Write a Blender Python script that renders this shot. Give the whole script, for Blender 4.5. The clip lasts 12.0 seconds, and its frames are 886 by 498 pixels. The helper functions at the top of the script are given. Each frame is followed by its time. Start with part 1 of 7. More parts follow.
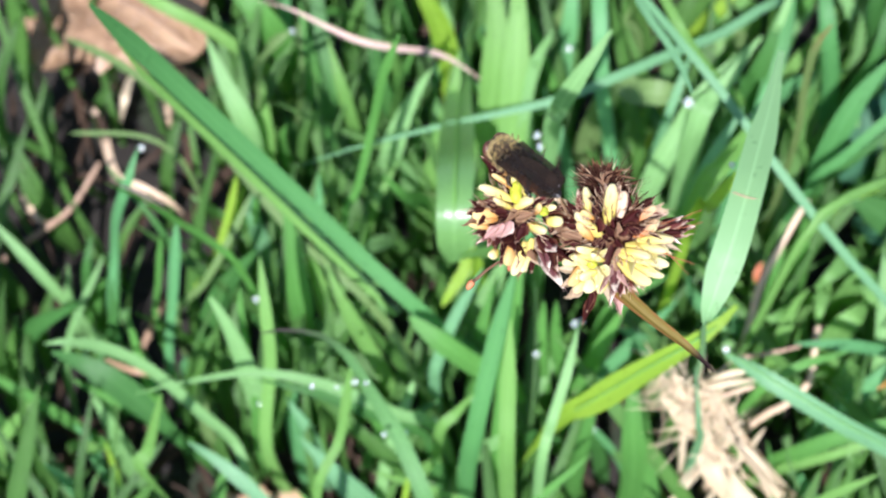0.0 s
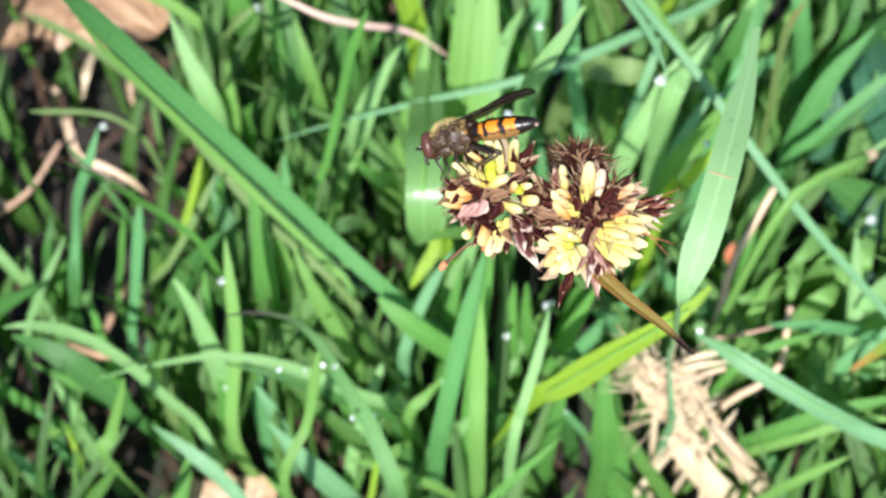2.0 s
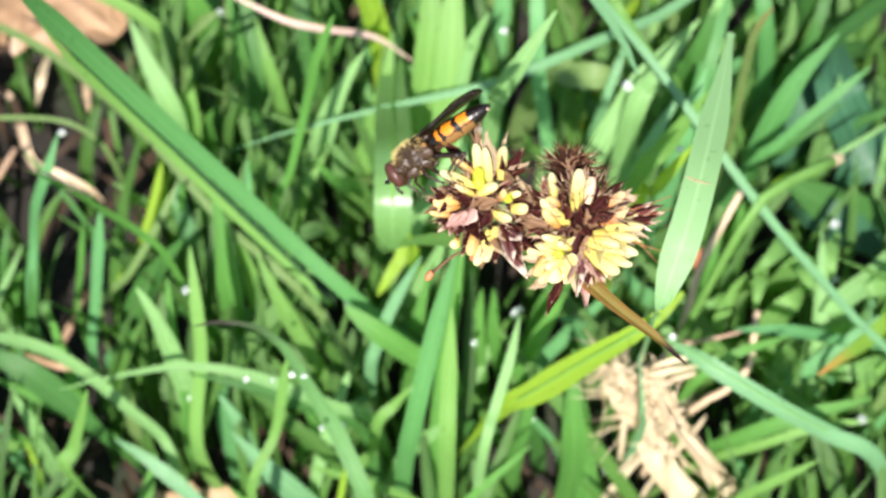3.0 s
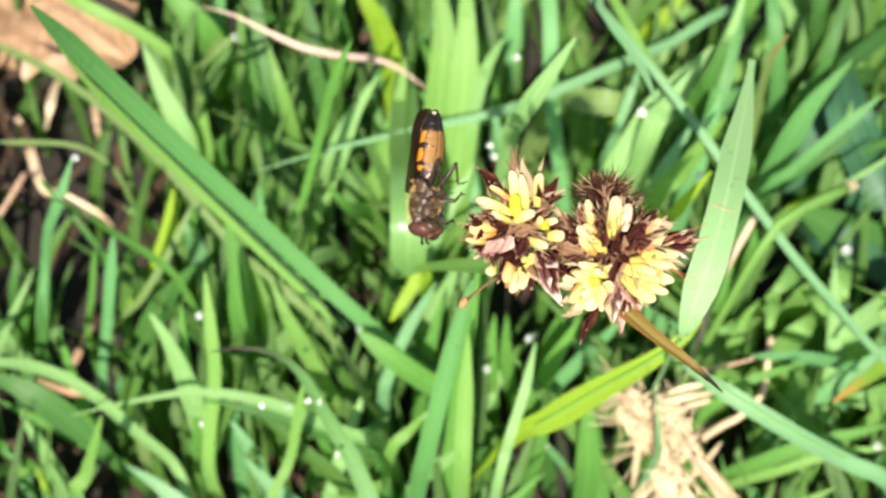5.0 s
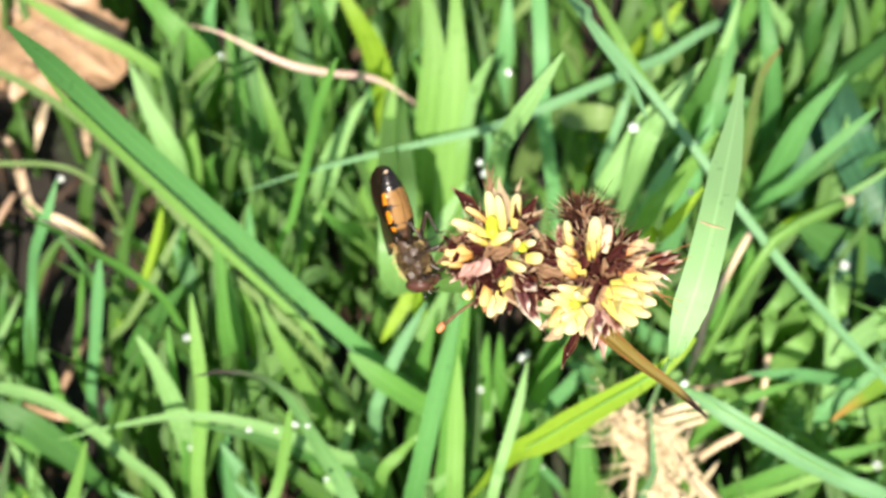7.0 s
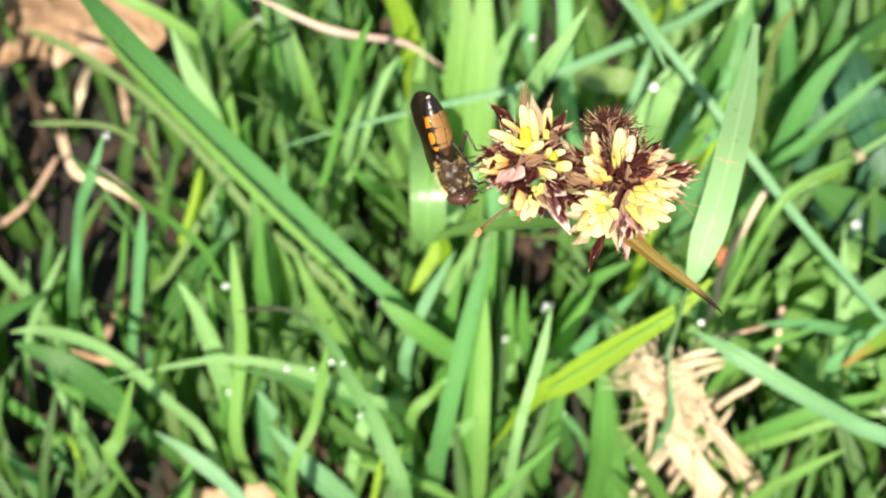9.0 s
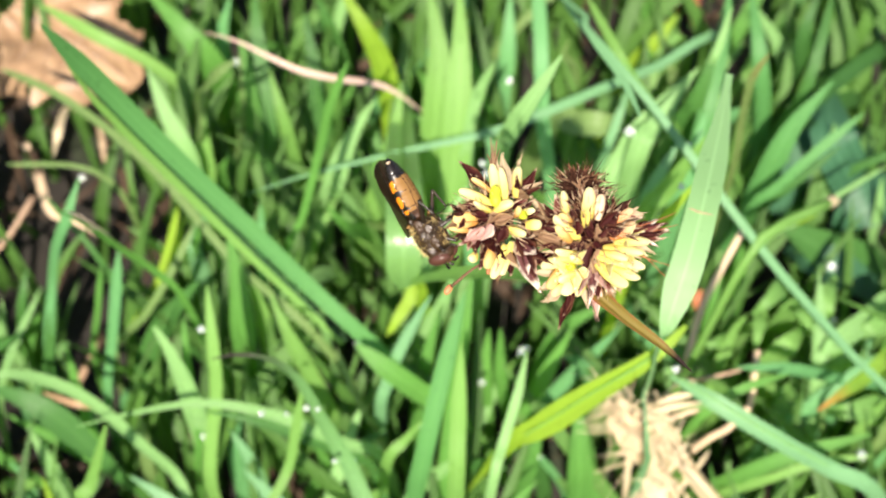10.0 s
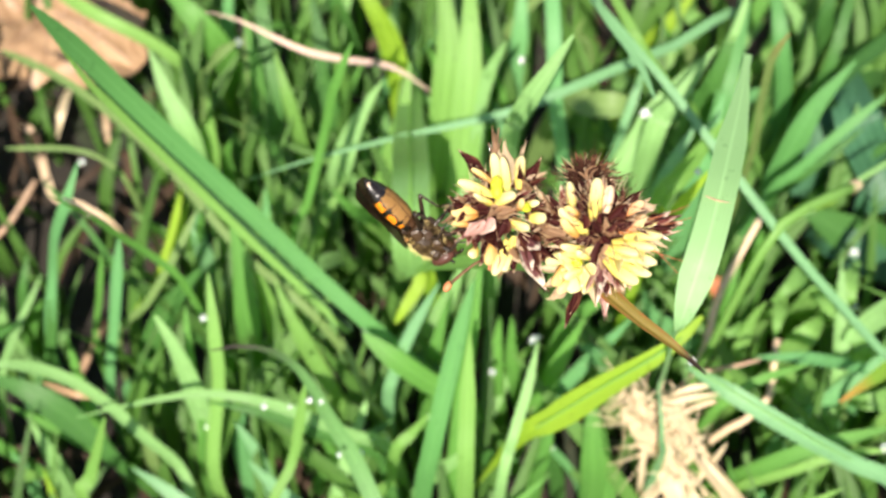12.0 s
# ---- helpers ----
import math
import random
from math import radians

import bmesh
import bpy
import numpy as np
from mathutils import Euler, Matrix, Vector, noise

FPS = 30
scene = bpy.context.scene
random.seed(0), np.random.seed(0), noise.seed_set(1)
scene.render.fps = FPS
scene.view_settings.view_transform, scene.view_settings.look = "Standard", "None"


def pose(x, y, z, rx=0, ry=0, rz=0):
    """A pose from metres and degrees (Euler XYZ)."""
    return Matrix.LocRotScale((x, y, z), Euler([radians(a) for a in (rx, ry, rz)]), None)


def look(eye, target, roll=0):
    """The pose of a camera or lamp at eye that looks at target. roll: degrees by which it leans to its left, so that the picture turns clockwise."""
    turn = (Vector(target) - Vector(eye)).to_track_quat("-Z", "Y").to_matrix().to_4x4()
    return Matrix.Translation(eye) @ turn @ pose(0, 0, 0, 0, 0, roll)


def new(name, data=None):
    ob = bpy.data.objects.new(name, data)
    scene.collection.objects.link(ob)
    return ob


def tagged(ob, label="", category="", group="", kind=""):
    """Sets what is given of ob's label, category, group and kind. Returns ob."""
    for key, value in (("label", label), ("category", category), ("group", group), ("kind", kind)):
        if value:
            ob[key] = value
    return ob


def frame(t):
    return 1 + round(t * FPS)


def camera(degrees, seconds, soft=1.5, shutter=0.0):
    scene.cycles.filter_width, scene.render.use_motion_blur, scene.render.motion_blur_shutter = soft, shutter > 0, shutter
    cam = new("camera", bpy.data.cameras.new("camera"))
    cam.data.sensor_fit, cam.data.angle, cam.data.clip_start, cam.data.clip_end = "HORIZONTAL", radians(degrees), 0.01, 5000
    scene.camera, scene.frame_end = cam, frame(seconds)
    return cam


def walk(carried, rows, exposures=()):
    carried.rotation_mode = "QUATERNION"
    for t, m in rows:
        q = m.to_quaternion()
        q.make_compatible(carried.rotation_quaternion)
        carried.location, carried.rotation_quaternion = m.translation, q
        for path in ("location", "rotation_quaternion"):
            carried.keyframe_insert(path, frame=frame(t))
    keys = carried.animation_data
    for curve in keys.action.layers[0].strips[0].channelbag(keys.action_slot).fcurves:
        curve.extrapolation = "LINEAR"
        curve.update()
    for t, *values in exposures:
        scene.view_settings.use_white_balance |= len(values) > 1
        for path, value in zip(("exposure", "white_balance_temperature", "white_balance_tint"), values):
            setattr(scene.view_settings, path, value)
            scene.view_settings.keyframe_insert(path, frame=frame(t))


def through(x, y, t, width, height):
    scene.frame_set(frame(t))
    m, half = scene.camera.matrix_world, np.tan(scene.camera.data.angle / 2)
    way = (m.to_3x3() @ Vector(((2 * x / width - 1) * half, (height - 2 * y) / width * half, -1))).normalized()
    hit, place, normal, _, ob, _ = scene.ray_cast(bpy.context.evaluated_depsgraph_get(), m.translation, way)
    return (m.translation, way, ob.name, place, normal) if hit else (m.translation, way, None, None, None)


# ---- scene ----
CAM_ROWS = [
    (0.0, pose(0.00609, -0.00362, 0.22776, 23.570, 3.210, 2.177)),
    (0.5, pose(0.00674, -0.00347, 0.22906, 23.296, 2.908, 1.909)),
    (1.0, pose(0.00816, -0.00226, 0.22752, 23.605, 2.745, 1.836)),
    (1.5, pose(0.00723, -0.00312, 0.22522, 22.761, 2.282, 1.658)),
    (2.0, pose(0.00544, -0.00252, 0.22490, 22.718, 1.852, 1.504)),
    (2.5, pose(0.00226, -0.00251, 0.22412, 22.553, 1.180, 1.011)),
    (3.0, pose(0.00256, -0.00147, 0.22343, 22.865, -0.133, 0.276)),
    (3.2, pose(0.00154, -0.00175, 0.22383, 23.141, -0.786, 0.100)),
    (4.8, pose(-0.00013, -0.00223, 0.22425, 24.063, 0.088, 0.619)),
    (5.0, pose(-0.00047, -0.00123, 0.22320, 23.970, -0.451, 0.270)),
    (5.5, pose(-0.00215, -0.00074, 0.21916, 23.933, -0.440, 0.050)),
    (6.0, pose(-0.00054, -0.00011, 0.21716, 24.438, -0.664, -0.273)),
    (6.5, pose(-0.00025, 0.00074, 0.22019, 24.969, -0.152, -0.079)),
    (7.0, pose(0.00162, 0.00041, 0.22106, 24.622, -0.041, -0.091)),
    (7.5, pose(0.00082, -0.00183, 0.22086, 24.520, 0.386, 0.217)),
    (7.7, pose(0.00042, -0.00373, 0.22135, 24.316, 0.806, 0.419)),
    (9.3, pose(-0.00001, -0.00990, 0.22713, 24.822, 0.333, 0.403)),
    (9.5, pose(-0.00004, -0.01014, 0.22759, 25.136, -0.007, 0.364)),
    (10.0, pose(0.00104, -0.00733, 0.22702, 25.836, -0.175, 0.190)),
    (10.5, pose(0.00297, -0.00459, 0.22472, 26.149, -0.063, 0.046)),
    (11.0, pose(0.00137, -0.00453, 0.22330, 25.550, 0.523, 0.304)),
    (11.5, pose(0.00174, -0.00476, 0.22321, 24.867, 0.794, 0.441)),
    (12.0, pose(0.00252, -0.00369, 0.22229, 24.851, 0.617, 0.499)),
]
cam = camera(38, 12.0, soft=1.9)
cam.data.dof.use_dof = True
cam.data.dof.focus_distance = 0.105
cam.data.dof.aperture_fstop = 43
walk(cam, CAM_ROWS, exposures=[(0.0, 1.13, 5700, 17), (1.5, 1.15, 5880, 15), (2.5, 1.21, 6250, 13), (3.2, 1.25, 6500, 12), (5.0, 1.30, 7000, 11), (12.0, 1.30, 7000, 11)])

# ---- light: clear sky and a high sun behind the grass ----
SUN_FROM = Vector((-0.09, -0.55, 0.83)).normalized()
world = bpy.data.worlds.new("sky")
scene.world = world
world.use_nodes = True
sky = world.node_tree.nodes.new("ShaderNodeTexSky")
sky.sky_type = "NISHITA"
sky.sun_disc = False
sky.sun_elevation = math.asin(SUN_FROM.z)
sky.sun_rotation = math.atan2(SUN_FROM.x, SUN_FROM.y)
world.node_tree.nodes["Background"].inputs["Strength"].default_value = 0.082
world.node_tree.links.new(sky.outputs["Color"], world.node_tree.nodes["Background"].inputs["Color"])
sun = new("sun", bpy.data.lights.new("sun", "SUN"))
sun.data.energy = 5.0
sun.data.angle = radians(0.5)
sun.data.color = (1.0, 0.95, 0.87)
sun.matrix_world = look(SUN_FROM * 3, (0, 0, 0))


# ---- materials ----
def graph(name):
    m = bpy.data.materials.new(name)
    m.use_nodes = True
    n = m.node_tree.nodes
    n.clear()
    return m, n, m.node_tree.links


def ramp_mix(n, links, fac, a, b):
    mix = n.new("ShaderNodeMix")
    mix.data_type = "RGBA"
    if hasattr(fac, "is_linked"):
        links.new(fac, mix.inputs["Factor"])
    else:
        mix.inputs["Factor"].default_value = fac
    for socket, value in ((mix.inputs["A"], a), (mix.inputs["B"], b)):
        if hasattr(value, "is_linked"):
            links.new(value, socket)
        else:
            socket.default_value = (*value, 1)
    return mix.outputs["Result"]


def math_node(n, links, op, a, b=0.0, c=0.0):
    node = n.new("ShaderNodeMath")
    node.operation = op
    for k, v in enumerate((a, b, c)):
        if hasattr(v, "is_linked"):
            links.new(v, node.inputs[k])
        else:
            node.inputs[k].default_value = v
    return node.outputs[0]


def noise_tex(n, links, scale, detail=3.0, vector=None):
    tex = n.new("ShaderNodeTexNoise")
    tex.inputs["Scale"].default_value = scale
    tex.inputs["Detail"].default_value = detail
    if vector is not None:
        links.new(vector, tex.inputs["Vector"])
    return tex.outputs["Fac"]


def leaf_material(name, dark, light, rough=0.46, through=0.4, glow=(1.0, 1.0, 0.55), veins=9.0, island=False, tip=None, spots=None, spec=0.3, rim=None, vein_depth=1.0, tip_from=0.86, tip_gain=8.0):
    """Thin plant leaf: gloss, veins along its length, mottling at two scales, light passing through."""
    m, n, links = graph(name)
    uv = n.new("ShaderNodeUVMap")
    sep = n.new("ShaderNodeSeparateXYZ")
    links.new(uv.outputs["UV"], sep.inputs["Vector"])
    geo = n.new("ShaderNodeNewGeometry")
    pos = geo.outputs["Position"]
    rnd = geo.outputs["Random Per Island"] if island else n.new("ShaderNodeObjectInfo").outputs["Random"]
    big = noise_tex(n, links, 60.0, 3.0, pos)
    fine = noise_tex(n, links, 900.0, 4.0, pos)
    tone = math_node(n, links, "ADD", math_node(n, links, "MULTIPLY", rnd, 0.55), math_node(n, links, "MULTIPLY", big, 0.5))
    colour = ramp_mix(n, links, tone, dark, light)
    stripe = math_node(n, links, "SINE", math_node(n, links, "MULTIPLY", sep.outputs["X"], veins * 6.283))
    vein = math_node(n, links, "MULTIPLY_ADD", stripe, 0.5, 0.5)
    paler = tuple(min(1.0, 1.35 * c + 0.015) for c in light)
    colour = ramp_mix(n, links, math_node(n, links, "MULTIPLY", vein, 0.28 * vein_depth), colour, paler)
    rib = math_node(n, links, "SUBTRACT", 1.0, math_node(n, links, "MULTIPLY", math_node(n, links, "ABSOLUTE", math_node(n, links, "SUBTRACT", sep.outputs["X"], 0.5)), 14.0))
    rib = math_node(n, links, "MAXIMUM", rib, 0.0)
    colour = ramp_mix(n, links, math_node(n, links, "MULTIPLY", rib, 0.4), colour, paler)
    speck = math_node(n, links, "GREATER_THAN", fine, 0.66)
    colour = ramp_mix(n, links, math_node(n, links, "MULTIPLY", speck, 0.3), colour, spots or tuple(0.5 * c for c in dark))
    if rim:
        edge = math_node(n, links, "MULTIPLY", math_node(n, links, "SUBTRACT", math_node(n, links, "ABSOLUTE", math_node(n, links, "SUBTRACT", sep.outputs["X"], 0.5)), 0.30), 9.0)
        edge = math_node(n, links, "MINIMUM", math_node(n, links, "MAXIMUM", edge, 0.0), 1.0)
        edge = math_node(n, links, "MULTIPLY", edge, math_node(n, links, "MINIMUM", math_node(n, links, "MAXIMUM", math_node(n, links, "MULTIPLY_ADD", noise_tex(n, links, 1600.0, 3.0, pos), 3.2, -1.05), 0.0), 1.0))
        colour = ramp_mix(n, links, edge, colour, rim)
    if tip:
        end = math_node(n, links, "MULTIPLY", math_node(n, links, "SUBTRACT", sep.outputs["Y"], tip_from), tip_gain)
        end = math_node(n, links, "MINIMUM", math_node(n, links, "MAXIMUM", end, 0.0), 1.0)
        colour = ramp_mix(n, links, end, colour, tip)
    bump = n.new("ShaderNodeBump")
    bump.inputs["Strength"].default_value = 0.35
    bump.inputs["Distance"].default_value = 0.00015
    links.new(math_node(n, links, "ADD", math_node(n, links, "MULTIPLY", vein, 0.7 * vein_depth), fine), bump.inputs["Height"])
    bsdf = n.new("ShaderNodeBsdfPrincipled")
    links.new(colour, bsdf.inputs["Base Color"])
    bsdf.inputs["Roughness"].default_value = rough
    links.new(math_node(n, links, "MULTIPLY_ADD", fine, 0.25, rough - 0.1), bsdf.inputs["Roughness"])
    bsdf.inputs["Specular IOR Level"].default_value = spec
    links.new(bump.outputs["Normal"], bsdf.inputs["Normal"])
    trans = n.new("ShaderNodeBsdfTranslucent")
    tint = n.new("ShaderNodeMix")
    tint.data_type, tint.blend_type = "RGBA", "MULTIPLY"
    tint.inputs["Factor"].default_value = 1.0
    links.new(colour, tint.inputs["A"])
    tint.inputs["B"].default_value = (*(min(1.0, g) for g in glow), 1)
    gain = n.new("ShaderNodeHueSaturation")
    gain.inputs["Value"].default_value = 1.7
    gain.inputs["Saturation"].default_value = 1.05
    links.new(tint.outputs["Result"], gain.inputs["Color"])
    links.new(gain.outputs["Color"], trans.inputs["Color"])
    mixed = n.new("ShaderNodeMixShader")
    mixed.inputs["Fac"].default_value = through
    links.new(bsdf.outputs[0], mixed.inputs[1])
    links.new(trans.outputs[0], mixed.inputs[2])
    out = n.new("ShaderNodeOutputMaterial")
    links.new(mixed.outputs[0], out.inputs["Surface"])
    return m


def solid_material(name, dark, light, rough=0.6, scale=400.0, through=0.0, bump_depth=0.0002, spec=0.4):
    """Opaque or slightly translucent matter with mottling at two scales and relief."""
    m, n, links = graph(name)
    tex = n.new("ShaderNodeTexCoord")
    pos = tex.outputs["Object"]
    big = noise_tex(n, links, scale * 0.15, 3.0, pos)
    fine = noise_tex(n, links, scale, 5.0, pos)
    tone = math_node(n, links, "ADD", math_node(n, links, "MULTIPLY", n.new("ShaderNodeObjectInfo").outputs["Random"], 0.45),
                     math_node(n, links, "ADD", math_node(n, links, "MULTIPLY", big, 0.45), math_node(n, links, "MULTIPLY", fine, 0.25)))
    tone = math_node(n, links, "SUBTRACT", tone, 0.08)
    colour = ramp_mix(n, links, tone, dark, light)
    bump = n.new("ShaderNodeBump")
    bump.inputs["Strength"].default_value = 0.5
    bump.inputs["Distance"].default_value = bump_depth
    links.new(fine, bump.inputs["Height"])
    bsdf = n.new("ShaderNodeBsdfPrincipled")
    links.new(colour, bsdf.inputs["Base Color"])
    links.new(math_node(n, links, "MULTIPLY_ADD", fine, 0.25, max(0.02, rough - 0.12)), bsdf.inputs["Roughness"])
    bsdf.inputs["Specular IOR Level"].default_value = spec
    links.new(bump.outputs["Normal"], bsdf.inputs["Normal"])
    out = n.new("ShaderNodeOutputMaterial")
    if through:
        trans = n.new("ShaderNodeBsdfTranslucent")
        links.new(colour, trans.inputs["Color"])
        mixed = n.new("ShaderNodeMixShader")
        mixed.inputs["Fac"].default_value = through
        links.new(bsdf.outputs[0], mixed.inputs[1])
        links.new(trans.outputs[0], mixed.inputs[2])
        links.new(mixed.outputs[0], out.inputs["Surface"])
    else:
        links.new(bsdf.outputs[0], out.inputs["Surface"])
    return m


def water_material():
    m, n, links = graph("water")
    bsdf = n.new("ShaderNodeBsdfPrincipled")
    bsdf.inputs["Base Color"].default_value = (0.97, 1.0, 0.99, 1)
    bsdf.inputs["Roughness"].default_value = 0.06
    bsdf.inputs["IOR"].default_value = 1.33
    # transmission kept below full: the white remainder stands in for the drop's glints
    bsdf.inputs["Transmission Weight"].default_value = 0.8
    out = n.new("ShaderNodeOutputMaterial")
    links.new(bsdf.outputs[0], out.inputs["Surface"])
    return m


def wing_material():
    m, n, links = graph("wing_membrane")
    tex = n.new("ShaderNodeTexCoord")
    fine = noise_tex(n, links, 1500.0, 3.0, tex.outputs["Object"])
    bsdf = n.new("ShaderNodeBsdfPrincipled")
    links.new(ramp_mix(n, links, fine, (0.006, 0.004, 0.0025), (0.022, 0.013, 0.008)), bsdf.inputs["Base Color"])
    bsdf.inputs["Roughness"].default_value = 0.42
    bsdf.inputs["Specular IOR Level"].default_value = 0.16
    clear = n.new("ShaderNodeBsdfTransparent")
    clear.inputs["Color"].default_value = (0.75, 0.62, 0.5, 1)
    mixed = n.new("ShaderNodeMixShader")
    mixed.inputs["Fac"].default_value = 0.12
    links.new(bsdf.outputs[0], mixed.inputs[1])
    links.new(clear.outputs[0], mixed.inputs[2])
    out = n.new("ShaderNodeOutputMaterial")
    links.new(mixed.outputs[0], out.inputs["Surface"])
    return m


def soil_material():
    m, n, links = graph("soil")
    tex = n.new("ShaderNodeTexCoord")
    pos = tex.outputs["Object"]
    big = noise_tex(n, links, 18.0, 4.0, pos)
    fine = noise_tex(n, links, 350.0, 6.0, pos)
    # near-black tones carry the shade that lies under the grass
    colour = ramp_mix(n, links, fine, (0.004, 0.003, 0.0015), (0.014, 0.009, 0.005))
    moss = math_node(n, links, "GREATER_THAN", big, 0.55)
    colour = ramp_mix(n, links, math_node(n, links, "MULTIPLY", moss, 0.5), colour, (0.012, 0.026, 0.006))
    bump = n.new("ShaderNodeBump")
    bump.inputs["Strength"].default_value = 0.8
    bump.inputs["Distance"].default_value = 0.002
    links.new(fine, bump.inputs["Height"])
    bsdf = n.new("ShaderNodeBsdfPrincipled")
    links.new(colour, bsdf.inputs["Base Color"])
    bsdf.inputs["Roughness"].default_value = 0.9
    links.new(bump.outputs["Normal"], bsdf.inputs["Normal"])
    out = n.new("ShaderNodeOutputMaterial")
    links.new(bsdf.outputs[0], out.inputs["Surface"])
    return m


GREEN = leaf_material("grass_green", (0.044, 0.138, 0.026), (0.108, 0.270, 0.054))
PALE = leaf_material("grass_pale", (0.105, 0.220, 0.068), (0.215, 0.390, 0.145), through=0.38)
TEAL = leaf_material("grass_bluish", (0.048, 0.152, 0.052), (0.115, 0.290, 0.108), through=0.3, glow=(0.9, 1.0, 0.65))
# deeper green; on the dim blades it stands in for shade
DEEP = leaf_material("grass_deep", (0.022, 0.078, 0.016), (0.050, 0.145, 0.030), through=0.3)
LIME = leaf_material("grass_lime", (0.135, 0.250, 0.018), (0.270, 0.410, 0.045), through=0.5, glow=(1.0, 1.0, 0.35))
FRESH = leaf_material("grass_fresh", (0.090, 0.200, 0.040), (0.180, 0.345, 0.088), through=0.43, glow=(1.0, 1.0, 0.5))
LONG = leaf_material("grass_long", (0.040, 0.138, 0.036), (0.078, 0.215, 0.062), through=0.25)
# very dark green that paints the shade in a blade's crease
CREASE_SHADE = leaf_material("grass_crease_shade", (0.010, 0.040, 0.010), (0.020, 0.065, 0.018), through=0.1)
GLAUCOUS = leaf_material("grass_glaucous", (0.082, 0.200, 0.088), (0.160, 0.325, 0.152), through=0.3, glow=(0.9, 1.0, 0.7), spec=0.4)
BROAD = leaf_material("grass_broad", (0.150, 0.285, 0.115), (0.225, 0.390, 0.178), rough=0.5, through=0.36, vein_depth=0.2, spec=0.3)
GLOSSY = leaf_material("grass_glossy", (0.085, 0.190, 0.050), (0.160, 0.310, 0.095), rough=0.30, through=0.35, vein_depth=0.5, spec=0.75)
OLIVE = leaf_material("grass_olive", (0.075, 0.135, 0.035), (0.155, 0.240, 0.080), through=0.35)
TIPPED = leaf_material("grass_withered_tip", (0.080, 0.180, 0.060), (0.150, 0.310, 0.110), tip=(0.035, 0.027, 0.024), tip_from=0.835)
SCORCHED = leaf_material("grass_brown_tip", (0.075, 0.120, 0.035), (0.140, 0.190, 0.060), tip=(0.24, 0.12, 0.05), tip_from=0.93)
# dark bluish-green leaf colour with the shade over these leaves put into it
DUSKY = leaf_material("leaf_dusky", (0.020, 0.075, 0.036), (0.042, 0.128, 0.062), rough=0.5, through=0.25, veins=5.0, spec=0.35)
LIMETIP = leaf_material("grass_lime_dry_tip", (0.110, 0.230, 0.025), (0.210, 0.350, 0.050), through=0.45, tip=(0.46, 0.17, 0.05), tip_from=0.88)
# low grass toned darker than the tall blades, standing in for shade below them
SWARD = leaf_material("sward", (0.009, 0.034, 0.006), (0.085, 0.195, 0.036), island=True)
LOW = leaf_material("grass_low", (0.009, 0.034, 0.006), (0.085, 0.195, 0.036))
ROUND = leaf_material("round_leaf", (0.080, 0.185, 0.045), (0.170, 0.330, 0.090), rough=0.5, veins=4.0)
STRAW = leaf_material("straw", (0.34, 0.26, 0.16), (0.68, 0.57, 0.40), rough=0.5, through=0.25, glow=(1, 0.92, 0.78), spots=(0.2, 0.12, 0.06))
STALK = leaf_material("straw_stalk", (0.34, 0.23, 0.14), (0.56, 0.42, 0.29), rough=0.5, veins=2.0, through=0.1, glow=(1, 0.9, 0.7), spots=(0.2, 0.12, 0.06))
STALKBROWN = leaf_material("stalk_brown", (0.20, 0.11, 0.07), (0.42, 0.29, 0.20), rough=0.55, veins=2.0, through=0.1, glow=(1, 0.9, 0.7), spots=(0.12, 0.06, 0.04))
PINK = leaf_material("dry_pink", (0.26, 0.09, 0.08), (0.80, 0.66, 0.55), rough=0.45, through=0.2, glow=(1, 0.8, 0.7), spots=(0.30, 0.10, 0.09), spec=0.4)
RUST = leaf_material("dry_rust", (0.26, 0.07, 0.03), (0.46, 0.17, 0.08), rough=0.6, through=0.25, glow=(1, 0.7, 0.5), spots=(0.1, 0.03, 0.02))
DRYLEAF = leaf_material("dry_leaf", (0.16, 0.085, 0.042), (0.40, 0.26, 0.15), rough=0.45, through=0.2, glow=(1, 0.8, 0.6), veins=5.0, spots=(0.13, 0.065, 0.03), spec=0.45)
# browns lowered until they stand in for shade in the gaps
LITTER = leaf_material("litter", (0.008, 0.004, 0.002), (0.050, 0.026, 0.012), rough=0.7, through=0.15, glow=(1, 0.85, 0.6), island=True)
LAWN = solid_material("far_lawn", (0.015, 0.042, 0.009), (0.055, 0.115, 0.027), rough=0.9, scale=120.0, bump_depth=0.004, spec=0.1)
WATER = water_material()
SOIL = soil_material()
TEPAL = leaf_material("tepal_brown", (0.008, 0.0012, 0.0012), (0.045, 0.0080, 0.0070), rough=0.6, spec=0.08, rim=(0.120, 0.050, 0.028), through=0.25, glow=(1, 0.5, 0.3), veins=3.0, tip=(0.50, 0.37, 0.25), spots=(0.006, 0.002, 0.002), tip_from=0.88)
RIMMED = leaf_material("tepal_rimmed", (0.050, 0.014, 0.018), (0.150, 0.055, 0.055), rough=0.6, spec=0.2, rim=(0.72, 0.62, 0.50), through=0.3, glow=(1, 0.8, 0.7), veins=3.0, tip=(0.75, 0.66, 0.54), spots=(0.05, 0.015, 0.02), tip_from=0.70)
TANNED = leaf_material("tepal_tan", (0.110, 0.055, 0.030), (0.300, 0.185, 0.110), rough=0.6, spec=0.12, rim=(0.46, 0.32, 0.18), through=0.4, glow=(1, 0.75, 0.5), veins=4.0, spots=(0.05, 0.015, 0.008))
ROSY = leaf_material("tepal_rosy", (0.045, 0.008, 0.008), (0.150, 0.042, 0.034), rough=0.6, spec=0.12, rim=(0.42, 0.27, 0.18), through=0.3, glow=(1, 0.6, 0.5), veins=4.0, tip=(0.60, 0.47, 0.36), spots=(0.03, 0.006, 0.006), tip_from=0.78)
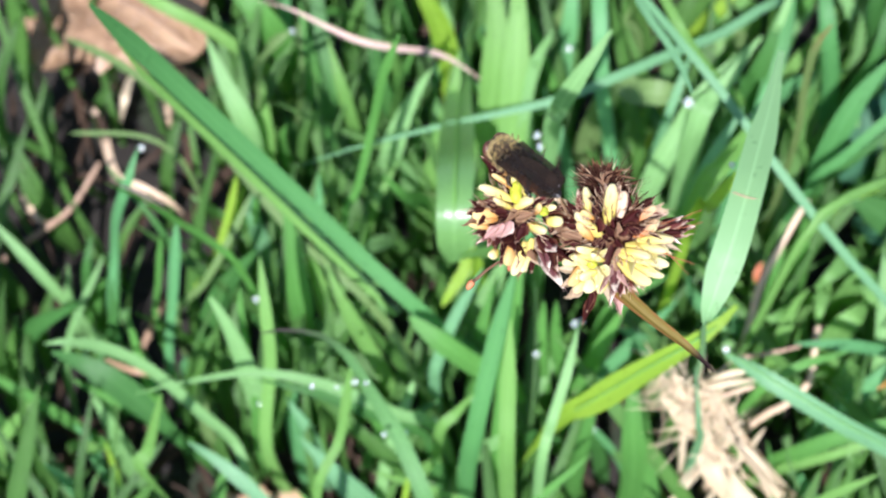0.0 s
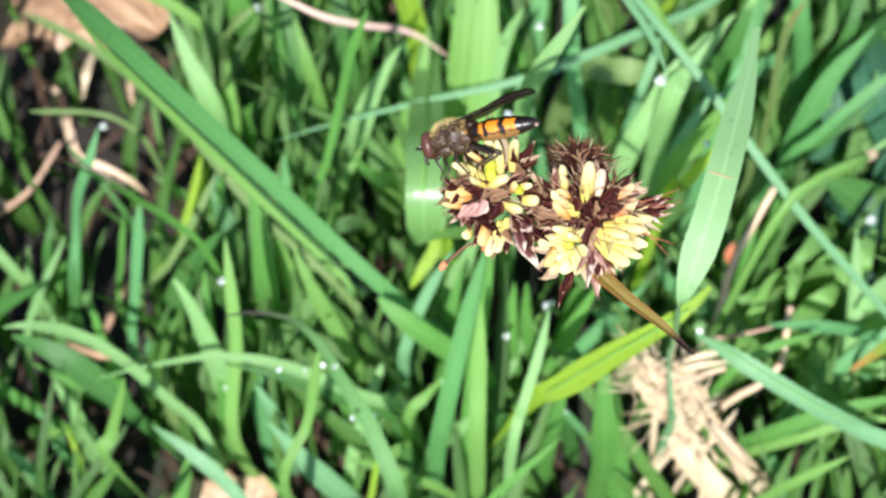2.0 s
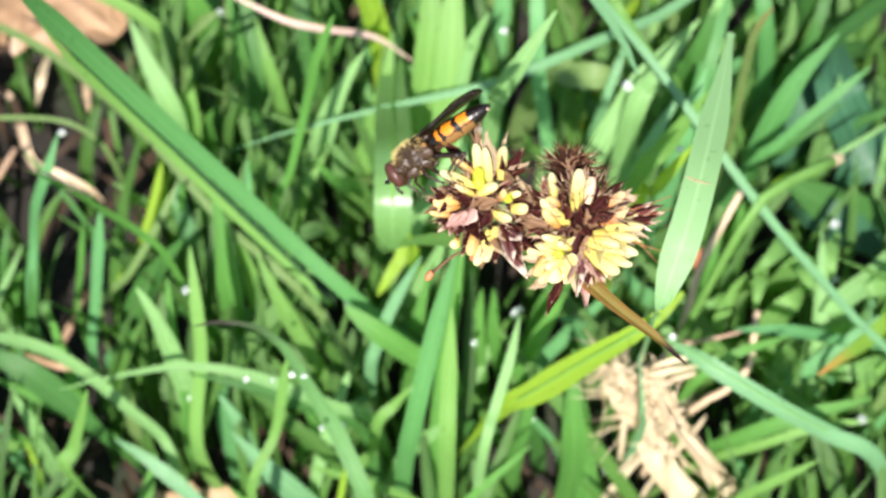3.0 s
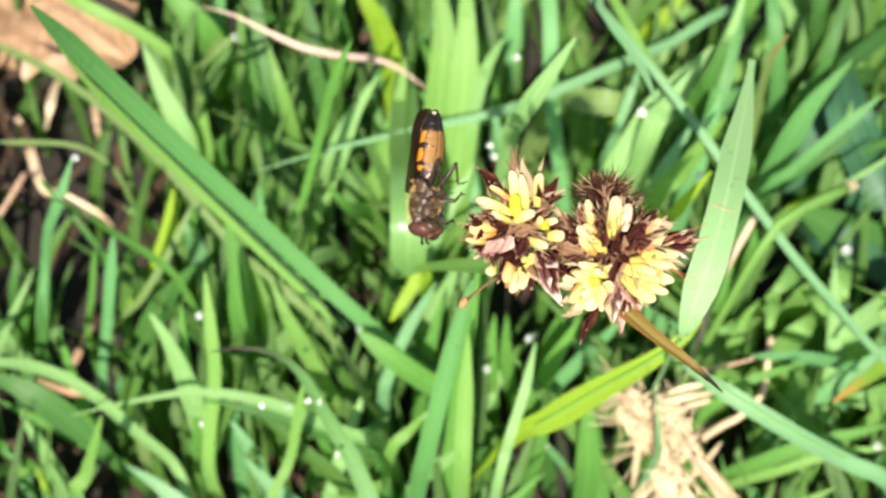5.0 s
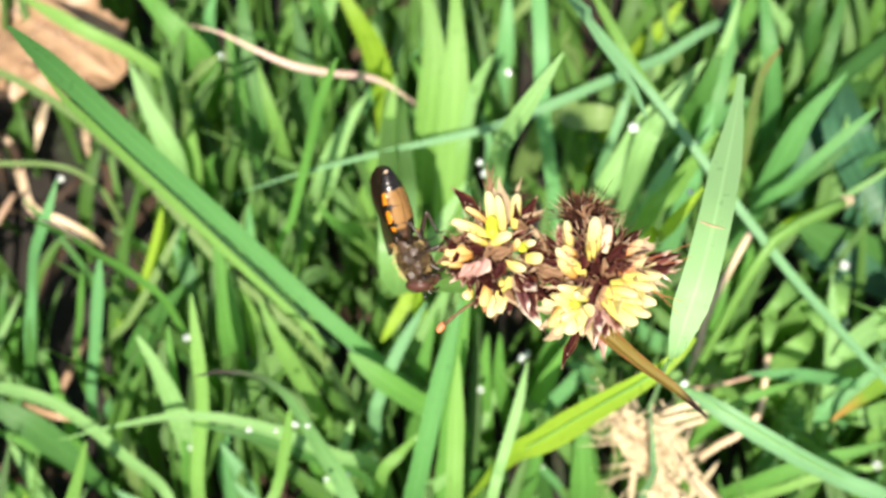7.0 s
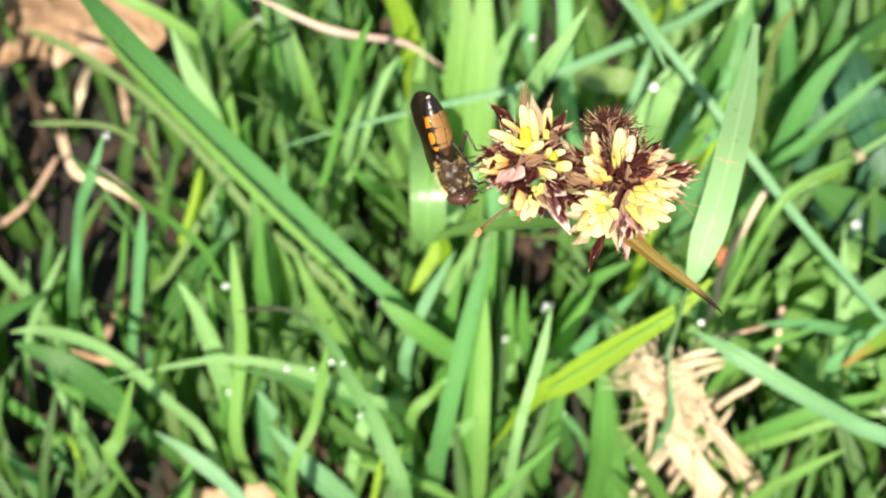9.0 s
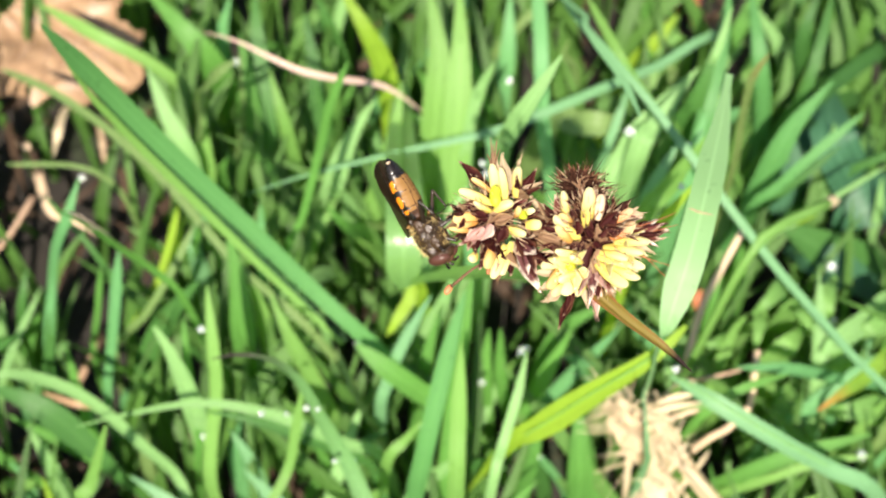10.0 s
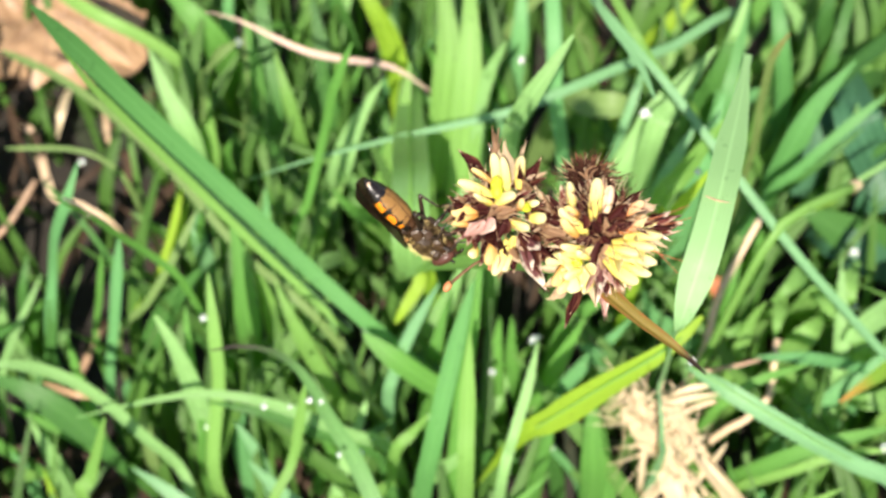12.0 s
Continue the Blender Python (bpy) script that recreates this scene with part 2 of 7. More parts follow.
ROSE = leaf_material("tepal_rose", (0.240, 0.110, 0.100), (0.460, 0.280, 0.240), rough=0.5, spec=0.3, rim=(0.60, 0.44, 0.36), through=0.3, glow=(1, 0.75, 0.7), veins=4.0, spots=(0.14, 0.03, 0.04))
HUSK = leaf_material("husk_dark", (0.008, 0.003, 0.002), (0.055, 0.018, 0.009), rough=0.65, spec=0.12, through=0.2, glow=(1, 0.6, 0.4), veins=3.0, tip=(0.16, 0.075, 0.04), tip_from=0.7)
PAPERY = leaf_material("tepal_papery", (0.27, 0.17, 0.10), (0.56, 0.45, 0.31), rough=0.6, spec=0.2, through=0.4, glow=(1, 0.9, 0.75), veins=5.0, spots=(0.18, 0.09, 0.05))
CREAM = leaf_material("anther_cream", (0.40, 0.31, 0.045), (0.60, 0.51, 0.14), rough=0.6, spec=0.2, through=0.25, glow=(1, 0.95, 0.6), veins=2.0, vein_depth=0.5, tip=(0.66, 0.60, 0.34), spots=(0.36, 0.26, 0.06), tip_from=0.30, tip_gain=1.4)
AMBER = leaf_material("anther_amber", (0.30, 0.12, 0.020), (0.52, 0.30, 0.08), rough=0.6, spec=0.2, through=0.2, glow=(1, 0.85, 0.5), veins=2.0, vein_depth=0.5, tip=(0.62, 0.47, 0.20), spots=(0.24, 0.08, 0.02), tip_from=0.25, tip_gain=1.5)
PEACH = leaf_material("anther_peach", (0.30, 0.08, 0.020), (0.55, 0.24, 0.09), rough=0.6, spec=0.2, through=0.2, glow=(1, 0.8, 0.5), veins=2.0, vein_depth=0.5, tip=(0.66, 0.48, 0.26), spots=(0.24, 0.06, 0.02), tip_from=0.30, tip_gain=1.6)
PINKISH = solid_material("anther_pinkish", (0.40, 0.25, 0.15), (0.70, 0.54, 0.38), rough=0.6, scale=1800, through=0.2, bump_depth=0.00012, spec=0.2)
CREAMY = leaf_material("tepal_cream", (0.32, 0.27, 0.08), (0.56, 0.51, 0.22), rough=0.6, spec=0.2, rim=(0.60, 0.55, 0.36), through=0.3, glow=(1, 0.95, 0.6), veins=5.0, tip=(0.66, 0.58, 0.45), spots=(0.24, 0.17, 0.05), tip_from=0.82)
CAPSULE = solid_material("capsule_green", (0.34, 0.40, 0.020), (0.56, 0.58, 0.06), rough=0.5, scale=1500, through=0.3, bump_depth=0.0002, spec=0.2)
BRACT = leaf_material("bract_brown", (0.075, 0.052, 0.007), (0.190, 0.140, 0.028), rough=0.45, veins=4.0, through=0.35, glow=(1, 0.8, 0.3), tip=(0.020, 0.008, 0.006), spots=(0.09, 0.025, 0.010), spec=0.35, rim=(0.26, 0.11, 0.04), tip_from=0.72)
STEM = leaf_material("stem_green", (0.07, 0.16, 0.03), (0.15, 0.27, 0.06), rough=0.4, through=0.1)
CHITIN = solid_material("chitin_black", (0.003, 0.0025, 0.002), (0.016, 0.010, 0.007), rough=0.28, scale=2500, bump_depth=0.00005, spec=0.5)
BRONZE = solid_material("thorax_bronze", (0.002, 0.0014, 0.001), (0.058, 0.029, 0.012), rough=0.32, scale=1300, bump_depth=0.0008, spec=0.45)
EYE = solid_material("eye_red_brown", (0.032, 0.012, 0.009), (0.095, 0.038, 0.026), rough=0.38, scale=500, bump_depth=0.00001, spec=0.3)
ORANGE = solid_material("abdomen_orange", (0.42, 0.115, 0.006), (0.70, 0.24, 0.014), rough=0.42, scale=2500, bump_depth=0.00003, spec=0.25)
TAN = solid_material("belly_tan", (0.10, 0.045, 0.012), (0.44, 0.24, 0.080), rough=0.5, scale=700, bump_depth=0.00004, through=0.2, spec=0.2)
RUSSET = solid_material("russet", (0.006, 0.0035, 0.002), (0.11, 0.048, 0.022), rough=0.22, scale=1300, bump_depth=0.0008, spec=0.5)
GOLD_HAIR = solid_material("golden_hair", (0.50, 0.36, 0.12), (0.78, 0.62, 0.28), rough=0.5, scale=2000, through=0.3)
LEG = solid_material("leg_dark", (0.003, 0.0025, 0.002), (0.030, 0.015, 0.007), rough=0.4, scale=2500, bump_depth=0.00004, spec=0.4)
ORANGE_TIP = solid_material("orange_tip", (0.28, 0.09, 0.035), (0.50, 0.20, 0.08), rough=0.5, scale=2500)
WING = wing_material()

MM = 0.001


# ---- mesh helpers ----
def mesh_from(name, verts, faces, mats, uvs=None, index=None, smooth=True):
    data = bpy.data.meshes.new(name)
    data.from_pydata(verts, [], faces)
    for m in mats:
        data.materials.append(m)
    if uvs is not None:
        layer = data.uv_layers.new(name="UVMap")
        for loop in data.loops:
            layer.data[loop.index].uv = uvs[loop.vertex_index]
    if index is not None:
        for p, k in zip(data.polygons, index):
            p.material_index = k
    for p in data.polygons:
        p.use_smooth = smooth
    return data


def attach(name, data, parent=None, label="", matrix=None):
    ob = new(name, data)
    if parent is not None:
        ob.parent = parent
    if matrix is not None:
        ob.matrix_basis = matrix
    return tagged(ob, label) if label else ob


def spline(points, count):
    """Catmull-Rom through the points, evenly by chord length."""
    p = [Vector(q) for q in points]
    p = [2 * p[0] - p[1]] + p + [2 * p[-1] - p[-2]]
    out = []
    lengths = [(p[i + 1] - p[i]).length for i in range(1, len(p) - 2)]
    total = sum(lengths)
    for k in range(count):
        s, i = k / (count - 1) * total, 0
        while i < len(lengths) - 1 and s > lengths[i]:
            s -= lengths[i]
            i += 1
        u = min(1.0, s / max(lengths[i], 1e-9))
        a, b, c, d = p[i : i + 4]
        out.append(0.5 * (2 * b + (c - a) * u + (2 * a - 5 * b + 4 * c - d) * u * u + (3 * b - a - 3 * c + d) * u * u * u))
    return out


FACING = Vector((0.0, -0.35, 0.94))


def ribbon(points, width, shape="blade", fold=0.22, twist=0.0, count=22, across=5, seed=0, facing=None):
    """A leaf along a path in mm: lens-shaped outline, folded along the midrib, slightly wavy. Gives vertices, faces and uv."""
    rnd = random.Random(seed)
    path = spline(points, count)
    verts, faces, uvs = [], [], []
    face = facing or FACING
    total = sum((path[k + 1] - path[k]).length for k in range(count - 1))
    point = max(min(0.30, 4.2 * width / total), 1.6 / (count - 1))
    ph, wob = rnd.uniform(0, 6.28), rnd.uniform(0.4, 1.0)
    for k, c in enumerate(path):
        v = k / (count - 1)
        t = (path[min(k + 1, count - 1)] - path[max(k - 1, 0)]).normalized()
        side = t.cross(face)
        side = side.normalized() if side.length > 1e-4 else Vector((1, 0, 0))
        normal = side.cross(t).normalized()
        a = twist * (v - 0.4) + 0.10 * wob * math.sin(5 * v + ph)
        side, normal = side * math.cos(a) + normal * math.sin(a), normal * math.cos(a) - side * math.sin(a)
        if shape == "blade":
            w = min(1.0, 0.75 + v) * min(1.0, (1.005 - v) / point) ** 0.7
        elif shape == "spoon":
            s = (v - 0.751) / 0.249
            w = 0.22 if s <= 0 else max(0.22, min(1.0, s / 0.16) ** 0.5 * (1 - 0.3 * s) * min(1.0, (1.01 - s) / 0.4) ** 0.8)
        elif shape == "paddle":
            w = (0.45 + 0.55 * min(1.0, max(0.0, (v - 0.35) / 0.4))) * min(1.0, math.sqrt(max(0.0, 1.003 - v) / 0.05))
        elif shape == "lance":
            w = max(0.25, v / 0.74) ** 2.2 if v < 0.74 else ((1.01 - v) / 0.27) ** 0.6
        elif shape == "sword":
            w = min(1.0, (v + 0.12) / 0.4) ** 0.7 * min(1.0, (1.004 - v) / 0.34) ** 0.62
        elif shape == "long":
            w = min(1.0, (v + 0.12) / 0.4) ** 0.7 * min(1.0, (1.01 - v) / 0.36) ** 0.8
        elif shape == "bract":
            w = min(1.0, 0.8 + 2 * v) * (1.02 - v) ** 0.62
        elif shape == "tepal":
            w = min(1.0, 0.55 + 1.6 * v) * min(1.0, (1.02 - v) / 0.55) ** 0.85
        elif shape == "lens":
            w = min(1.0, (v + 0.03) / 0.3) ** 0.7 * min(1.0, (1.01 - v) / 0.45) ** 0.8
        elif shape == "oval":
            w = max(0.02, math.sin(math.pi * min(0.985, 0.04 + 0.96 * v))) ** 0.6
        elif shape == "blunt":
            w = min(1.0, 0.6 + v) * min(1.0, math.sqrt(max(0.0, 1.001 - v) / 0.10))
        else:
            w = min(1.0, math.sqrt(max(0.0, 1.003 - v) / 0.04))
        w *= width * (1 + 0.05 * math.sin(9 * v + ph))
        for j in range(across):
            u = j / (across - 1)
            off = u - 0.5
            lift = fold * (abs(off) * 2) ** 1.3 * w * 0.5 + 0.02 * w * math.sin(14 * v + 3 * u + ph)
            verts.append((c + side * off * w + normal * lift) * MM)
            uvs.append((u, v))
    for k in range(count - 1):
        for j in range(across - 1):
            a = k * across + j
            faces.append((a, a + 1, a + across + 1, a + across))
    return verts, faces, uvs


def tube(points, radii, sides=7, count=18, flat=1.0, seed=0):
    """A round stalk along a path in mm, closed at both ends. radii: at the start and at the end, or a function."""
    path = spline(points, count)
    verts, faces, uvs = [], [], []
    side = None
    for k, c in enumerate(path):
        v = k / (count - 1)
        t = (path[min(k + 1, count - 1)] - path[max(k - 1, 0)]).normalized()
        if side is None:
            side = t.orthogonal().normalized()
        side = (side - t * side.dot(t)).normalized()
        other = t.cross(side)
        r = radii(v) if callable(radii) else radii[0] + (radii[1] - radii[0]) * v
        for j in range(sides):
            a = 6.28318 * j / sides
            verts.append((c + side * math.cos(a) * r + other * math.sin(a) * r * flat) * MM)
            uvs.append((j / sides, v))
    for k in range(count - 1):
        for j in range(sides):
            a, b = k * sides + j, k * sides + (j + 1) % sides
            faces.append((a, b, b + sides, a + sides))
    faces.append(tuple(reversed(range(sides))))
    faces.append(tuple(range((count - 1) * sides, count * sides)))
    return verts, faces, uvs


def ball(radii, rings=10, sides=14, power=1.0):
    """An ellipsoid in mm about the origin, pole along x."""
    verts, faces, uvs = [], [], []
    for k in range(rings + 1):
        a = math.pi * k / rings
        for j in range(sides):
            b = 6.28318 * j / sides
            s = math.sin(a) ** power if 0 < k < rings else 0.001
            verts.append(Vector((math.cos(a) * radii[0], s * math.cos(b) * radii[1], s * math.sin(b) * radii[2])) * MM)
            uvs.append((j / sides, k / rings))
    for k in range(rings):
        for j in range(sides):
            a, b = k * sides + j, k * sides + (j + 1) % sides
            faces.append((a, a + sides, b + sides, b))
    return verts, faces, uvs


def joined(pieces):
    verts, faces, uvs = [], [], []
    for v, f, u in pieces:
        n = len(verts)
        verts += v
        uvs += u
        faces += [tuple(i + n for i in q) for q in f]
    return verts, faces, uvs


def spike(base, way, length, radius, bend=None):
    """A fine hair in mm: three-sided, tapering, slightly bent."""
    way = Vector(way).normalized()
    a = way.orthogonal().normalized()
    b = way.cross(a)
    base = Vector(base)
    mid = base + way * length * 0.55 + (Vector(bend) * length * 0.12 if bend is not None else Vector())
    tip = base + way * length + (Vector(bend) * length * 0.4 if bend is not None else Vector())
    verts = []
    for c, r in ((base, radius), (mid, radius * 0.7)):
        for k in range(3):
            verts.append((c + (a * math.cos(2.094 * k) + b * math.sin(2.094 * k)) * r) * MM)
    verts.append(tip * MM)
    faces = [(0, 1, 4, 3), (1, 2, 5, 4), (2, 0, 3, 5), (3, 4, 6), (4, 5, 6), (5, 3, 6)]
    return verts, faces, [(0.5, 0.0)] * 3 + [(0.5, 0.5)] * 3 + [(0.5, 1.0)]


def aimed(way, at=(0, 0, 0), roll=0.0):
    """A turn that lays local z along way, at a place in mm."""
    q = Vector(way).to_track_quat("Z", "Y")
    return Matrix.Translation(Vector(at) * MM) @ q.to_matrix().to_4x4() @ Matrix.Rotation(roll, 4, "Z")


# ---- ground ----
def build_ground():
    rings = [0.0, 0.01, 0.02, 0.03, 0.04, 0.05, 0.06, 0.07, 0.085, 0.1, 0.12, 0.15, 0.2, 0.3, 0.5, 1, 2, 5, 15, 60, 300]
    sides, verts, faces = 64, [], []
    for r in rings:
        for j in range(sides):
            a = 6.28318 * j / sides
            x, y = r * math.cos(a), 0.085 + r * math.sin(a)
            h = 0.004 * noise.noise(Vector((x * 40, y * 40, 0))) + 0.002 * noise.noise(Vector((x * 160, y * 160, 3)))
            verts.append((x, y, h - 0.003))
    for k in range(len(rings) - 1):
        for j in range(sides):
            a, b = k * sides + j, k * sides + (j + 1) % sides
            faces.append((a, b, b + sides, a + sides))
    index = [1 if k // sides >= 12 else 0 for k in range(len(faces))]
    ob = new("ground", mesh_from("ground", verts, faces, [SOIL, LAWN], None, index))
    tagged(ob, "soil with moss under the grass, coloured dark for shade", "ground", kind="structure")


build_ground()


def build_sward():
    """The low thick grass between the larger blades, and the lawn that goes on round about."""
    rnd = random.Random(5)
    pieces, homes, singles = [], {}, 0
    for k in range(3600):
        near = k < 1500
        if near:
            x, y = rnd.uniform(-95, 95), rnd.uniform(12, 175)
            tall = rnd.uniform(11, 42)
            width = rnd.choice((0.8, 1.1, 1.5, 2.0, 2.4, 2.9))
        else:
            r = 90 + 330 * rnd.random() ** 0.8
            a = rnd.uniform(0, 6.28318)
            x, y = r * math.cos(a), 85 + r * math.sin(a)
            tall = rnd.uniform(25, 60)
            width = rnd.choice((0.9, 1.3, 1.8, 2.2, 2.8, 3.4))
            if r < 150 and (y < 20):
                tall *= 0.6
        way = rnd.gauss(1.5708, 0.6)
        reach = tall * rnd.uniform(0.35, 1.25)
        dx, dy = math.cos(way) * reach, math.sin(way) * reach
        mx, my = x + dx * 0.6, y + dy * 0.6
        if near and ((mx + 67) / 17) ** 2 + ((my - 80) / 20) ** 2 < 1 and (tall > 20 or rnd.random() < 0.4):
            continue
        if near and ((mx + 64) / 10) ** 2 + ((my - 104) / 8) ** 2 < 1:
            continue
        if near and ((mx - 28) / 12) ** 2 + ((my - 132) / 15) ** 2 < 1 and rnd.random() < 0.8:
            continue
        if near and ((mx - 76) / 20) ** 2 + ((my - 106) / 26) ** 2 < 1 and rnd.random() < 0.75:
            continue
        if near and ((mx + 70) / 21) ** 2 + ((my - 128) / 17) ** 2 < 1 and tall > 14:
            continue
        if near and noise.noise(Vector((mx * 0.045, my * 0.045, 4.0))) > 0.14:
            continue
        if near and my < 58 and -60 < x < 40 and rnd.random() < 0.75:
            continue
        top = Vector((x + dx, y + dy, tall))
        mid = Vector((x + dx * 0.35, y + dy * 0.35, tall * rnd.uniform(0.55, 0.75)))
        facing = Vector((rnd.uniform(-0.5, 0.5), rnd.uniform(-0.9, 0.1), 0.8))
        piece = ribbon([(x, y, -3), mid, top], width, count=8, across=3, seed=k, twist=rnd.uniform(-1.2, 1.2), facing=facing)
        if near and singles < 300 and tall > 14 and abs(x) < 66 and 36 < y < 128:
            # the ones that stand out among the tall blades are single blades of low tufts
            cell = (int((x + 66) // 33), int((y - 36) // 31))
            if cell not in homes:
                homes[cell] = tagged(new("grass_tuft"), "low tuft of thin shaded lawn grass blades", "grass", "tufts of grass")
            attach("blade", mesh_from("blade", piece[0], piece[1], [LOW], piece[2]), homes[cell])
            singles += 1
        else:
            pieces.append(piece)
    for k in range(5000):
        # coarser grass that goes on round about
        r, a = 380 + 1500 * rnd.random(), rnd.uniform(0, 6.28318)
        x, y, tall = r * math.cos(a), 85 + r * math.sin(a), rnd.uniform(30, 65)
        way, reach = rnd.uniform(0, 6.28318), tall * rnd.uniform(0.2, 0.9)
        top = Vector((x + math.cos(way) * reach, y + math.sin(way) * reach, tall))
        mid = Vector((x, y, 0)).lerp(top, 0.45) + Vector((0, 0, tall * 0.2))
        pieces.append(ribbon([(x, y, -3), mid, top], rnd.uniform(3, 7), count=5, across=3, seed=k, twist=rnd.uniform(-1, 1)))
    v, f, u = joined(pieces)
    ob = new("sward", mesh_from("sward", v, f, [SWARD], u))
    tagged(ob, "dense low lawn grass between the larger blades", "grass", kind="stuff")


build_sward()


def build_litter():
    """Dead blades and fibres lying on the soil."""
    rnd = random.Random(9)
    pieces = []
    for k in range(285):
        x, y, z = rnd.uniform(-100, 100), rnd.uniform(10, 180), rnd.uniform(0.5, 9)
        if k >= 260:
            x, y, z = rnd.gauss(-66, 12), rnd.gauss(90, 24), rnd.uniform(1, 14)
        a, n = rnd.uniform(0, 6.28318), rnd.uniform(6, 26)
        if ((x + 67) / 18) ** 2 + ((y - 82) / 22) ** 2 < 1 and k % 4:
            continue
        d = Vector((math.cos(a), math.sin(a), rnd.uniform(-0.15, 0.15))) * n
        c = Vector((x, y, z))
        bow = Vector((rnd.uniform(-3, 3), rnd.uniform(-3, 3), rnd.uniform(0, 3)))
        pieces.append(ribbon([c - d / 2, c + bow, c + d / 2], rnd.uniform(0.5, 2.4), count=6, across=3, seed=k, twist=rnd.uniform(-2, 2)))
    v, f, u = joined(pieces)
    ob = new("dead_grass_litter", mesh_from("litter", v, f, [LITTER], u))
    tagged(ob, "brown dead grass and fibres lying on the soil", "plant litter", kind="stuff")


build_litter()


# ---- single blades and tufts ----
def blade_mesh(points, width, mat, shape="blade", fold=0.22, twist=0.0, seed=0, count=34, facing=None):
    v, f, u = ribbon(points, width, shape, fold, twist, count, 5, seed, Vector(facing) if facing else None)
    return mesh_from("blade", v, f, [mat], u)


def blade(name, label, category, points, width, mat, group="", **how):
    """A leaf that stands by itself: a thing."""
    ob = new(name, blade_mesh(points, width, mat, **how))
    return tagged(ob, label, category, group)


def tuft(label):
    return tagged(new("grass_tuft"), label, "grass", "tufts of grass")


def leaf(parent, points, width, mat, **how):
    return attach("blade", blade_mesh(points, width, mat, **how), parent)


def straw(name, label, points, r0, r1, mat=None, parent=None, group="dry straws"):
    v, f, u = tube(points, (r0, r1))
    data = mesh_from(name, v, f, [STALK if mat is STRAW else mat], u)
    if parent is not None:
        return attach(name, data, parent, label)
    return tagged(new(name, data), label, "straw", group)


def mid_layer():
    """Middling blades that stand between the low lawn and the tall blades, in tufts."""
    rnd = random.Random(17)
    for k in range(9):
        x, y = -62 + 62 * (k % 3) + rnd.uniform(-10, 10), 48 + 40 * (k // 3) + rnd.uniform(-8, 8)
        if k in (3, 6):
            continue
        home = tagged(new("grass_tuft"), "tuft of short shaded green grass blades", "grass", "tufts of grass")
        for j in range(22):
            px, py = x + rnd.gauss(0, 17), y + rnd.gauss(0, 12)
            tall = rnd.uniform(22, 42)
            way, reach = rnd.gauss(math.pi / 2, 1.0), tall * rnd.uniform(0.1, 0.75)
            dx, dy = math.cos(way) * reach, math.sin(way) * reach
            mid = (px + dx * 0.35, py + dy * 0.35, tall * rnd.uniform(0.55, 0.75))
            mat = rnd.choice((GREEN, GREEN, DEEP, TEAL, PALE, PALE, OLIVE, FRESH))
            leaf(home, [(px, py, -3), mid, (px + dx, py + dy, tall)], rnd.uniform(1.2, 3.0), mat, seed=100 * k + j, twist=rnd.uniform(-1.0, 1.0), count=12)


# ---- dew ----
def dew_mesh():
    v, f, u = ball((1, 1, 0.95), 12, 18)
    return mesh_from("dew_drop", v, f, [WATER], u)


DEW = dew_mesh()


def dew(x, y, z, r):
    """A drop of dew hanging on a blade, r in mm."""
    ob = new("dew_drop", DEW)
    ob.matrix_basis = Matrix.LocRotScale(Vector((x, y, z)) * MM, None, (r, r, r))
    return tagged(ob, "clear round dew drop on a grass blade", "dew drop", "dew drops")


def dead_leaf(label, x, y, z, length, width, turn, tilt, seed):
    """A crumpled fallen tree leaf: ragged outline, raised veins, curled rim. mm and degrees."""
    rnd = random.Random(seed)
    rows, cols, verts, faces, uvs = 26, 16, [], [], []
    m = pose(x * MM, y * MM, z * MM, tilt, 0, turn)
    off = rnd.uniform(0, 50)
    for k in range(rows):
        v = k / (rows - 1)
        half = width / 2 * math.sin(math.pi * min(0.97, 0.05 + 0.93 * v)) ** 0.6 * (1 + 0.16 * math.sin(v * 26) + 0.1 * math.sin(v * 47 + 1))
        for j in range(cols):
            u = j / (cols - 1)
            px, py = (v - 0.5) * length, (u - 0.5) * 2 * half
            h = 3.2 * noise.noise(Vector((px * 0.07 + off, py * 0.07, 0))) + 1.2 * noise.noise(Vector((px * 0.25, py * 0.25, off)))
            h += 1.6 * noise.noise(Vector((px * 0.6, py * 0.6, off + 7))) * 0.35 + 2.6 * abs(u - 0.5) ** 1.5 * 2 + 0.35 * abs(math.sin(px * 0.7 + abs(py) * 0.7))
            verts.append(m @ (Vector((px, py, h)) * MM))
            uvs.append((u, v))
    for k in range(rows - 1):
        for j in range(cols - 1):
            a = k * cols + j
            faces.append((a, a + 1, a + cols + 1, a + cols))
    ob = new("fallen_leaf", mesh_from("fallen_leaf", verts, faces, [DRYLEAF], uvs))
    tagged(ob, label, "fallen leaf", "fallen leaves")
    spine = [verts[k * cols + cols // 2] / MM + Vector((0, 0, 0.15)) for k in range(0, rows, 3)]
    v, f, u = tube(spine, (0.45, 0.12), 6, 24)
    attach("midrib", mesh_from("midrib", v, f, [STALKBROWN], u), ob)
    for k in range(5, rows - 5, 4):
        for side in (-1, 1):
            line = [verts[(k + j) * cols + cols // 2 + side * j * 2] / MM + Vector((0, 0, 0.1)) for j in range(0, 4)]
            v, f, u = tube(line, (0.2, 0.07), 5, 8)
            attach("vein", mesh_from("vein", v, f, [STALKBROWN], u), ob)
    return ob


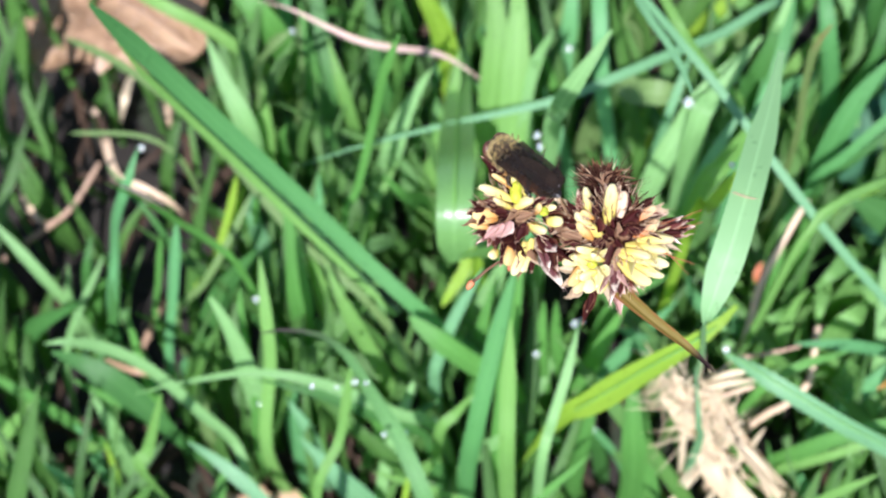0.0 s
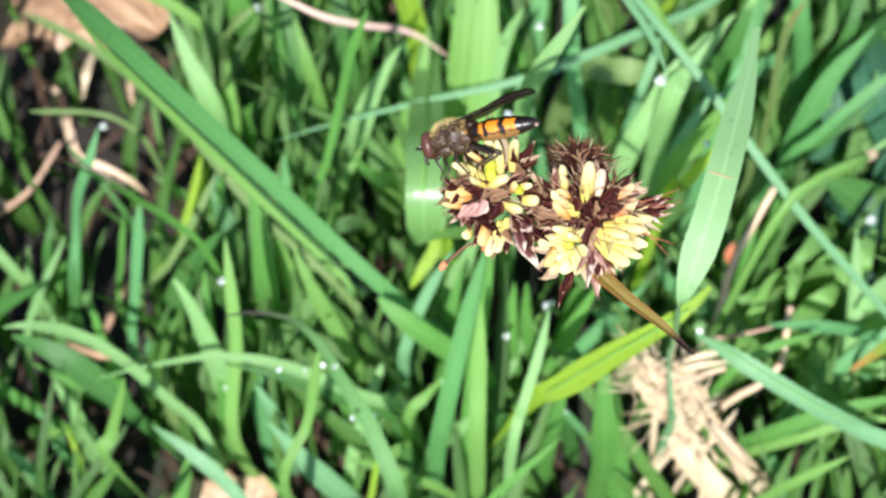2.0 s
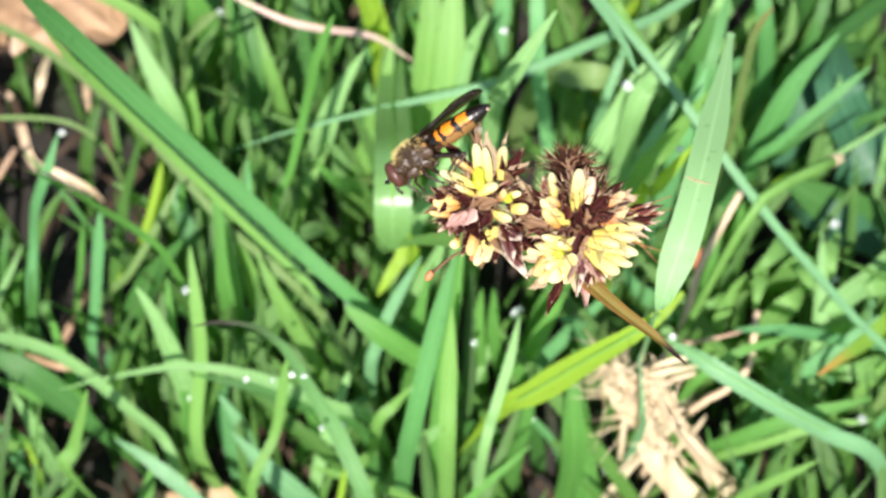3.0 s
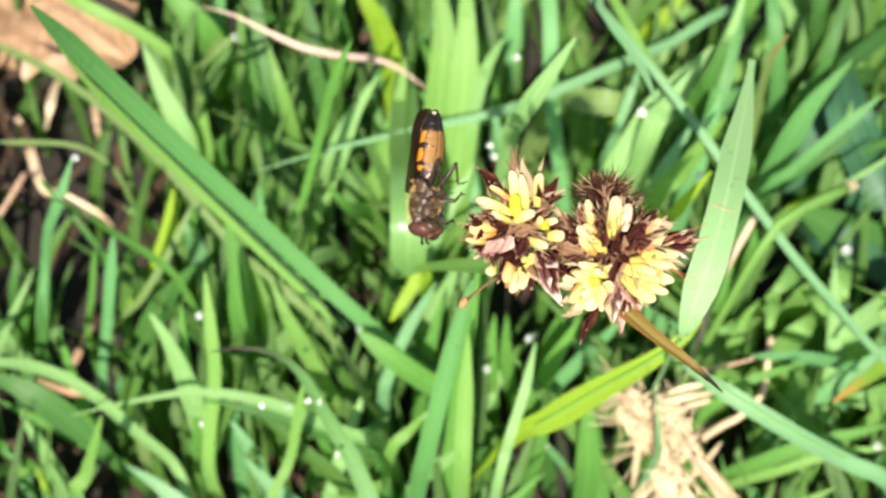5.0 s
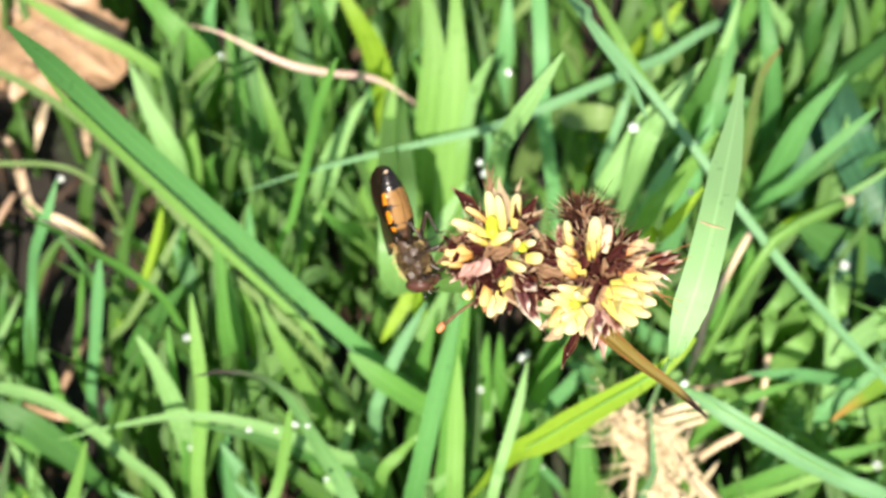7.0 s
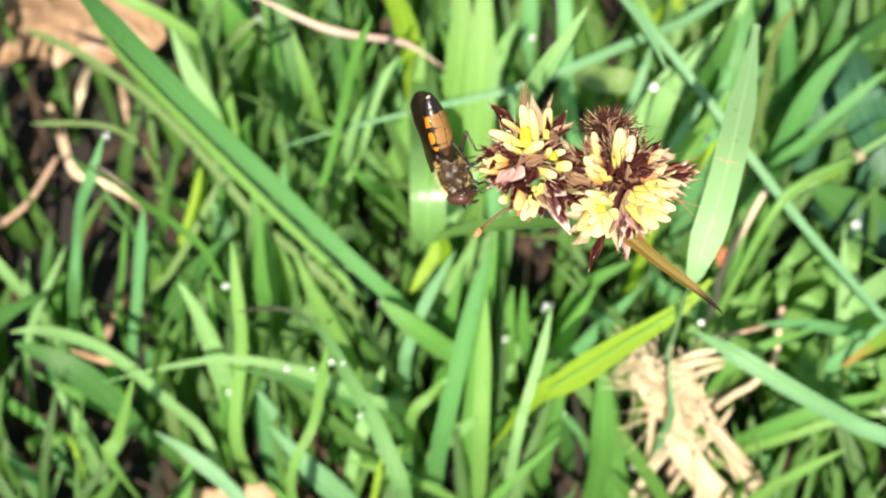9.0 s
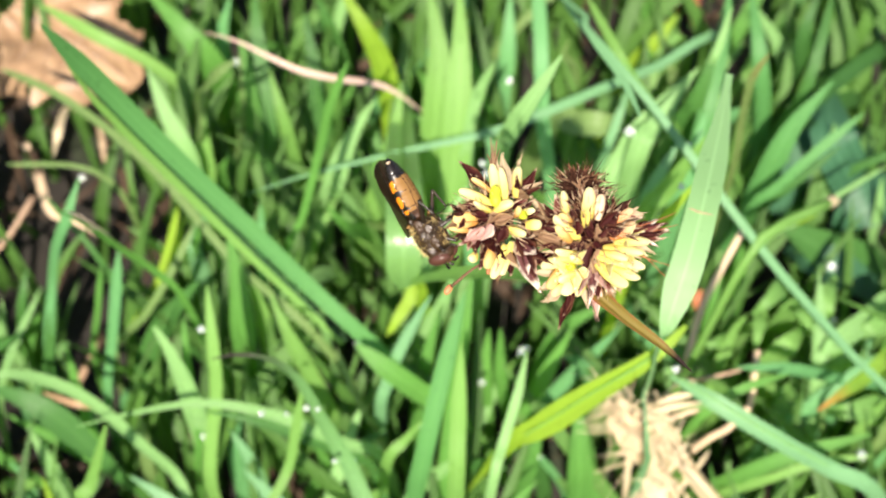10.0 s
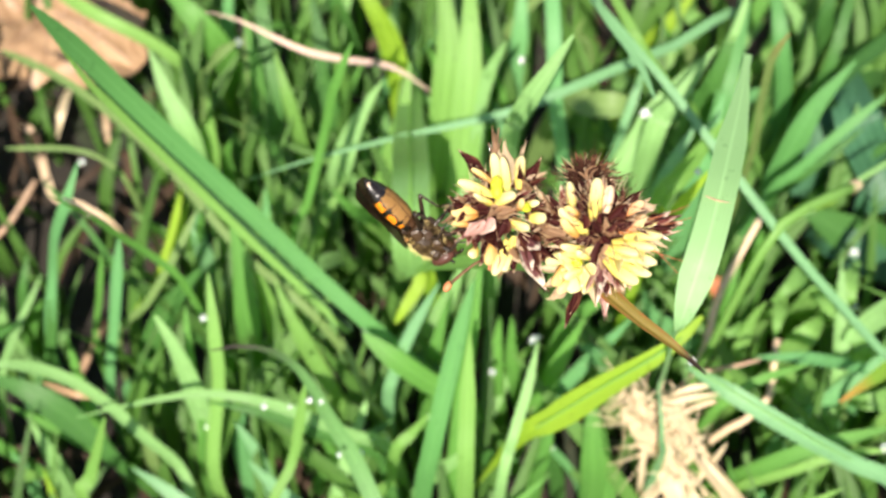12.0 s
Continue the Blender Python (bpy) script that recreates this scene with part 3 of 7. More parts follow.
def thatch_strands(parent, points, count, spread, seed):
    """Thin dead stems that run loosely along one way, each a part."""
    rnd = random.Random(seed)
    for k in range(count):
        off = Vector((rnd.gauss(0, spread), rnd.gauss(0, spread), rnd.gauss(0, 1.5)))
        cut = rnd.uniform(0.0, 0.5)
        path = spline(points, 24)[int(cut * 24) : 24 - int(rnd.uniform(0, 0.35) * 24 * (1 - cut))]
        turn = rnd.uniform(-0.25, 0.25)
        mid = path[len(path) // 2]
        line = [mid + Matrix.Rotation(turn, 3, "Z") @ (p - mid) + off + Vector((rnd.gauss(0, 0.4), rnd.gauss(0, 0.4), rnd.gauss(0, 0.4))) for p in path[::5] + path[-1:]]
        if len(line) < 3:
            continue
        r = rnd.uniform(0.14, 0.42)
        v, f, u = tube(line, (r, r * 0.6), 6, 12, rnd.uniform(0.4, 1.0))
        attach("strand", mesh_from("strand", v, f, [STRAW], u), parent)


def thatch_fibres(parent, points, count, spread, seed):
    """Frayed fibres round a path of dead stems."""
    rnd = random.Random(seed)
    path = spline(points, 30)
    pieces = []
    for k in range(count):
        c = rnd.choice(path) + Vector((rnd.gauss(0, spread), rnd.gauss(0, spread), rnd.uniform(-1, 3)))
        d = Vector((rnd.uniform(-1, 0.7), rnd.uniform(-0.7, 1), rnd.uniform(-0.3, 0.6)))
        bend = Vector((rnd.uniform(-1, 1), rnd.uniform(-1, 1), rnd.uniform(-1, 1)))
        pieces.append(spike(c, d, rnd.uniform(3, 10), rnd.uniform(0.08, 0.22), bend))
    v, f, u = joined(pieces)
    return tagged(attach("frayed_straw", mesh_from("frayed_straw", v, f, [STRAW], u), parent, "frayed pale fibres"), kind="stuff")


blade('long_grass_blade', 'long broad green grass blade leaning diagonally over the lawn', 'grass blade', [(7.7, 57.8, -3.0), (3.7, 61.8, 18.0), (-1.9, 62.1, 32.0), (-7.0, 63.6, 41.5), (-11.3, 65.7, 47.3), (-16.7, 69.3, 51.8), (-21.7, 72.6, 56.8), (-26.4, 75.5, 62.3), (-30.8, 77.8, 68.3), (-34.7, 79.5, 74.8), (-38.1, 80.6, 81.8), (-40.9, 81.1, 89.3), (-43.2, 80.7, 97.4), (-44.7, 79.5, 105.9)], 2.45, LONG, seed=1, fold=0.05, shape='blade', count=44)
# thin strip whose dark colour stands in for shade along the fold
attach('keel', blade_mesh([(-13.1, 64.5, 46.9), (-18.4, 68.3, 51.4), (-23.3, 71.6, 56.4), (-28.0, 74.6, 61.9), (-32.2, 77.0, 67.9), (-36.0, 78.8, 74.4), (-39.4, 80.0, 81.4), (-42.1, 80.5, 88.9), (-44.3, 80.3, 97.0)], 0.7, CREASE_SHADE, seed=2, fold=0.0, shape='sword'), bpy.data.objects["long_grass_blade"], 'dark strip painted as shade along the fold')
attach('folded_half', blade_mesh([(-13.8, 64.1, 46.5), (-19.1, 67.9, 51.0), (-24.0, 71.3, 56.0), (-28.7, 74.2, 61.5), (-32.9, 76.6, 67.5), (-36.7, 78.5, 74.0), (-40.0, 79.7, 81.0), (-42.8, 80.3, 88.5), (-44.4, 80.5, 96.6)], 1.35, FRESH, seed=2, fold=0.05, shape='sword'), bpy.data.objects["long_grass_blade"], 'paler half of the blade beyond its crease')
blade('narrow_grass_blade', 'pale narrow grass blade lying under a long broad one', 'grass blade', [(-3.8, 56.6, -3.0), (-17.4, 67.8, 36.0), (-31.1, 79.0, 42.0), (-42.6, 91.3, 46.0), (-52.0, 100.1, 47.0), (-63.0, 108.6, 46.0), (-74.4, 116.1, 42.0)], 1.32, OLIVE, seed=3)
blade('narrow_grass_blade', 'whitish narrow grass blade beside a long broad one', 'grass blade', [(-16.3, 68.1, -3.0), (-17.1, 68.6, 40.0), (-19.1, 69.9, 46.0), (-22.1, 72.2, 50.0), (-26.4, 76.2, 50.0)], 1.06, PALE, seed=4)
blade('broad_grass_leaf', 'broad pale leaf with a withered band and rounded lower end', 'grass leaf', [(34.0, 62.0, -3.0), (30.0, 54.0, 55.0), (25.6, 46.5, 92.0), (24.4, 43.4, 102.0), (25.4, 46.3, 105.0), (26.7, 49.9, 107.0), (28.4, 55.5, 108.0), (30.0, 60.9, 107.0), (32.1, 67.9, 105.0), (34.0, 75.2, 103.0)], 3.9, BROAD, seed=5, shape='spoon', fold=0.08, count=72)
blade('glaucous_grass_blade', 'bluish-green grass blade pointing up to the dry thatch', 'grass blade', [(80.5, 39.1, -3.0), (66.5, 43.1, 38.0), (57.1, 45.4, 46.0), (49.2, 47.3, 52.0), (40.9, 51.3, 55.0), (37.9, 53.4, 55.0), (33.8, 56.5, 54.0)], 2.5, GLAUCOUS, seed=6, shape='blunt')
blade('thin_grass_stalk', 'thin bluish green grass stalk crossing the lawn diagonally', 'grass stalk', [(81.4, 50.6, -3.0), (73.7, 54.9, 36.0), (60.9, 62.2, 50.0), (51.5, 68.8, 58.0), (46.4, 73.2, 62.0), (40.5, 79.5, 66.0), (32.3, 89.9, 70.0), (27.0, 96.3, 72.0), (19.0, 108.0, 72.0)], 1.22, GLAUCOUS, seed=7, shape='strap')
blade('thin_grass_stalk', 'thin fresh green grass stalk crossing another', 'grass stalk', [(45.2, 104.1, -3.0), (41.1, 102.5, 40.0), (34.4, 99.7, 56.0), (29.9, 100.0, 64.0), (27.1, 102.2, 68.0), (22.8, 112.9, 68.0)], 1.46, FRESH, seed=8)
blade('thin_grass_stalk', 'thin bluish grass stalk hanging over with a dry end', 'grass stalk', [(2.0, 135.0, -3.0), (7.0, 125.0, 60.0), (18.6, 95.4, 88.0), (19.5, 89.6, 91.0), (22.1, 85.2, 91.0), (24.1, 81.4, 91.0), (25.6, 76.8, 91.0)], 0.95, GLAUCOUS, seed=196, shape='strap')
blade('arching_grass_blade', 'horizontal pale green grass blade passing behind the flower', 'grass blade', [(53.9, 126.2, -3.0), (48.9, 120.2, 46.0), (35.7, 110.3, 52.0), (27.9, 105.6, 54.0), (18.6, 100.4, 55.0), (9.6, 97.0, 54.0), (-1.0, 94.8, 53.0), (-8.2, 93.5, 52.0), (-21.3, 89.6, 52.0), (-29.5, 86.4, 52.0)], 1.5, GLAUCOUS, seed=9, shape='long')
blade('backlit_grass_blade', 'bright yellow-green sunlit grass blade', 'grass blade', [(0.7, 48.3, -3.0), (10.2, 48.0, 46.0), (14.9, 47.9, 57.0), (20.7, 49.3, 66.0), (25.6, 50.6, 72.0), (29.4, 52.5, 75.0), (32.1, 55.1, 76.0)], 3.99, LIME, seed=10, shape='lance')
blade('withered_grass_blade', 'green grass blade bending over with a dark withered tip', 'grass blade', [(-6.9, 32.8, -3.0), (-7.9, 35.8, 46.0), (-8.7, 37.8, 48.0), (-11.8, 43.7, 53.0), (-14.6, 47.1, 60.0), (-16.6, 49.1, 69.0), (-18.1, 49.9, 73.0), (-20.0, 50.3, 76.0), (-21.9, 50.1, 78.0), (-24.7, 50.2, 78.0), (-27.4, 50.0, 77.0)], 2.3, TIPPED, seed=11, shape='long')
blade('arching_grass_blade', 'arched pale green grass blade with dew along it', 'grass blade', [(-4.8, 48.0, -3.0), (-7.8, 50.0, 34.0), (-12.8, 50.4, 40.0), (-17.6, 51.3, 44.0), (-22.6, 52.8, 46.0), (-29.1, 53.8, 48.0), (-35.0, 54.2, 48.0), (-40.7, 53.3, 48.0), (-46.7, 52.3, 47.0), (-52.2, 51.2, 46.0)], 1.75, PALE, seed=12, shape='long')
attach('folded_side', blade_mesh([(-7.8, 48.8, 32.0), (-12.9, 49.7, 38.0), (-17.8, 50.4, 42.0), (-22.7, 51.5, 44.5), (-28.4, 52.5, 46.5), (-33.9, 53.6, 46.5)], 1.91, DEEP, seed=13, fold=0.3, shape='lens'), bpy.data.objects["arching_grass_blade.001"])
blade('arching_grass_blade', 'olive green arched grass blade', 'grass blade', [(-36.8, 40.8, -3.0), (-37.8, 42.8, 25.0), (-39.9, 48.0, 31.0), (-44.4, 51.1, 37.0), (-48.9, 54.4, 42.0), (-53.3, 56.6, 46.0), (-57.7, 57.5, 49.0), (-61.8, 57.1, 52.0), (-65.0, 56.7, 52.0)], 1.7, PALE, seed=14)
blade('bright_grass_blade', 'thin vivid green grass blade', 'grass blade', [(-25.5, 79.9, -3.0), (-23.5, 81.9, 40.0), (-20.4, 83.9, 50.0), (-17.0, 89.0, 62.0), (-14.8, 91.1, 71.0), (-12.0, 93.6, 78.0)], 1.3, GREEN, seed=15)
blade('broad_grass_leaf', 'broad glossy leaf with a pale fold behind the flower', 'grass leaf', [(-4.8, 170.7, -3.0), (-6.3, 142.5, 12.0), (-6.2, 115.5, 34.0), (-5.1, 92.0, 54.0), (-4.3, 80.7, 66.0), (-4.1, 73.4, 69.5), (-4.1, 69.8, 68.5), (-4.2, 67.9, 65.0), (-4.3, 67.8, 59.0)], 5.2, GLOSSY, seed=16, shape='paddle', fold=0.10, count=48)
blade('rounded_leaf_tip', 'bright yellow-green rounded leaf end', 'leaf', [(-0.3, 73.5, -3.0), (-2.3, 75.5, 42.0), (-4.0, 72.2, 44.0), (-6.0, 69.2, 43.0), (-7.3, 67.7, 41.0)], 2.1, LIME, seed=17, shape='blunt')
attach('midrib', blade_mesh([(12.7, 47.2, 55.2), (20.6, 49.1, 66.8), (25.5, 50.4, 72.8), (29.6, 52.4, 75.8)], 0.27, FRESH, seed=18), bpy.data.objects["backlit_grass_blade"])
attach('midrib', blade_mesh([(-5.6, 104.9, 44.4), (-5.1, 92.0, 55.1), (-4.3, 80.7, 66.7), (-4.1, 73.4, 70.2), (-4.1, 69.8, 69.2)], 0.40, FRESH, seed=19), bpy.data.objects["broad_grass_leaf.001"])
attach('midrib', blade_mesh([(57.1, 45.4, 46.7), (49.2, 47.3, 52.7), (40.9, 51.3, 55.7), (37.9, 53.4, 55.7), (33.8, 56.5, 54.7)], 0.22, PALE, seed=20), bpy.data.objects["glaucous_grass_blade"])

grass = tuft('clump of mixed green grass blades beside dry curls')
leaf(grass, [(-67.5, 66.6, -3.0), (-65.5, 71.5, 22.0), (-62.7, 78.5, 34.0), (-59.1, 79.9, 46.0), (-55.5, 81.6, 54.0), (-53.3, 86.0, 58.0)], 1.74, TEAL, seed=22)
leaf(grass, [(-56.7, 59.4, -3.0), (-54.5, 63.5, 22.0), (-51.3, 69.3, 36.0), (-49.5, 74.2, 44.0), (-48.2, 78.3, 50.0)], 1.81, TEAL, seed=23)
leaf(grass, [(-60.0, 69.0, -3.0), (-57.8, 71.3, 22.0), (-54.8, 74.6, 34.0), (-52.9, 78.9, 42.0)], 1.14, GREEN, seed=24)
leaf(grass, [(-68.0, 63.4, -3.0), (-66.5, 67.4, 16.0), (-64.4, 73.0, 26.0), (-62.3, 79.7, 34.0)], 1.88, DEEP, seed=25)
leaf(grass, [(-75.5, 75.6, 4.0), (-70.7, 78.5, 24.0), (-69.0, 84.1, 30.0)], 1.76, DEEP, seed=26)
leaf(grass, [(-58.1, 70.9, -3.0), (-53.1, 71.5, 26.0), (-46.0, 72.3, 38.0), (-40.2, 77.6, 46.0), (-37.0, 82.6, 50.0)], 1.30, OLIVE, seed=27)
leaf(grass, [(-52.1, 74.1, -3.0), (-52.1, 76.1, 20.0), (-47.3, 81.7, 28.0), (-44.3, 86.8, 34.0), (-42.0, 91.7, 40.0)], 1.25, LIME, seed=28)
leaf(grass, [(-34.4, 68.8, -3.0), (-40.5, 72.2, 20.0), (-50.4, 77.6, 36.0), (-55.9, 83.1, 44.0), (-62.2, 89.3, 46.0)], 0.96, DEEP, seed=29)
leaf(grass, [(-50.6, 91.1, -3.0), (-51.0, 92.1, 26.0), (-51.6, 93.4, 38.0), (-54.4, 95.1, 42.0), (-59.3, 96.1, 44.0), (-70.7, 97.4, 42.0)], 0.84, OLIVE, seed=30)
leaf(grass, [(-57.5, 55.9, -3.0), (-57.2, 57.5, 12.0), (-56.7, 59.6, 22.0), (-56.8, 62.8, 28.0)], 1.40, TEAL, seed=31)
leaf(grass, [(-51.3, 63.5, -3.0), (-51.0, 62.7, 14.0), (-50.6, 61.6, 26.0), (-49.2, 62.1, 32.0)], 2.30, TEAL, seed=32)

grass = tuft('upright green grass blades with dewy tips')
leaf(grass, [(-39.0, 47.5, -3.0), (-37.8, 50.3, 20.0), (-36.3, 54.3, 36.0), (-36.9, 57.6, 44.0), (-38.7, 61.3, 50.0), (-40.8, 64.1, 53.0)], 3.63, PALE, seed=34, shape='lance')
leaf(grass, [(-34.3, 44.4, -3.0), (-34.3, 46.4, 32.0), (-31.6, 55.2, 49.0), (-31.3, 59.5, 56.0), (-31.9, 66.8, 62.0)], 2.0, FRESH, seed=35)
leaf(grass, [(-39.7, 46.7, -3.0), (-38.3, 49.8, 22.0), (-36.4, 54.3, 36.0), (-37.2, 62.7, 46.0), (-37.3, 67.0, 50.0)], 1.12, GREEN, seed=36)
leaf(grass, [(-23.9, 34.2, -3.0), (-23.9, 36.2, 44.0), (-20.2, 43.1, 52.0), (-18.7, 47.0, 58.0), (-17.5, 50.6, 64.0)], 1.5, FRESH, seed=37)
leaf(grass, [(-50.9, 38.6, -3.0), (-50.9, 40.6, 41.0), (-49.1, 42.2, 46.0), (-46.5, 45.1, 53.0), (-44.7, 47.6, 58.0)], 2.4, FRESH, seed=38, shape='lance')
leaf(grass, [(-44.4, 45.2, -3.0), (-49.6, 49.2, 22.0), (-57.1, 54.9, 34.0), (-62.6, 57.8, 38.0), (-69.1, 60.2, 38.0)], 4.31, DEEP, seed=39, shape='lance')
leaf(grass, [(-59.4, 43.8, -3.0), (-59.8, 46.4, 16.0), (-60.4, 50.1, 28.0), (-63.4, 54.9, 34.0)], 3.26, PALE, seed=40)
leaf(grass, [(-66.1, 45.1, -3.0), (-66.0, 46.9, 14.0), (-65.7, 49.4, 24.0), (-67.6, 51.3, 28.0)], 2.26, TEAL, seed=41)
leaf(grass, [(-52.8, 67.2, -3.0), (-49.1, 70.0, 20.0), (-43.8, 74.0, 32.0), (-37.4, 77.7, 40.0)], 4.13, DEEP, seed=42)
leaf(grass, [(-31.7, 67.2, -3.0), (-31.2, 68.6, 24.0), (-30.5, 70.6, 36.0), (-30.7, 75.5, 44.0), (-31.9, 81.4, 50.0)], 4.07, GREEN, seed=43)
leaf(grass, [(-27.8, 70.1, -3.0), (-27.9, 71.9, 20.0), (-28.0, 74.5, 34.0), (-29.5, 77.5, 42.0)], 2.58, FRESH, seed=44)
leaf(grass, [(-13.9, 57.6, -3.0), (-16.2, 60.2, 20.0), (-19.5, 63.9, 32.0), (-22.9, 68.4, 40.0), (-25.5, 73.5, 44.0)], 2.48, FRESH, seed=45)
leaf(grass, [(-6.6, 53.1, -3.0), (-8.5, 54.8, 30.0), (-11.3, 57.1, 38.0), (-13.8, 61.7, 44.0), (-14.8, 63.8, 46.0)], 0.99, OLIVE, seed=46)
leaf(grass, [(-9.1, 55.1, -3.0), (-8.3, 56.6, 36.0), (-7.1, 58.7, 44.0), (-4.5, 62.9, 50.0), (-0.4, 68.0, 56.0)], 1.78, GLAUCOUS, seed=47)
leaf(grass, [(7.6, 55.7, -3.0), (3.4, 56.6, 34.0), (-2.7, 57.9, 44.0), (-7.0, 59.7, 48.0), (-11.5, 62.7, 50.0)], 3.30, GREEN, seed=48, shape='blunt')
leaf(grass, [(-9.1, 45.4, -3.0), (-7.1, 47.0, 40.0), (-4.2, 49.2, 46.0), (-1.5, 51.0, 50.0)], 1.63, FRESH, seed=49)
leaf(grass, [(-4.5, 41.6, -3.0), (-3.1, 44.3, 30.0), (-1.3, 48.1, 44.0), (1.7, 57.5, 56.0), (4.4, 65.2, 64.0)], 2.63, LONG, seed=50)
leaf(grass, [(-31.6, 45.6, -3.0), (-31.6, 48.7, 14.0), (-31.6, 53.1, 28.0), (-30.4, 56.0, 34.0)], 2.54, TEAL, seed=51)
leaf(grass, [(-27.0, 45.3, -3.0), (-27.7, 47.5, 16.0), (-28.6, 50.7, 28.0), (-32.0, 54.9, 34.0)], 2.23, GLAUCOUS, seed=52)
leaf(grass, [(-18.5, 49.1, -3.0), (-15.9, 50.3, 20.0), (-12.1, 51.9, 32.0), (-7.4, 54.3, 36.0)], 3.21, DEEP, seed=53)
leaf(grass, [(-23.1, 50.0, -3.0), (-20.6, 50.5, 14.0), (-17.2, 51.2, 26.0), (-18.8, 52.5, 34.0)], 2.10, GREEN, seed=54)
leaf(grass, [(-31.7, 70.8, -3.0), (-33.0, 69.4, 14.0), (-34.8, 67.3, 26.0), (-35.6, 67.7, 32.0)], 3.10, GREEN, seed=55)
leaf(grass, [(-29.0, 32.8, -3.0), (-31.6, 35.6, 24.0), (-35.3, 39.6, 30.0), (-41.2, 44.0, 33.0), (-46.6, 47.2, 34.0)], 2.24, GLAUCOUS, seed=56)
leaf(grass, [(-66.0, 35.0, -3.0), (-66.0, 37.4, 16.0), (-66.0, 40.7, 26.0), (-69.0, 43.2, 34.0)], 2.31, TEAL, seed=57)
leaf(grass, [(-58.0, 33.0, -3.0), (-58.4, 36.6, 16.0), (-58.9, 41.8, 26.0), (-60.6, 47.5, 32.0)], 1.08, LIME, seed=58)
leaf(grass, [(-11.6, 36.3, -3.0), (-15.8, 38.8, 14.0), (-22.0, 42.5, 26.0), (-29.2, 48.4, 34.0)], 3.52, GLAUCOUS, seed=59)
leaf(grass, [(-11.9, 34.3, -3.0), (-10.2, 38.9, 14.0), (-7.8, 45.5, 26.0), (-10.1, 49.7, 34.0)], 3.07, DEEP, seed=60)
leaf(grass, [(-14.0, 35.6, -3.0), (-13.4, 36.9, 24.0), (-12.5, 38.7, 32.0), (-11.3, 42.5, 38.0)], 1.03, LIME, seed=61)

grass = tuft('upright grass blades under the woodrush flower')
leaf(grass, [(0.4, 38.2, -3.0), (1.5, 45.3, 30.0), (3.1, 55.4, 48.0), (4.2, 61.8, 58.0), (5.4, 67.5, 64.0)], 2.36, GREEN, seed=63)
leaf(grass, [(3.2, 37.3, -3.0), (3.3, 41.8, 45.0), (3.5, 48.2, 56.0), (3.8, 56.6, 66.0)], 2.31, FRESH, seed=64)
leaf(grass, [(7.2, 37.2, -3.0), (8.2, 41.1, 48.0), (9.8, 46.6, 54.0), (11.6, 51.8, 58.0), (13.0, 57.7, 60.0)], 1.47, PALE, seed=65)
leaf(grass, [(23.5, 42.6, -3.0), (22.8, 45.7, 28.0), (21.9, 50.3, 40.0), (21.6, 57.7, 46.0)], 3.92, GREEN, seed=66)
leaf(grass, [(10.9, 56.3, -3.0), (13.3, 58.6, 20.0), (16.8, 61.9, 36.0), (20.8, 66.7, 46.0)], 2.49, GREEN, seed=67)
leaf(grass, [(9.6, 60.7, -3.0), (9.0, 62.3, 14.0), (8.2, 64.5, 28.0), (8.6, 70.2, 38.0)], 2.60, GREEN, seed=68)
leaf(grass, [(14.9, 60.1, -3.0), (13.2, 62.3, 14.0), (10.9, 65.5, 28.0), (10.5, 70.2, 38.0)], 2.45, GREEN, seed=69)
leaf(grass, [(20.1, 50.8, -3.0), (17.8, 51.7, 18.0), (14.4, 53.1, 30.0), (9.9, 53.1, 36.0)], 2.51, DEEP, seed=70)
leaf(grass, [(24.4, 48.9, -3.0), (21.3, 49.9, 18.0), (16.9, 51.3, 30.0), (13.6, 51.4, 36.0)], 1.18, TEAL, seed=71)
leaf(grass, [(31.1, 63.6, -3.0), (28.2, 64.3, 20.0), (24.0, 65.3, 34.0), (20.0, 64.9, 40.0)], 2.68, TEAL, seed=72)
leaf(grass, [(14.8, 65.7, -3.0), (17.3, 68.2, 20.0), (20.8, 71.7, 34.0), (28.1, 74.0, 40.0)], 3.02, GREEN, seed=73)
leaf(grass, [(3.4, 49.2, -3.0), (5.1, 49.9, 18.0), (7.5, 51.0, 28.0), (11.6, 49.1, 32.0)], 2.97, DEEP, seed=74)
leaf(grass, [(-7.4, 70.4, -3.0), (-4.1, 72.1, 20.0), (0.6, 74.6, 34.0), (3.2, 77.0, 44.0)], 3.04, PALE, seed=75)
leaf(grass, [(-4.2, 57.2, -3.0), (-3.1, 60.5, 20.0), (-1.5, 65.3, 34.0), (0.7, 71.4, 42.0)], 2.23, GREEN, seed=76)

grass = tuft('tall pale and yellow-green grass blades in the sun')
leaf(grass, [(-6.3, 110.3, -3.0), (-7.4, 113.8, 24.0), (-9.1, 118.8, 38.0), (-12.3, 122.3, 46.0), (-16.8, 128.4, 50.0)], 4.28, LIME, seed=78)
leaf(grass, [(-3.0, 95.4, -3.0), (-1.8, 99.5, 30.0), (-0.1, 105.4, 44.0), (0.5, 112.9, 52.0), (-1.5, 122.4, 58.0)], 4.39, FRESH, seed=79)
leaf(grass, [(-21.6, 98.0, -3.0), (-19.9, 98.2, 22.0), (-17.4, 98.5, 34.0), (-14.2, 102.4, 42.0), (-9.9, 106.6, 48.0)], 3.57, PALE, seed=80)
leaf(grass, [(-14.4, 92.8, -3.0), (-12.0, 96.0, 22.0), (-8.7, 100.6, 34.0), (-6.6, 105.5, 42.0), (-5.7, 111.5, 46.0)], 3.43, FRESH, seed=81)
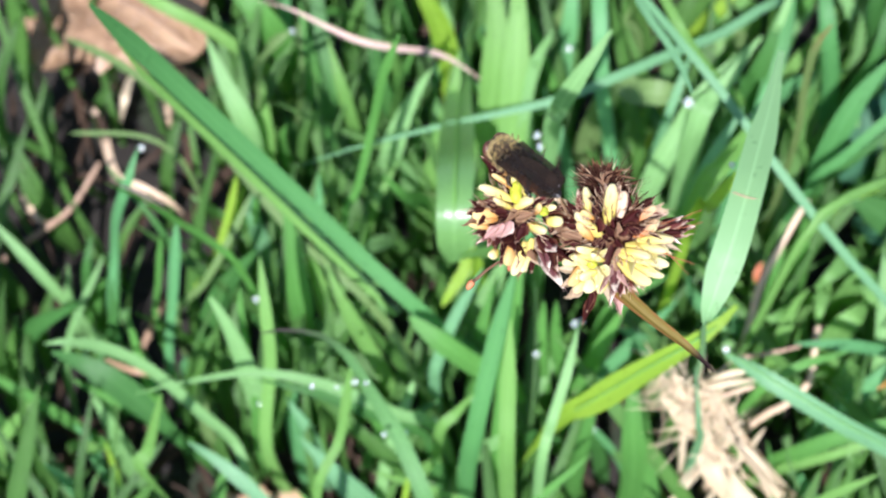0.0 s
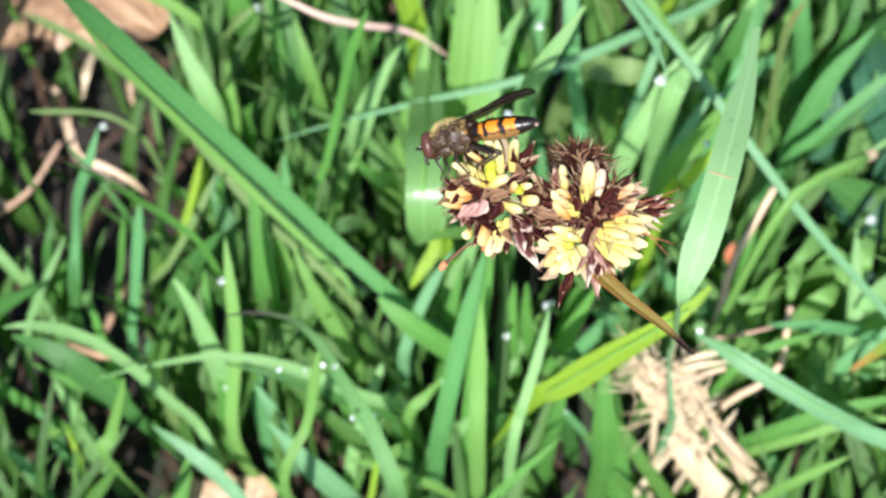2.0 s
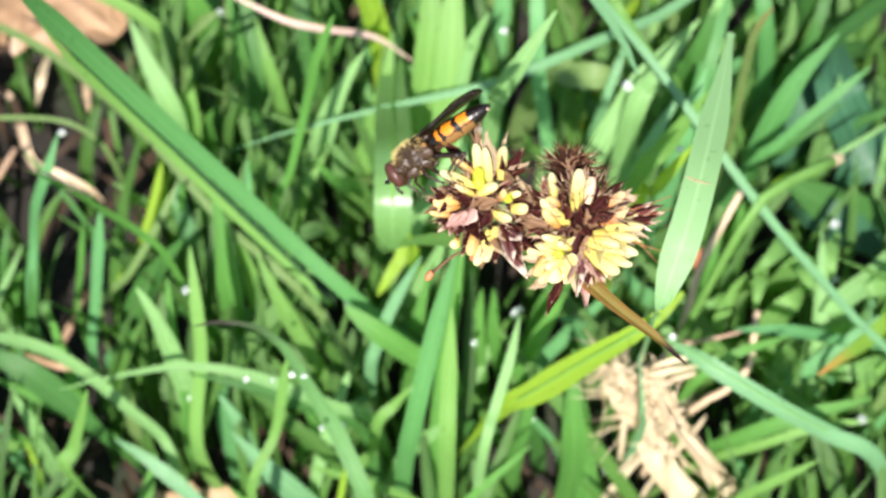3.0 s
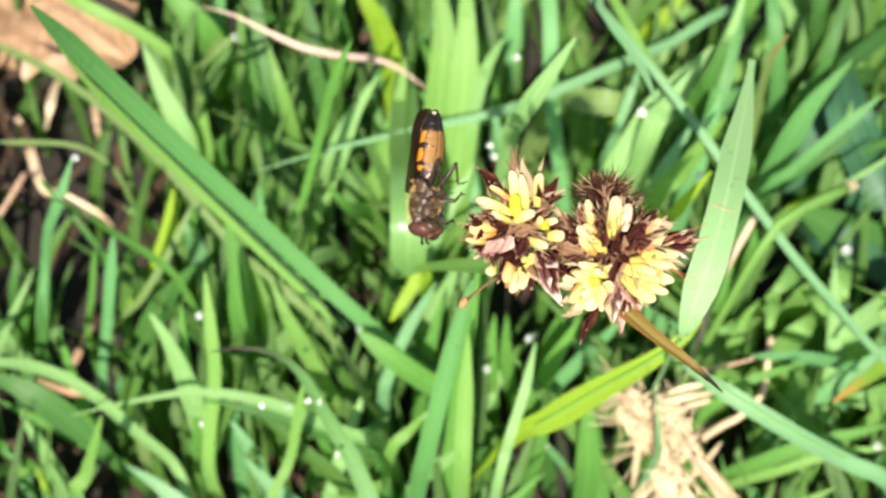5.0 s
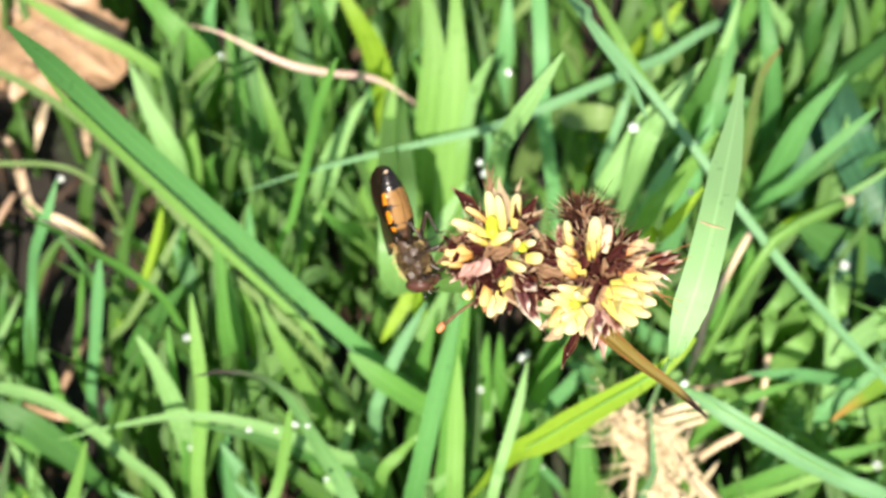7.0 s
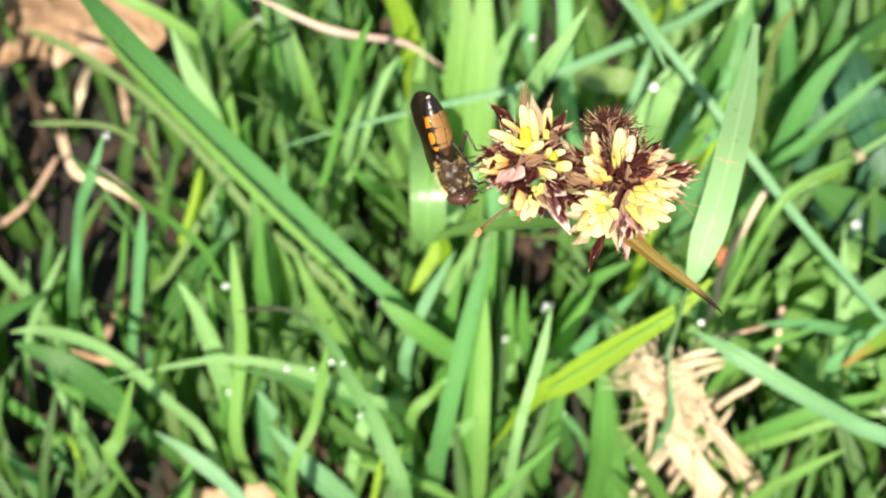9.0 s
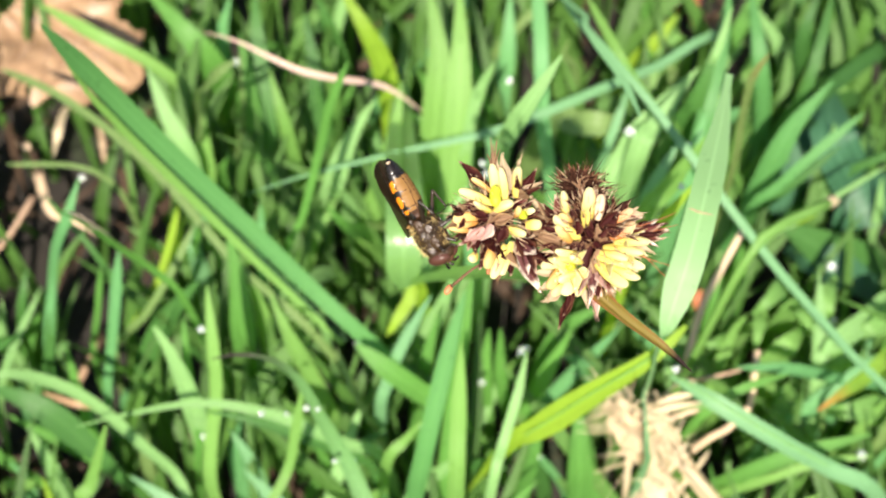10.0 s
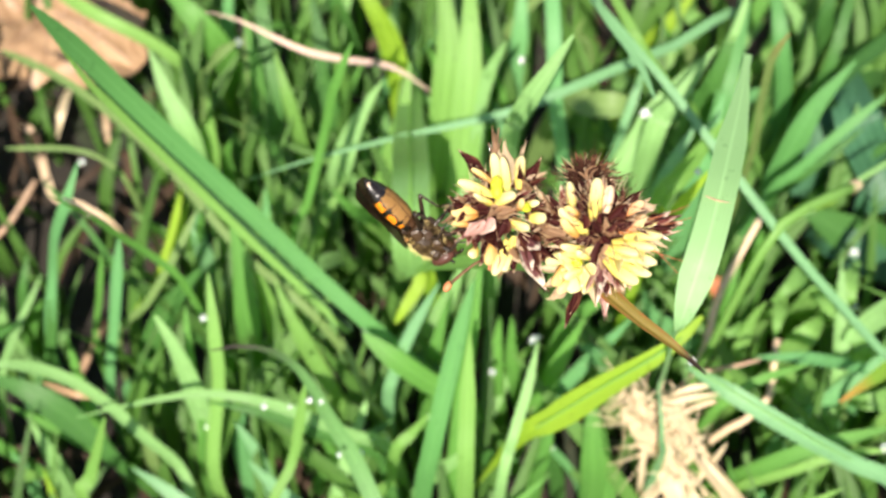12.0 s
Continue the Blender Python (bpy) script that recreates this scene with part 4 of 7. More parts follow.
leaf(grass, [(-13.4, 94.6, -3.0), (-14.2, 95.8, 18.0), (-15.4, 97.4, 30.0), (-17.7, 96.4, 36.0)], 3.23, PALE, seed=82)
leaf(grass, [(1.9, 87.2, -3.0), (2.5, 92.2, 30.0), (3.3, 99.2, 44.0), (4.0, 109.5, 54.0), (3.7, 120.9, 60.0)], 4.47, FRESH, seed=83)
leaf(grass, [(4.2, 93.2, -3.0), (4.7, 96.4, 36.0), (5.6, 101.0, 48.0), (7.1, 104.4, 54.0), (9.5, 107.1, 58.0)], 1.99, PALE, seed=84, shape='blunt')
leaf(grass, [(-24.0, 104.6, -3.0), (-24.3, 104.7, 20.0), (-24.7, 104.8, 34.0), (-26.0, 107.7, 42.0), (-27.9, 113.7, 46.0)], 2.19, FRESH, seed=85)
leaf(grass, [(-29.9, 103.5, -3.0), (-29.9, 106.8, 16.0), (-29.8, 111.5, 30.0), (-31.1, 123.1, 40.0), (-32.0, 131.7, 44.0)], 3.10, DEEP, seed=86)
leaf(grass, [(-32.6, 104.3, -3.0), (-32.5, 108.1, 20.0), (-32.3, 113.6, 34.0), (-33.8, 122.6, 44.0)], 2.46, GREEN, seed=87)
leaf(grass, [(-23.9, 106.5, -3.0), (-23.2, 111.3, 14.0), (-21.7, 120.6, 28.0), (-23.7, 131.4, 38.0)], 3.07, DEEP, seed=88)
leaf(grass, [(-41.1, 98.3, -3.0), (-41.3, 99.0, 28.0), (-41.4, 100.0, 40.0), (-44.6, 105.3, 46.0), (-47.3, 111.3, 50.0)], 3.37, PALE, seed=89)
leaf(grass, [(-41.4, 97.1, -3.0), (-40.6, 99.4, 24.0), (-39.4, 102.7, 36.0), (-39.3, 108.6, 44.0)], 3.66, FRESH, seed=90)
leaf(grass, [(-43.7, 114.9, -3.0), (-41.4, 112.4, 36.0), (-38.0, 108.7, 48.0), (-34.3, 105.3, 58.0), (-30.8, 104.5, 62.0)], 0.87, OLIVE, seed=91)
leaf(grass, [(-39.3, 104.1, -3.0), (-38.4, 103.5, 18.0), (-37.2, 102.8, 30.0), (-35.5, 102.7, 36.0)], 2.45, GREEN, seed=92)
leaf(grass, [(-38.5, 121.2, -3.0), (-41.4, 120.8, 20.0), (-45.6, 120.3, 30.0), (-51.3, 121.9, 36.0), (-59.2, 124.3, 40.0), (-70.6, 131.2, 40.0)], 2.31, FRESH, seed=93)
leaf(grass, [(-38.1, 124.8, -3.0), (-39.1, 124.4, 20.0), (-40.6, 123.9, 32.0), (-44.6, 126.8, 38.0), (-52.2, 134.7, 40.0)], 4.80, GREEN, seed=94)
leaf(grass, [(-43.0, 132.5, -3.0), (-44.1, 129.4, 14.0), (-45.7, 124.8, 26.0), (-53.2, 127.4, 32.0)], 2.25, DEEP, seed=95)
leaf(grass, [(-42.1, 132.7, -3.0), (-41.2, 133.1, 14.0), (-40.0, 133.7, 28.0), (-37.5, 137.6, 36.0)], 2.62, TEAL, seed=96)
leaf(grass, [(-16.3, 132.7, -3.0), (-17.7, 133.1, 14.0), (-19.7, 133.7, 28.0), (-22.2, 137.6, 36.0)], 2.97, DEEP, seed=97)
leaf(grass, [(-8.6, 98.0, -3.0), (-11.2, 94.8, 20.0), (-14.9, 90.3, 34.0), (-18.0, 91.3, 40.0)], 2.82, GREEN, seed=98)
leaf(grass, [(-36.5, 90.4, -3.0), (-37.1, 89.5, 20.0), (-37.9, 88.3, 34.0), (-39.5, 88.4, 38.0)], 3.12, PALE, seed=99)
leaf(grass, [(-48.2, 91.8, -3.0), (-44.8, 89.5, 20.0), (-40.0, 86.3, 34.0), (-38.6, 87.4, 40.0)], 2.33, GREEN, seed=100)

grass = tuft('bluish and pale grass blades behind the flower')
leaf(grass, [(22.8, 88.0, -3.0), (21.4, 91.8, 24.0), (19.3, 97.4, 38.0), (17.4, 103.0, 48.0), (16.8, 109.2, 56.0), (16.3, 120.8, 60.0)], 2.27, TEAL, seed=102, shape='strap')
leaf(grass, [(6.9, 79.4, -3.0), (8.9, 80.4, 72.0), (9.4, 77.7, 84.0), (11.2, 78.2, 90.0), (13.5, 80.4, 93.0), (15.8, 83.2, 95.0)], 2.3, PALE, seed=103)
leaf(grass, [(27.1, 123.2, -3.0), (25.2, 122.8, 30.0), (22.5, 122.2, 38.0), (23.2, 122.8, 42.0)], 1.64, OLIVE, seed=104)
leaf(grass, [(23.2, 87.2, -3.0), (24.7, 89.1, 30.0), (26.7, 91.8, 42.0), (30.6, 96.5, 48.0), (33.7, 100.1, 52.0), (41.8, 107.6, 56.0)], 3.73, PALE, seed=105)
leaf(grass, [(26.3, 98.1, -3.0), (26.5, 97.4, 30.0), (26.7, 96.2, 42.0), (29.4, 101.8, 50.0), (31.1, 106.6, 52.0)], 1.49, GLAUCOUS, seed=106)
leaf(grass, [(30.8, 84.6, -3.0), (31.5, 85.3, 36.0), (32.5, 86.3, 48.0), (34.8, 89.8, 54.0), (37.7, 93.7, 58.0)], 2.43, GLAUCOUS, seed=107)
leaf(grass, [(34.4, 89.7, -3.0), (37.5, 93.7, 20.0), (42.0, 99.4, 36.0), (44.4, 105.0, 48.0), (48.5, 123.8, 56.0)], 2.73, LONG, seed=108)
leaf(grass, [(43.4, 108.3, -3.0), (43.9, 108.9, 50.0), (44.6, 109.8, 58.0), (46.6, 115.2, 62.0)], 1.32, PALE, seed=109)
leaf(grass, [(27.7, 72.2, -3.0), (28.5, 71.5, 66.0), (29.8, 70.5, 72.0), (31.7, 71.8, 76.0), (34.0, 73.4, 80.0)], 1.59, LIME, seed=110)
leaf(grass, [(46.5, 87.9, -3.0), (46.0, 90.0, 50.0), (45.4, 93.0, 64.0), (45.4, 95.1, 72.0), (47.1, 96.5, 76.0)], 1.12, SCORCHED, seed=111)
leaf(grass, [(59.0, 106.8, -3.0), (57.6, 108.1, 24.0), (55.7, 109.8, 40.0), (53.4, 114.1, 50.0), (52.2, 125.3, 54.0)], 2.76, LONG, seed=112)
leaf(grass, [(53.7, 94.3, -3.0), (53.4, 94.1, 28.0), (53.0, 93.8, 38.0), (54.4, 95.9, 48.0), (56.7, 98.9, 54.0), (61.3, 102.6, 60.0)], 3.58, LONG, seed=113)
leaf(grass, [(56.8, 105.4, -3.0), (57.9, 105.6, 40.0), (59.4, 105.8, 50.0), (60.9, 110.1, 56.0), (63.6, 119.7, 60.0)], 1.78, DEEP, seed=114)
leaf(grass, [(47.5, 88.0, -3.0), (50.2, 88.8, 40.0), (54.1, 89.8, 50.0), (59.6, 93.2, 56.0), (65.2, 96.8, 60.0)], 1.57, LONG, seed=115)
leaf(grass, [(52.3, 92.5, -3.0), (52.7, 91.2, 36.0), (53.3, 89.4, 44.0), (57.6, 91.0, 50.0), (63.0, 94.5, 54.0)], 1.10, DEEP, seed=116)
leaf(grass, [(49.5, 83.5, -3.0), (52.9, 84.8, 36.0), (57.8, 86.5, 44.0), (62.0, 88.0, 48.0), (71.5, 93.4, 50.0)], 0.81, PALE, seed=117)
leaf(grass, [(56.0, 92.7, -3.0), (57.3, 91.1, 30.0), (59.1, 88.8, 40.0), (62.9, 88.8, 46.0)], 1.83, LIME, seed=118, shape='blunt')
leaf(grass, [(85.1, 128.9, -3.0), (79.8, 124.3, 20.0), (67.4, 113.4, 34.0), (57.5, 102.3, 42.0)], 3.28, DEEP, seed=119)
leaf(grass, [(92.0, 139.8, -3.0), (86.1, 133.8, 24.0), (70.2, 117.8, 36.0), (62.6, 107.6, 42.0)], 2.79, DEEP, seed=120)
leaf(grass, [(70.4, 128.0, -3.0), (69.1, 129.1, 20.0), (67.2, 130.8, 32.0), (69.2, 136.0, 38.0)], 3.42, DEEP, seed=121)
leaf(grass, [(26.8, 112.1, -3.0), (27.5, 112.3, 12.0), (28.5, 112.6, 22.0), (33.9, 114.8, 28.0)], 5.16, LIME, seed=122)
leaf(grass, [(11.3, 119.2, -3.0), (12.1, 123.2, 14.0), (13.1, 128.8, 28.0), (13.5, 137.6, 36.0)], 3.11, TEAL, seed=123)
leaf(grass, [(28.0, 116.8, -3.0), (31.2, 118.2, 10.0), (37.1, 120.7, 22.0), (41.6, 129.8, 30.0)], 4.37, FRESH, seed=124)
leaf(grass, [(32.5, 131.2, -3.0), (35.7, 131.8, 14.0), (40.4, 132.5, 26.0), (45.1, 137.1, 30.0)], 3.51, LIME, seed=125)

grass = tuft('green grass blades beside the dry thatch')
leaf(grass, [(31.9, 46.1, -3.0), (31.0, 46.1, 42.0), (29.7, 46.0, 54.0), (29.2, 48.4, 58.0), (28.8, 52.3, 60.0)], 1.44, GLAUCOUS, seed=127, shape='long')
leaf(grass, [(83.4, 65.1, -3.0), (75.0, 64.2, 26.0), (63.0, 62.9, 36.0), (54.5, 62.1, 42.0), (45.8, 61.6, 44.0)], 1.78, TEAL, seed=128)
leaf(grass, [(39.6, 49.1, -3.0), (42.2, 48.4, 18.0), (45.9, 47.5, 32.0), (53.6, 49.0, 40.0), (65.5, 51.8, 42.0)], 2.42, GREEN, seed=129)
leaf(grass, [(37.8, 45.9, -3.0), (42.9, 46.1, 24.0), (50.1, 46.3, 36.0), (57.5, 47.9, 40.0), (65.1, 48.4, 42.0)], 1.42, FRESH, seed=130)
leaf(grass, [(36.6, 52.4, -3.0), (39.2, 54.0, 36.0), (42.8, 56.2, 44.0), (46.5, 57.7, 46.0), (53.2, 59.8, 46.0)], 1.38, GREEN, seed=131)
leaf(grass, [(40.6, 36.2, -3.0), (43.2, 37.2, 24.0), (47.1, 38.6, 36.0), (50.8, 39.8, 42.0), (55.6, 41.6, 46.0)], 1.52, FRESH, seed=132)
leaf(grass, [(64.1, 55.4, -3.0), (62.9, 56.5, 24.0), (61.2, 58.0, 34.0), (63.1, 59.6, 40.0), (68.0, 62.6, 44.0)], 0.86, OLIVE, seed=133)
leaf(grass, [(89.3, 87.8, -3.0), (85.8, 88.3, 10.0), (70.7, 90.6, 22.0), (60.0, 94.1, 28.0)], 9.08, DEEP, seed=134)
leaf(grass, [(86.0, 86.1, -3.0), (83.2, 84.0, 10.0), (71.8, 75.5, 24.0), (67.0, 69.2, 28.0)], 4.77, GREEN, seed=135)
leaf(grass, [(51.7, 80.1, -3.0), (51.3, 80.9, 18.0), (50.8, 82.0, 30.0), (50.3, 85.3, 38.0)], 3.61, GREEN, seed=136)
leaf(grass, [(44.4, 60.8, -3.0), (45.8, 64.9, 24.0), (47.9, 70.8, 34.0), (49.9, 72.9, 38.0)], 2.26, FRESH, seed=137)
leaf(grass, [(56.5, 39.3, -3.0), (53.4, 42.1, 14.0), (49.0, 46.2, 24.0), (46.6, 46.9, 28.0)], 3.06, TEAL, seed=138)
leaf(grass, [(51.3, 71.1, -3.0), (46.5, 72.2, 14.0), (34.5, 74.8, 26.0), (32.0, 77.3, 32.0)], 3.15, TEAL, seed=139)
leaf(grass, [(28.1, 37.1, -3.0), (27.1, 40.5, 10.0), (25.4, 47.1, 22.0), (23.3, 58.4, 34.0)], 3.57, GREEN, seed=140)
thatch = tagged(new("dry_thatch"), "frayed pale straw thatch of dead stems", "dead grass")
attach('culm', blade_mesh([(60.2, 37.8, -2.0), (51.6, 41.9, 14.0), (43.9, 44.9, 28.0), (38.4, 48.0, 37.0), (33.8, 51.7, 44.0), (31.4, 54.3, 48.0)], 2.52, STRAW, seed=142, shape='strap', fold=0.8), thatch)
attach('sheath', blade_mesh([(57.3, 35.0, -3.0), (47.7, 41.0, 10.0), (40.7, 43.3, 20.0), (35.0, 46.2, 30.0), (32.7, 49.0, 36.0)], 3.97, STRAW, seed=143, shape='strap', fold=0.5), thatch)
attach('sheath', blade_mesh([(50.5, 37.5, -2.0), (42.8, 42.3, 12.0), (36.7, 45.0, 24.0), (33.1, 46.6, 32.0)], 3.02, STRAW, seed=144, shape='strap', fold=0.7), thatch)
attach('sheath', blade_mesh([(35.1, 48.8, 40.0), (38.8, 46.2, 39.0), (44.6, 42.9, 28.0), (52.7, 39.3, 12.0)], 1.74, STRAW, seed=145, shape='lens', fold=0.6), thatch)
attach('sheath', blade_mesh([(30.6, 51.3, 40.0), (32.4, 53.8, 46.0), (35.5, 55.3, 48.0), (39.3, 56.3, 47.0)], 1.62, STRAW, seed=146, shape='lens', fold=0.6), thatch)
attach('sheath', blade_mesh([(33.4, 47.3, 36.0), (30.4, 50.7, 42.0), (28.4, 53.7, 46.0), (27.2, 55.9, 46.0)], 3.27, STRAW, seed=147, shape='lens', fold=0.7), thatch)
attach('sheath', blade_mesh([(31.8, 49.0, 36.0), (27.9, 51.5, 42.0), (25.7, 53.5, 44.0)], 1.99, STRAW, seed=148, shape='lens', fold=0.5, twist=0.8), thatch)
attach('stalk', blade_mesh([(32.7, 39.7, 0.0), (31.5, 44.5, 14.0), (30.4, 48.4, 28.0), (29.6, 52.2, 40.0)], 0.97, STRAW, seed=149, shape='strap', fold=0.8), thatch)
attach('stalk', blade_mesh([(26.1, 39.6, 0.0), (29.4, 43.0, 16.0), (33.3, 46.2, 30.0), (36.3, 48.0, 40.0)], 1.13, STRAW, seed=150, shape='strap', fold=0.8), thatch)
attach('stalk', blade_mesh([(33.6, 39.4, 2.0), (35.6, 43.7, 18.0), (38.7, 46.6, 34.0), (40.6, 48.6, 44.0)], 0.77, STRAW, seed=151, fold=0.5), thatch)
attach('stalk', blade_mesh([(26.3, 54.1, 42.0), (30.7, 53.0, 47.0), (35.2, 53.6, 49.0), (39.4, 54.6, 48.0)], 1.04, STRAW, seed=152, fold=0.5), thatch)
attach('stalk', blade_mesh([(40.1, 39.6, 4.0), (38.6, 41.9, 22.0), (36.1, 44.4, 34.0)], 1.25, STRAW, seed=153, fold=0.5), thatch)
thatch_strands(thatch, [(59.3, 37.7, -2.0), (47.0, 43.4, 20.0), (37.4, 47.7, 38.0), (31.7, 54.7, 46.0)], 9, 1.0, 154)
thatch_strands(thatch, [(29.6, 41.8, 4.0), (32.9, 46.3, 26.0), (36.6, 48.5, 38.0), (39.9, 51.1, 44.0)], 6, 0.9, 155)
thatch_fibres(thatch, [(33.0, 49.6, 40.0), (29.3, 52.4, 45.0), (26.8, 55.4, 46.0)], 90, 1.1, 156)
thatch_fibres(thatch, [(37.3, 45.8, 32.0), (33.2, 48.5, 38.0), (29.4, 51.3, 43.0)], 40, 1.0, 157)
dead_leaf('crumpled brown fallen leaf lying in the grass', -68.2, 131.4, 26.0, 31.6, 22.4, -35, 8, 158)
dead_leaf('small tan fallen leaf on the soil', -39.7, 40.0, 8.0, 23.1, 10.6, 10, 6, 159)
dead_leaf('brown fallen leaf deep in the grass', -86.1, 138.4, 10.0, 22.5, 15.7, 60, -8, 160)
straw('straw_stalk', 'pale dry straw stalk with a reddish node', [(38.8, 61.5, -3.0), (39.8, 64.5, 22.0), (40.8, 66.3, 28.0), (41.7, 69.7, 32.0), (42.7, 74.0, 36.0), (45.6, 79.3, 40.0), (49.4, 85.4, 44.0)], 0.82, 0.53, STRAW)
straw('straw_stalk', 'dry tan straw bent at a joint', [(37.5, 49.8, -3.0), (41.5, 53.8, 26.0), (46.9, 56.2, 32.0), (49.7, 58.9, 35.0), (49.7, 61.6, 38.0), (50.4, 66.0, 40.0)], 0.72, 0.5, STRAW)
straw('straw_stalk', 'thin dry straw over the thatch', [(29.3, 52.0, 40.0), (33.6, 52.9, 44.0), (39.0, 54.2, 46.0)], 0.48, 0.36, STRAW)
straw('straw_stalk', 'thin brown dry stalk behind the thatch', [(37.3, 60.5, 40.0), (41.5, 59.9, 44.0), (46.5, 61.2, 44.0)], 0.37, 0.24, STALKBROWN)
attach('withered_crease', blade_mesh([(26.7, 55.0, 108.4), (28.0, 54.5, 108.3), (29.3, 54.1, 108.5)], 0.2, PAPERY, seed=165, shape='lens', fold=0.1), bpy.data.objects["broad_grass_leaf"], 'pale withered crease')
blade('dry_runner', 'dry pinkish runner arching over the grass', 'dead grass', [(-2.1, 109.0, 40.0), (-8.6, 108.8, 48.0), (-15.7, 107.1, 53.0), (-21.1, 107.3, 55.0), (-26.5, 109.5, 56.0), (-32.2, 112.6, 56.0), (-37.8, 114.2, 56.0)], 1.1, PINK, seed=166, shape='lens', fold=0.8, twist=1.8, count=40)
straw('straw_stalk', 'thin olive-brown upright grass stalk', [(-37.9, 107.3, -3.0), (-36.6, 108.1, 20.0), (-34.8, 109.3, 30.0), (-33.2, 111.1, 38.0), (-33.0, 116.4, 46.0)], 0.5, 0.38, OLIVE)
blade('curled_dead_blade', 'brown dead grass blade under green arches', 'dead grass', [(-59.8, 58.5, 40.0), (-53.3, 55.3, 44.0), (-48.2, 55.7, 40.0)], 0.97, DRYLEAF, seed=172, shape='lens')
blade('rust_leaf', 'rust-brown withered leaf tip', 'dead leaf', [(51.3, 161.5, -3.0), (51.1, 156.6, 14.0), (50.6, 144.2, 20.0), (51.5, 137.8, 20.0)], 2.56, RUST, seed=173, shape='blunt')
blade('curled_dead_blade', 'rust brown dead blade deep in the grass', 'dead grass', [(-64.4, 71.0, 8.0), (-59.5, 72.5, 18.0), (-56.3, 74.3, 24.0)], 1.3, STALKBROWN, seed=195, fold=0.5, twist=0.8)
blade('curled_dead_blade', 'small rust red dead bud', 'dead grass', [(43.8, 74.9, 34.0), (42.2, 75.4, 37.0), (42.9, 77.2, 38.0)], 1.54, RUST, seed=174, shape='oval')
# dry curls and leaves in the gaps of the lawn
blade('withered_grass_blade', 'dark drying grass blade with a pinkish dead edge', 'grass blade', [(-35.8, 66.8, -3.0), (-37.8, 70.8, 44.0), (-40.9, 72.2, 54.0), (-44.0, 72.0, 62.0), (-46.1, 70.3, 73.0), (-46.5, 68.2, 80.0), (-47.0, 66.4, 86.0)], 1.15, GREEN, seed=201, shape='long')
attach('dead_edge', blade_mesh([(-46.7, 68.3, 81.6), (-46.3, 69.4, 78.0), (-45.9, 70.5, 73.0), (-45.1, 71.7, 67.5), (-44.3, 72.1, 63.0)], 0.75, PINK, seed=202, shape='lens'), bpy.data.objects["withered_grass_blade.001"], 'pinkish straw-coloured dead edge')
blade('dry_grass_curl', 'orange-brown dead grass curl low in a gap', 'dry grass', [(-81.1, 122.6, 2.0), (-77.2, 114.3, 9.0), (-72.5, 104.4, 12.0), (-66.9, 101.6, 13.0), (-61.9, 99.8, 10.0), (-60.6, 100.0, 2.0)], 1.7, STALK, seed=203, shape='lens', group='dry curls')
blade('dry_grass_curl', 'cream dead grass loop standing in a gap', 'dry grass', [(-75.5, 134.9, 2.0), (-74.5, 127.0, 8.0), (-74.1, 121.9, 10.0), (-76.7, 120.8, 3.0)], 1.7, STRAW, seed=204, shape='lens', group='dry curls')
blade('dry_grass_curl', 'pale narrow dead grass strip hanging in a gap', 'dry grass', [(-69.4, 131.1, 2.0), (-66.1, 123.0, 8.0), (-65.0, 118.8, 9.0), (-65.9, 118.1, 2.0)], 1.2, STALK, seed=205, shape='lens', group='dry curls')
blade('dry_grass_curl', 'cream dead grass curl bent upon itself', 'dry grass', [(-99.3, 120.1, 2.0), (-95.1, 112.4, 8.0), (-90.8, 102.1, 11.0), (-87.5, 96.5, 12.0), (-85.2, 95.0, 11.0), (-84.8, 98.7, 5.0)], 1.7, STALK, seed=206, shape='lens', group='dry curls')
blade('dry_grass_curl', 'small dead grass curl over brown litter', 'dry grass', [(-86.0, 125.8, 2.0), (-81.4, 121.1, 9.0), (-79.2, 118.5, 10.0), (-81.0, 119.5, 2.0)], 1.4, STALK, seed=207, shape='lens', group='dry curls')
straw('dead_straw', 'thin grey-brown dead stem leaning in a gap', [(-100.6, 89.9, -2.0), (-92.5, 91.8, 5.0), (-86.1, 94.4, 9.0), (-79.8, 97.4, 13.0), (-74.7, 105.3, 16.0)], 0.75, 0.5, STALKBROWN)
blade('arching_grass_blade', 'olive grass stalk bowed over by a dew drop', 'grass stalk', [(-41.4, 101.5, -3.0), (-41.4, 104.5, 30.0), (-38.8, 103.0, 44.0), (-36.2, 102.4, 56.0), (-33.0, 100.9, 63.0), (-30.1, 102.3, 65.0)], 1.15, OLIVE, seed=208, shape='strap')
blade('grey_herb_leaf', 'grey-green dull oval herb leaf in shade', 'leaf', [(-40.2, 82.0, -3.0), (-40.2, 86.0, 30.0), (-40.4, 88.6, 33.0), (-40.7, 92.5, 32.0)], 3.8, GLAUCOUS, seed=209, shape='oval')
blade('bright_grass_blade', 'short yellow-green grass blade beside a grey leaf', 'grass blade', [(-47.6, 81.6, -3.0), (-47.6, 84.6, 20.0), (-44.9, 87.4, 28.0), (-43.3, 90.1, 32.0), (-42.4, 92.8, 33.0)], 2.2, LIME, seed=210)
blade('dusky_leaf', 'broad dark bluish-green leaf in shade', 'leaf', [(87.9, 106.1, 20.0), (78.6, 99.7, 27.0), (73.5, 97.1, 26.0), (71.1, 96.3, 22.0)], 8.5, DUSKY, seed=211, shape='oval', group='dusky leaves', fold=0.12)
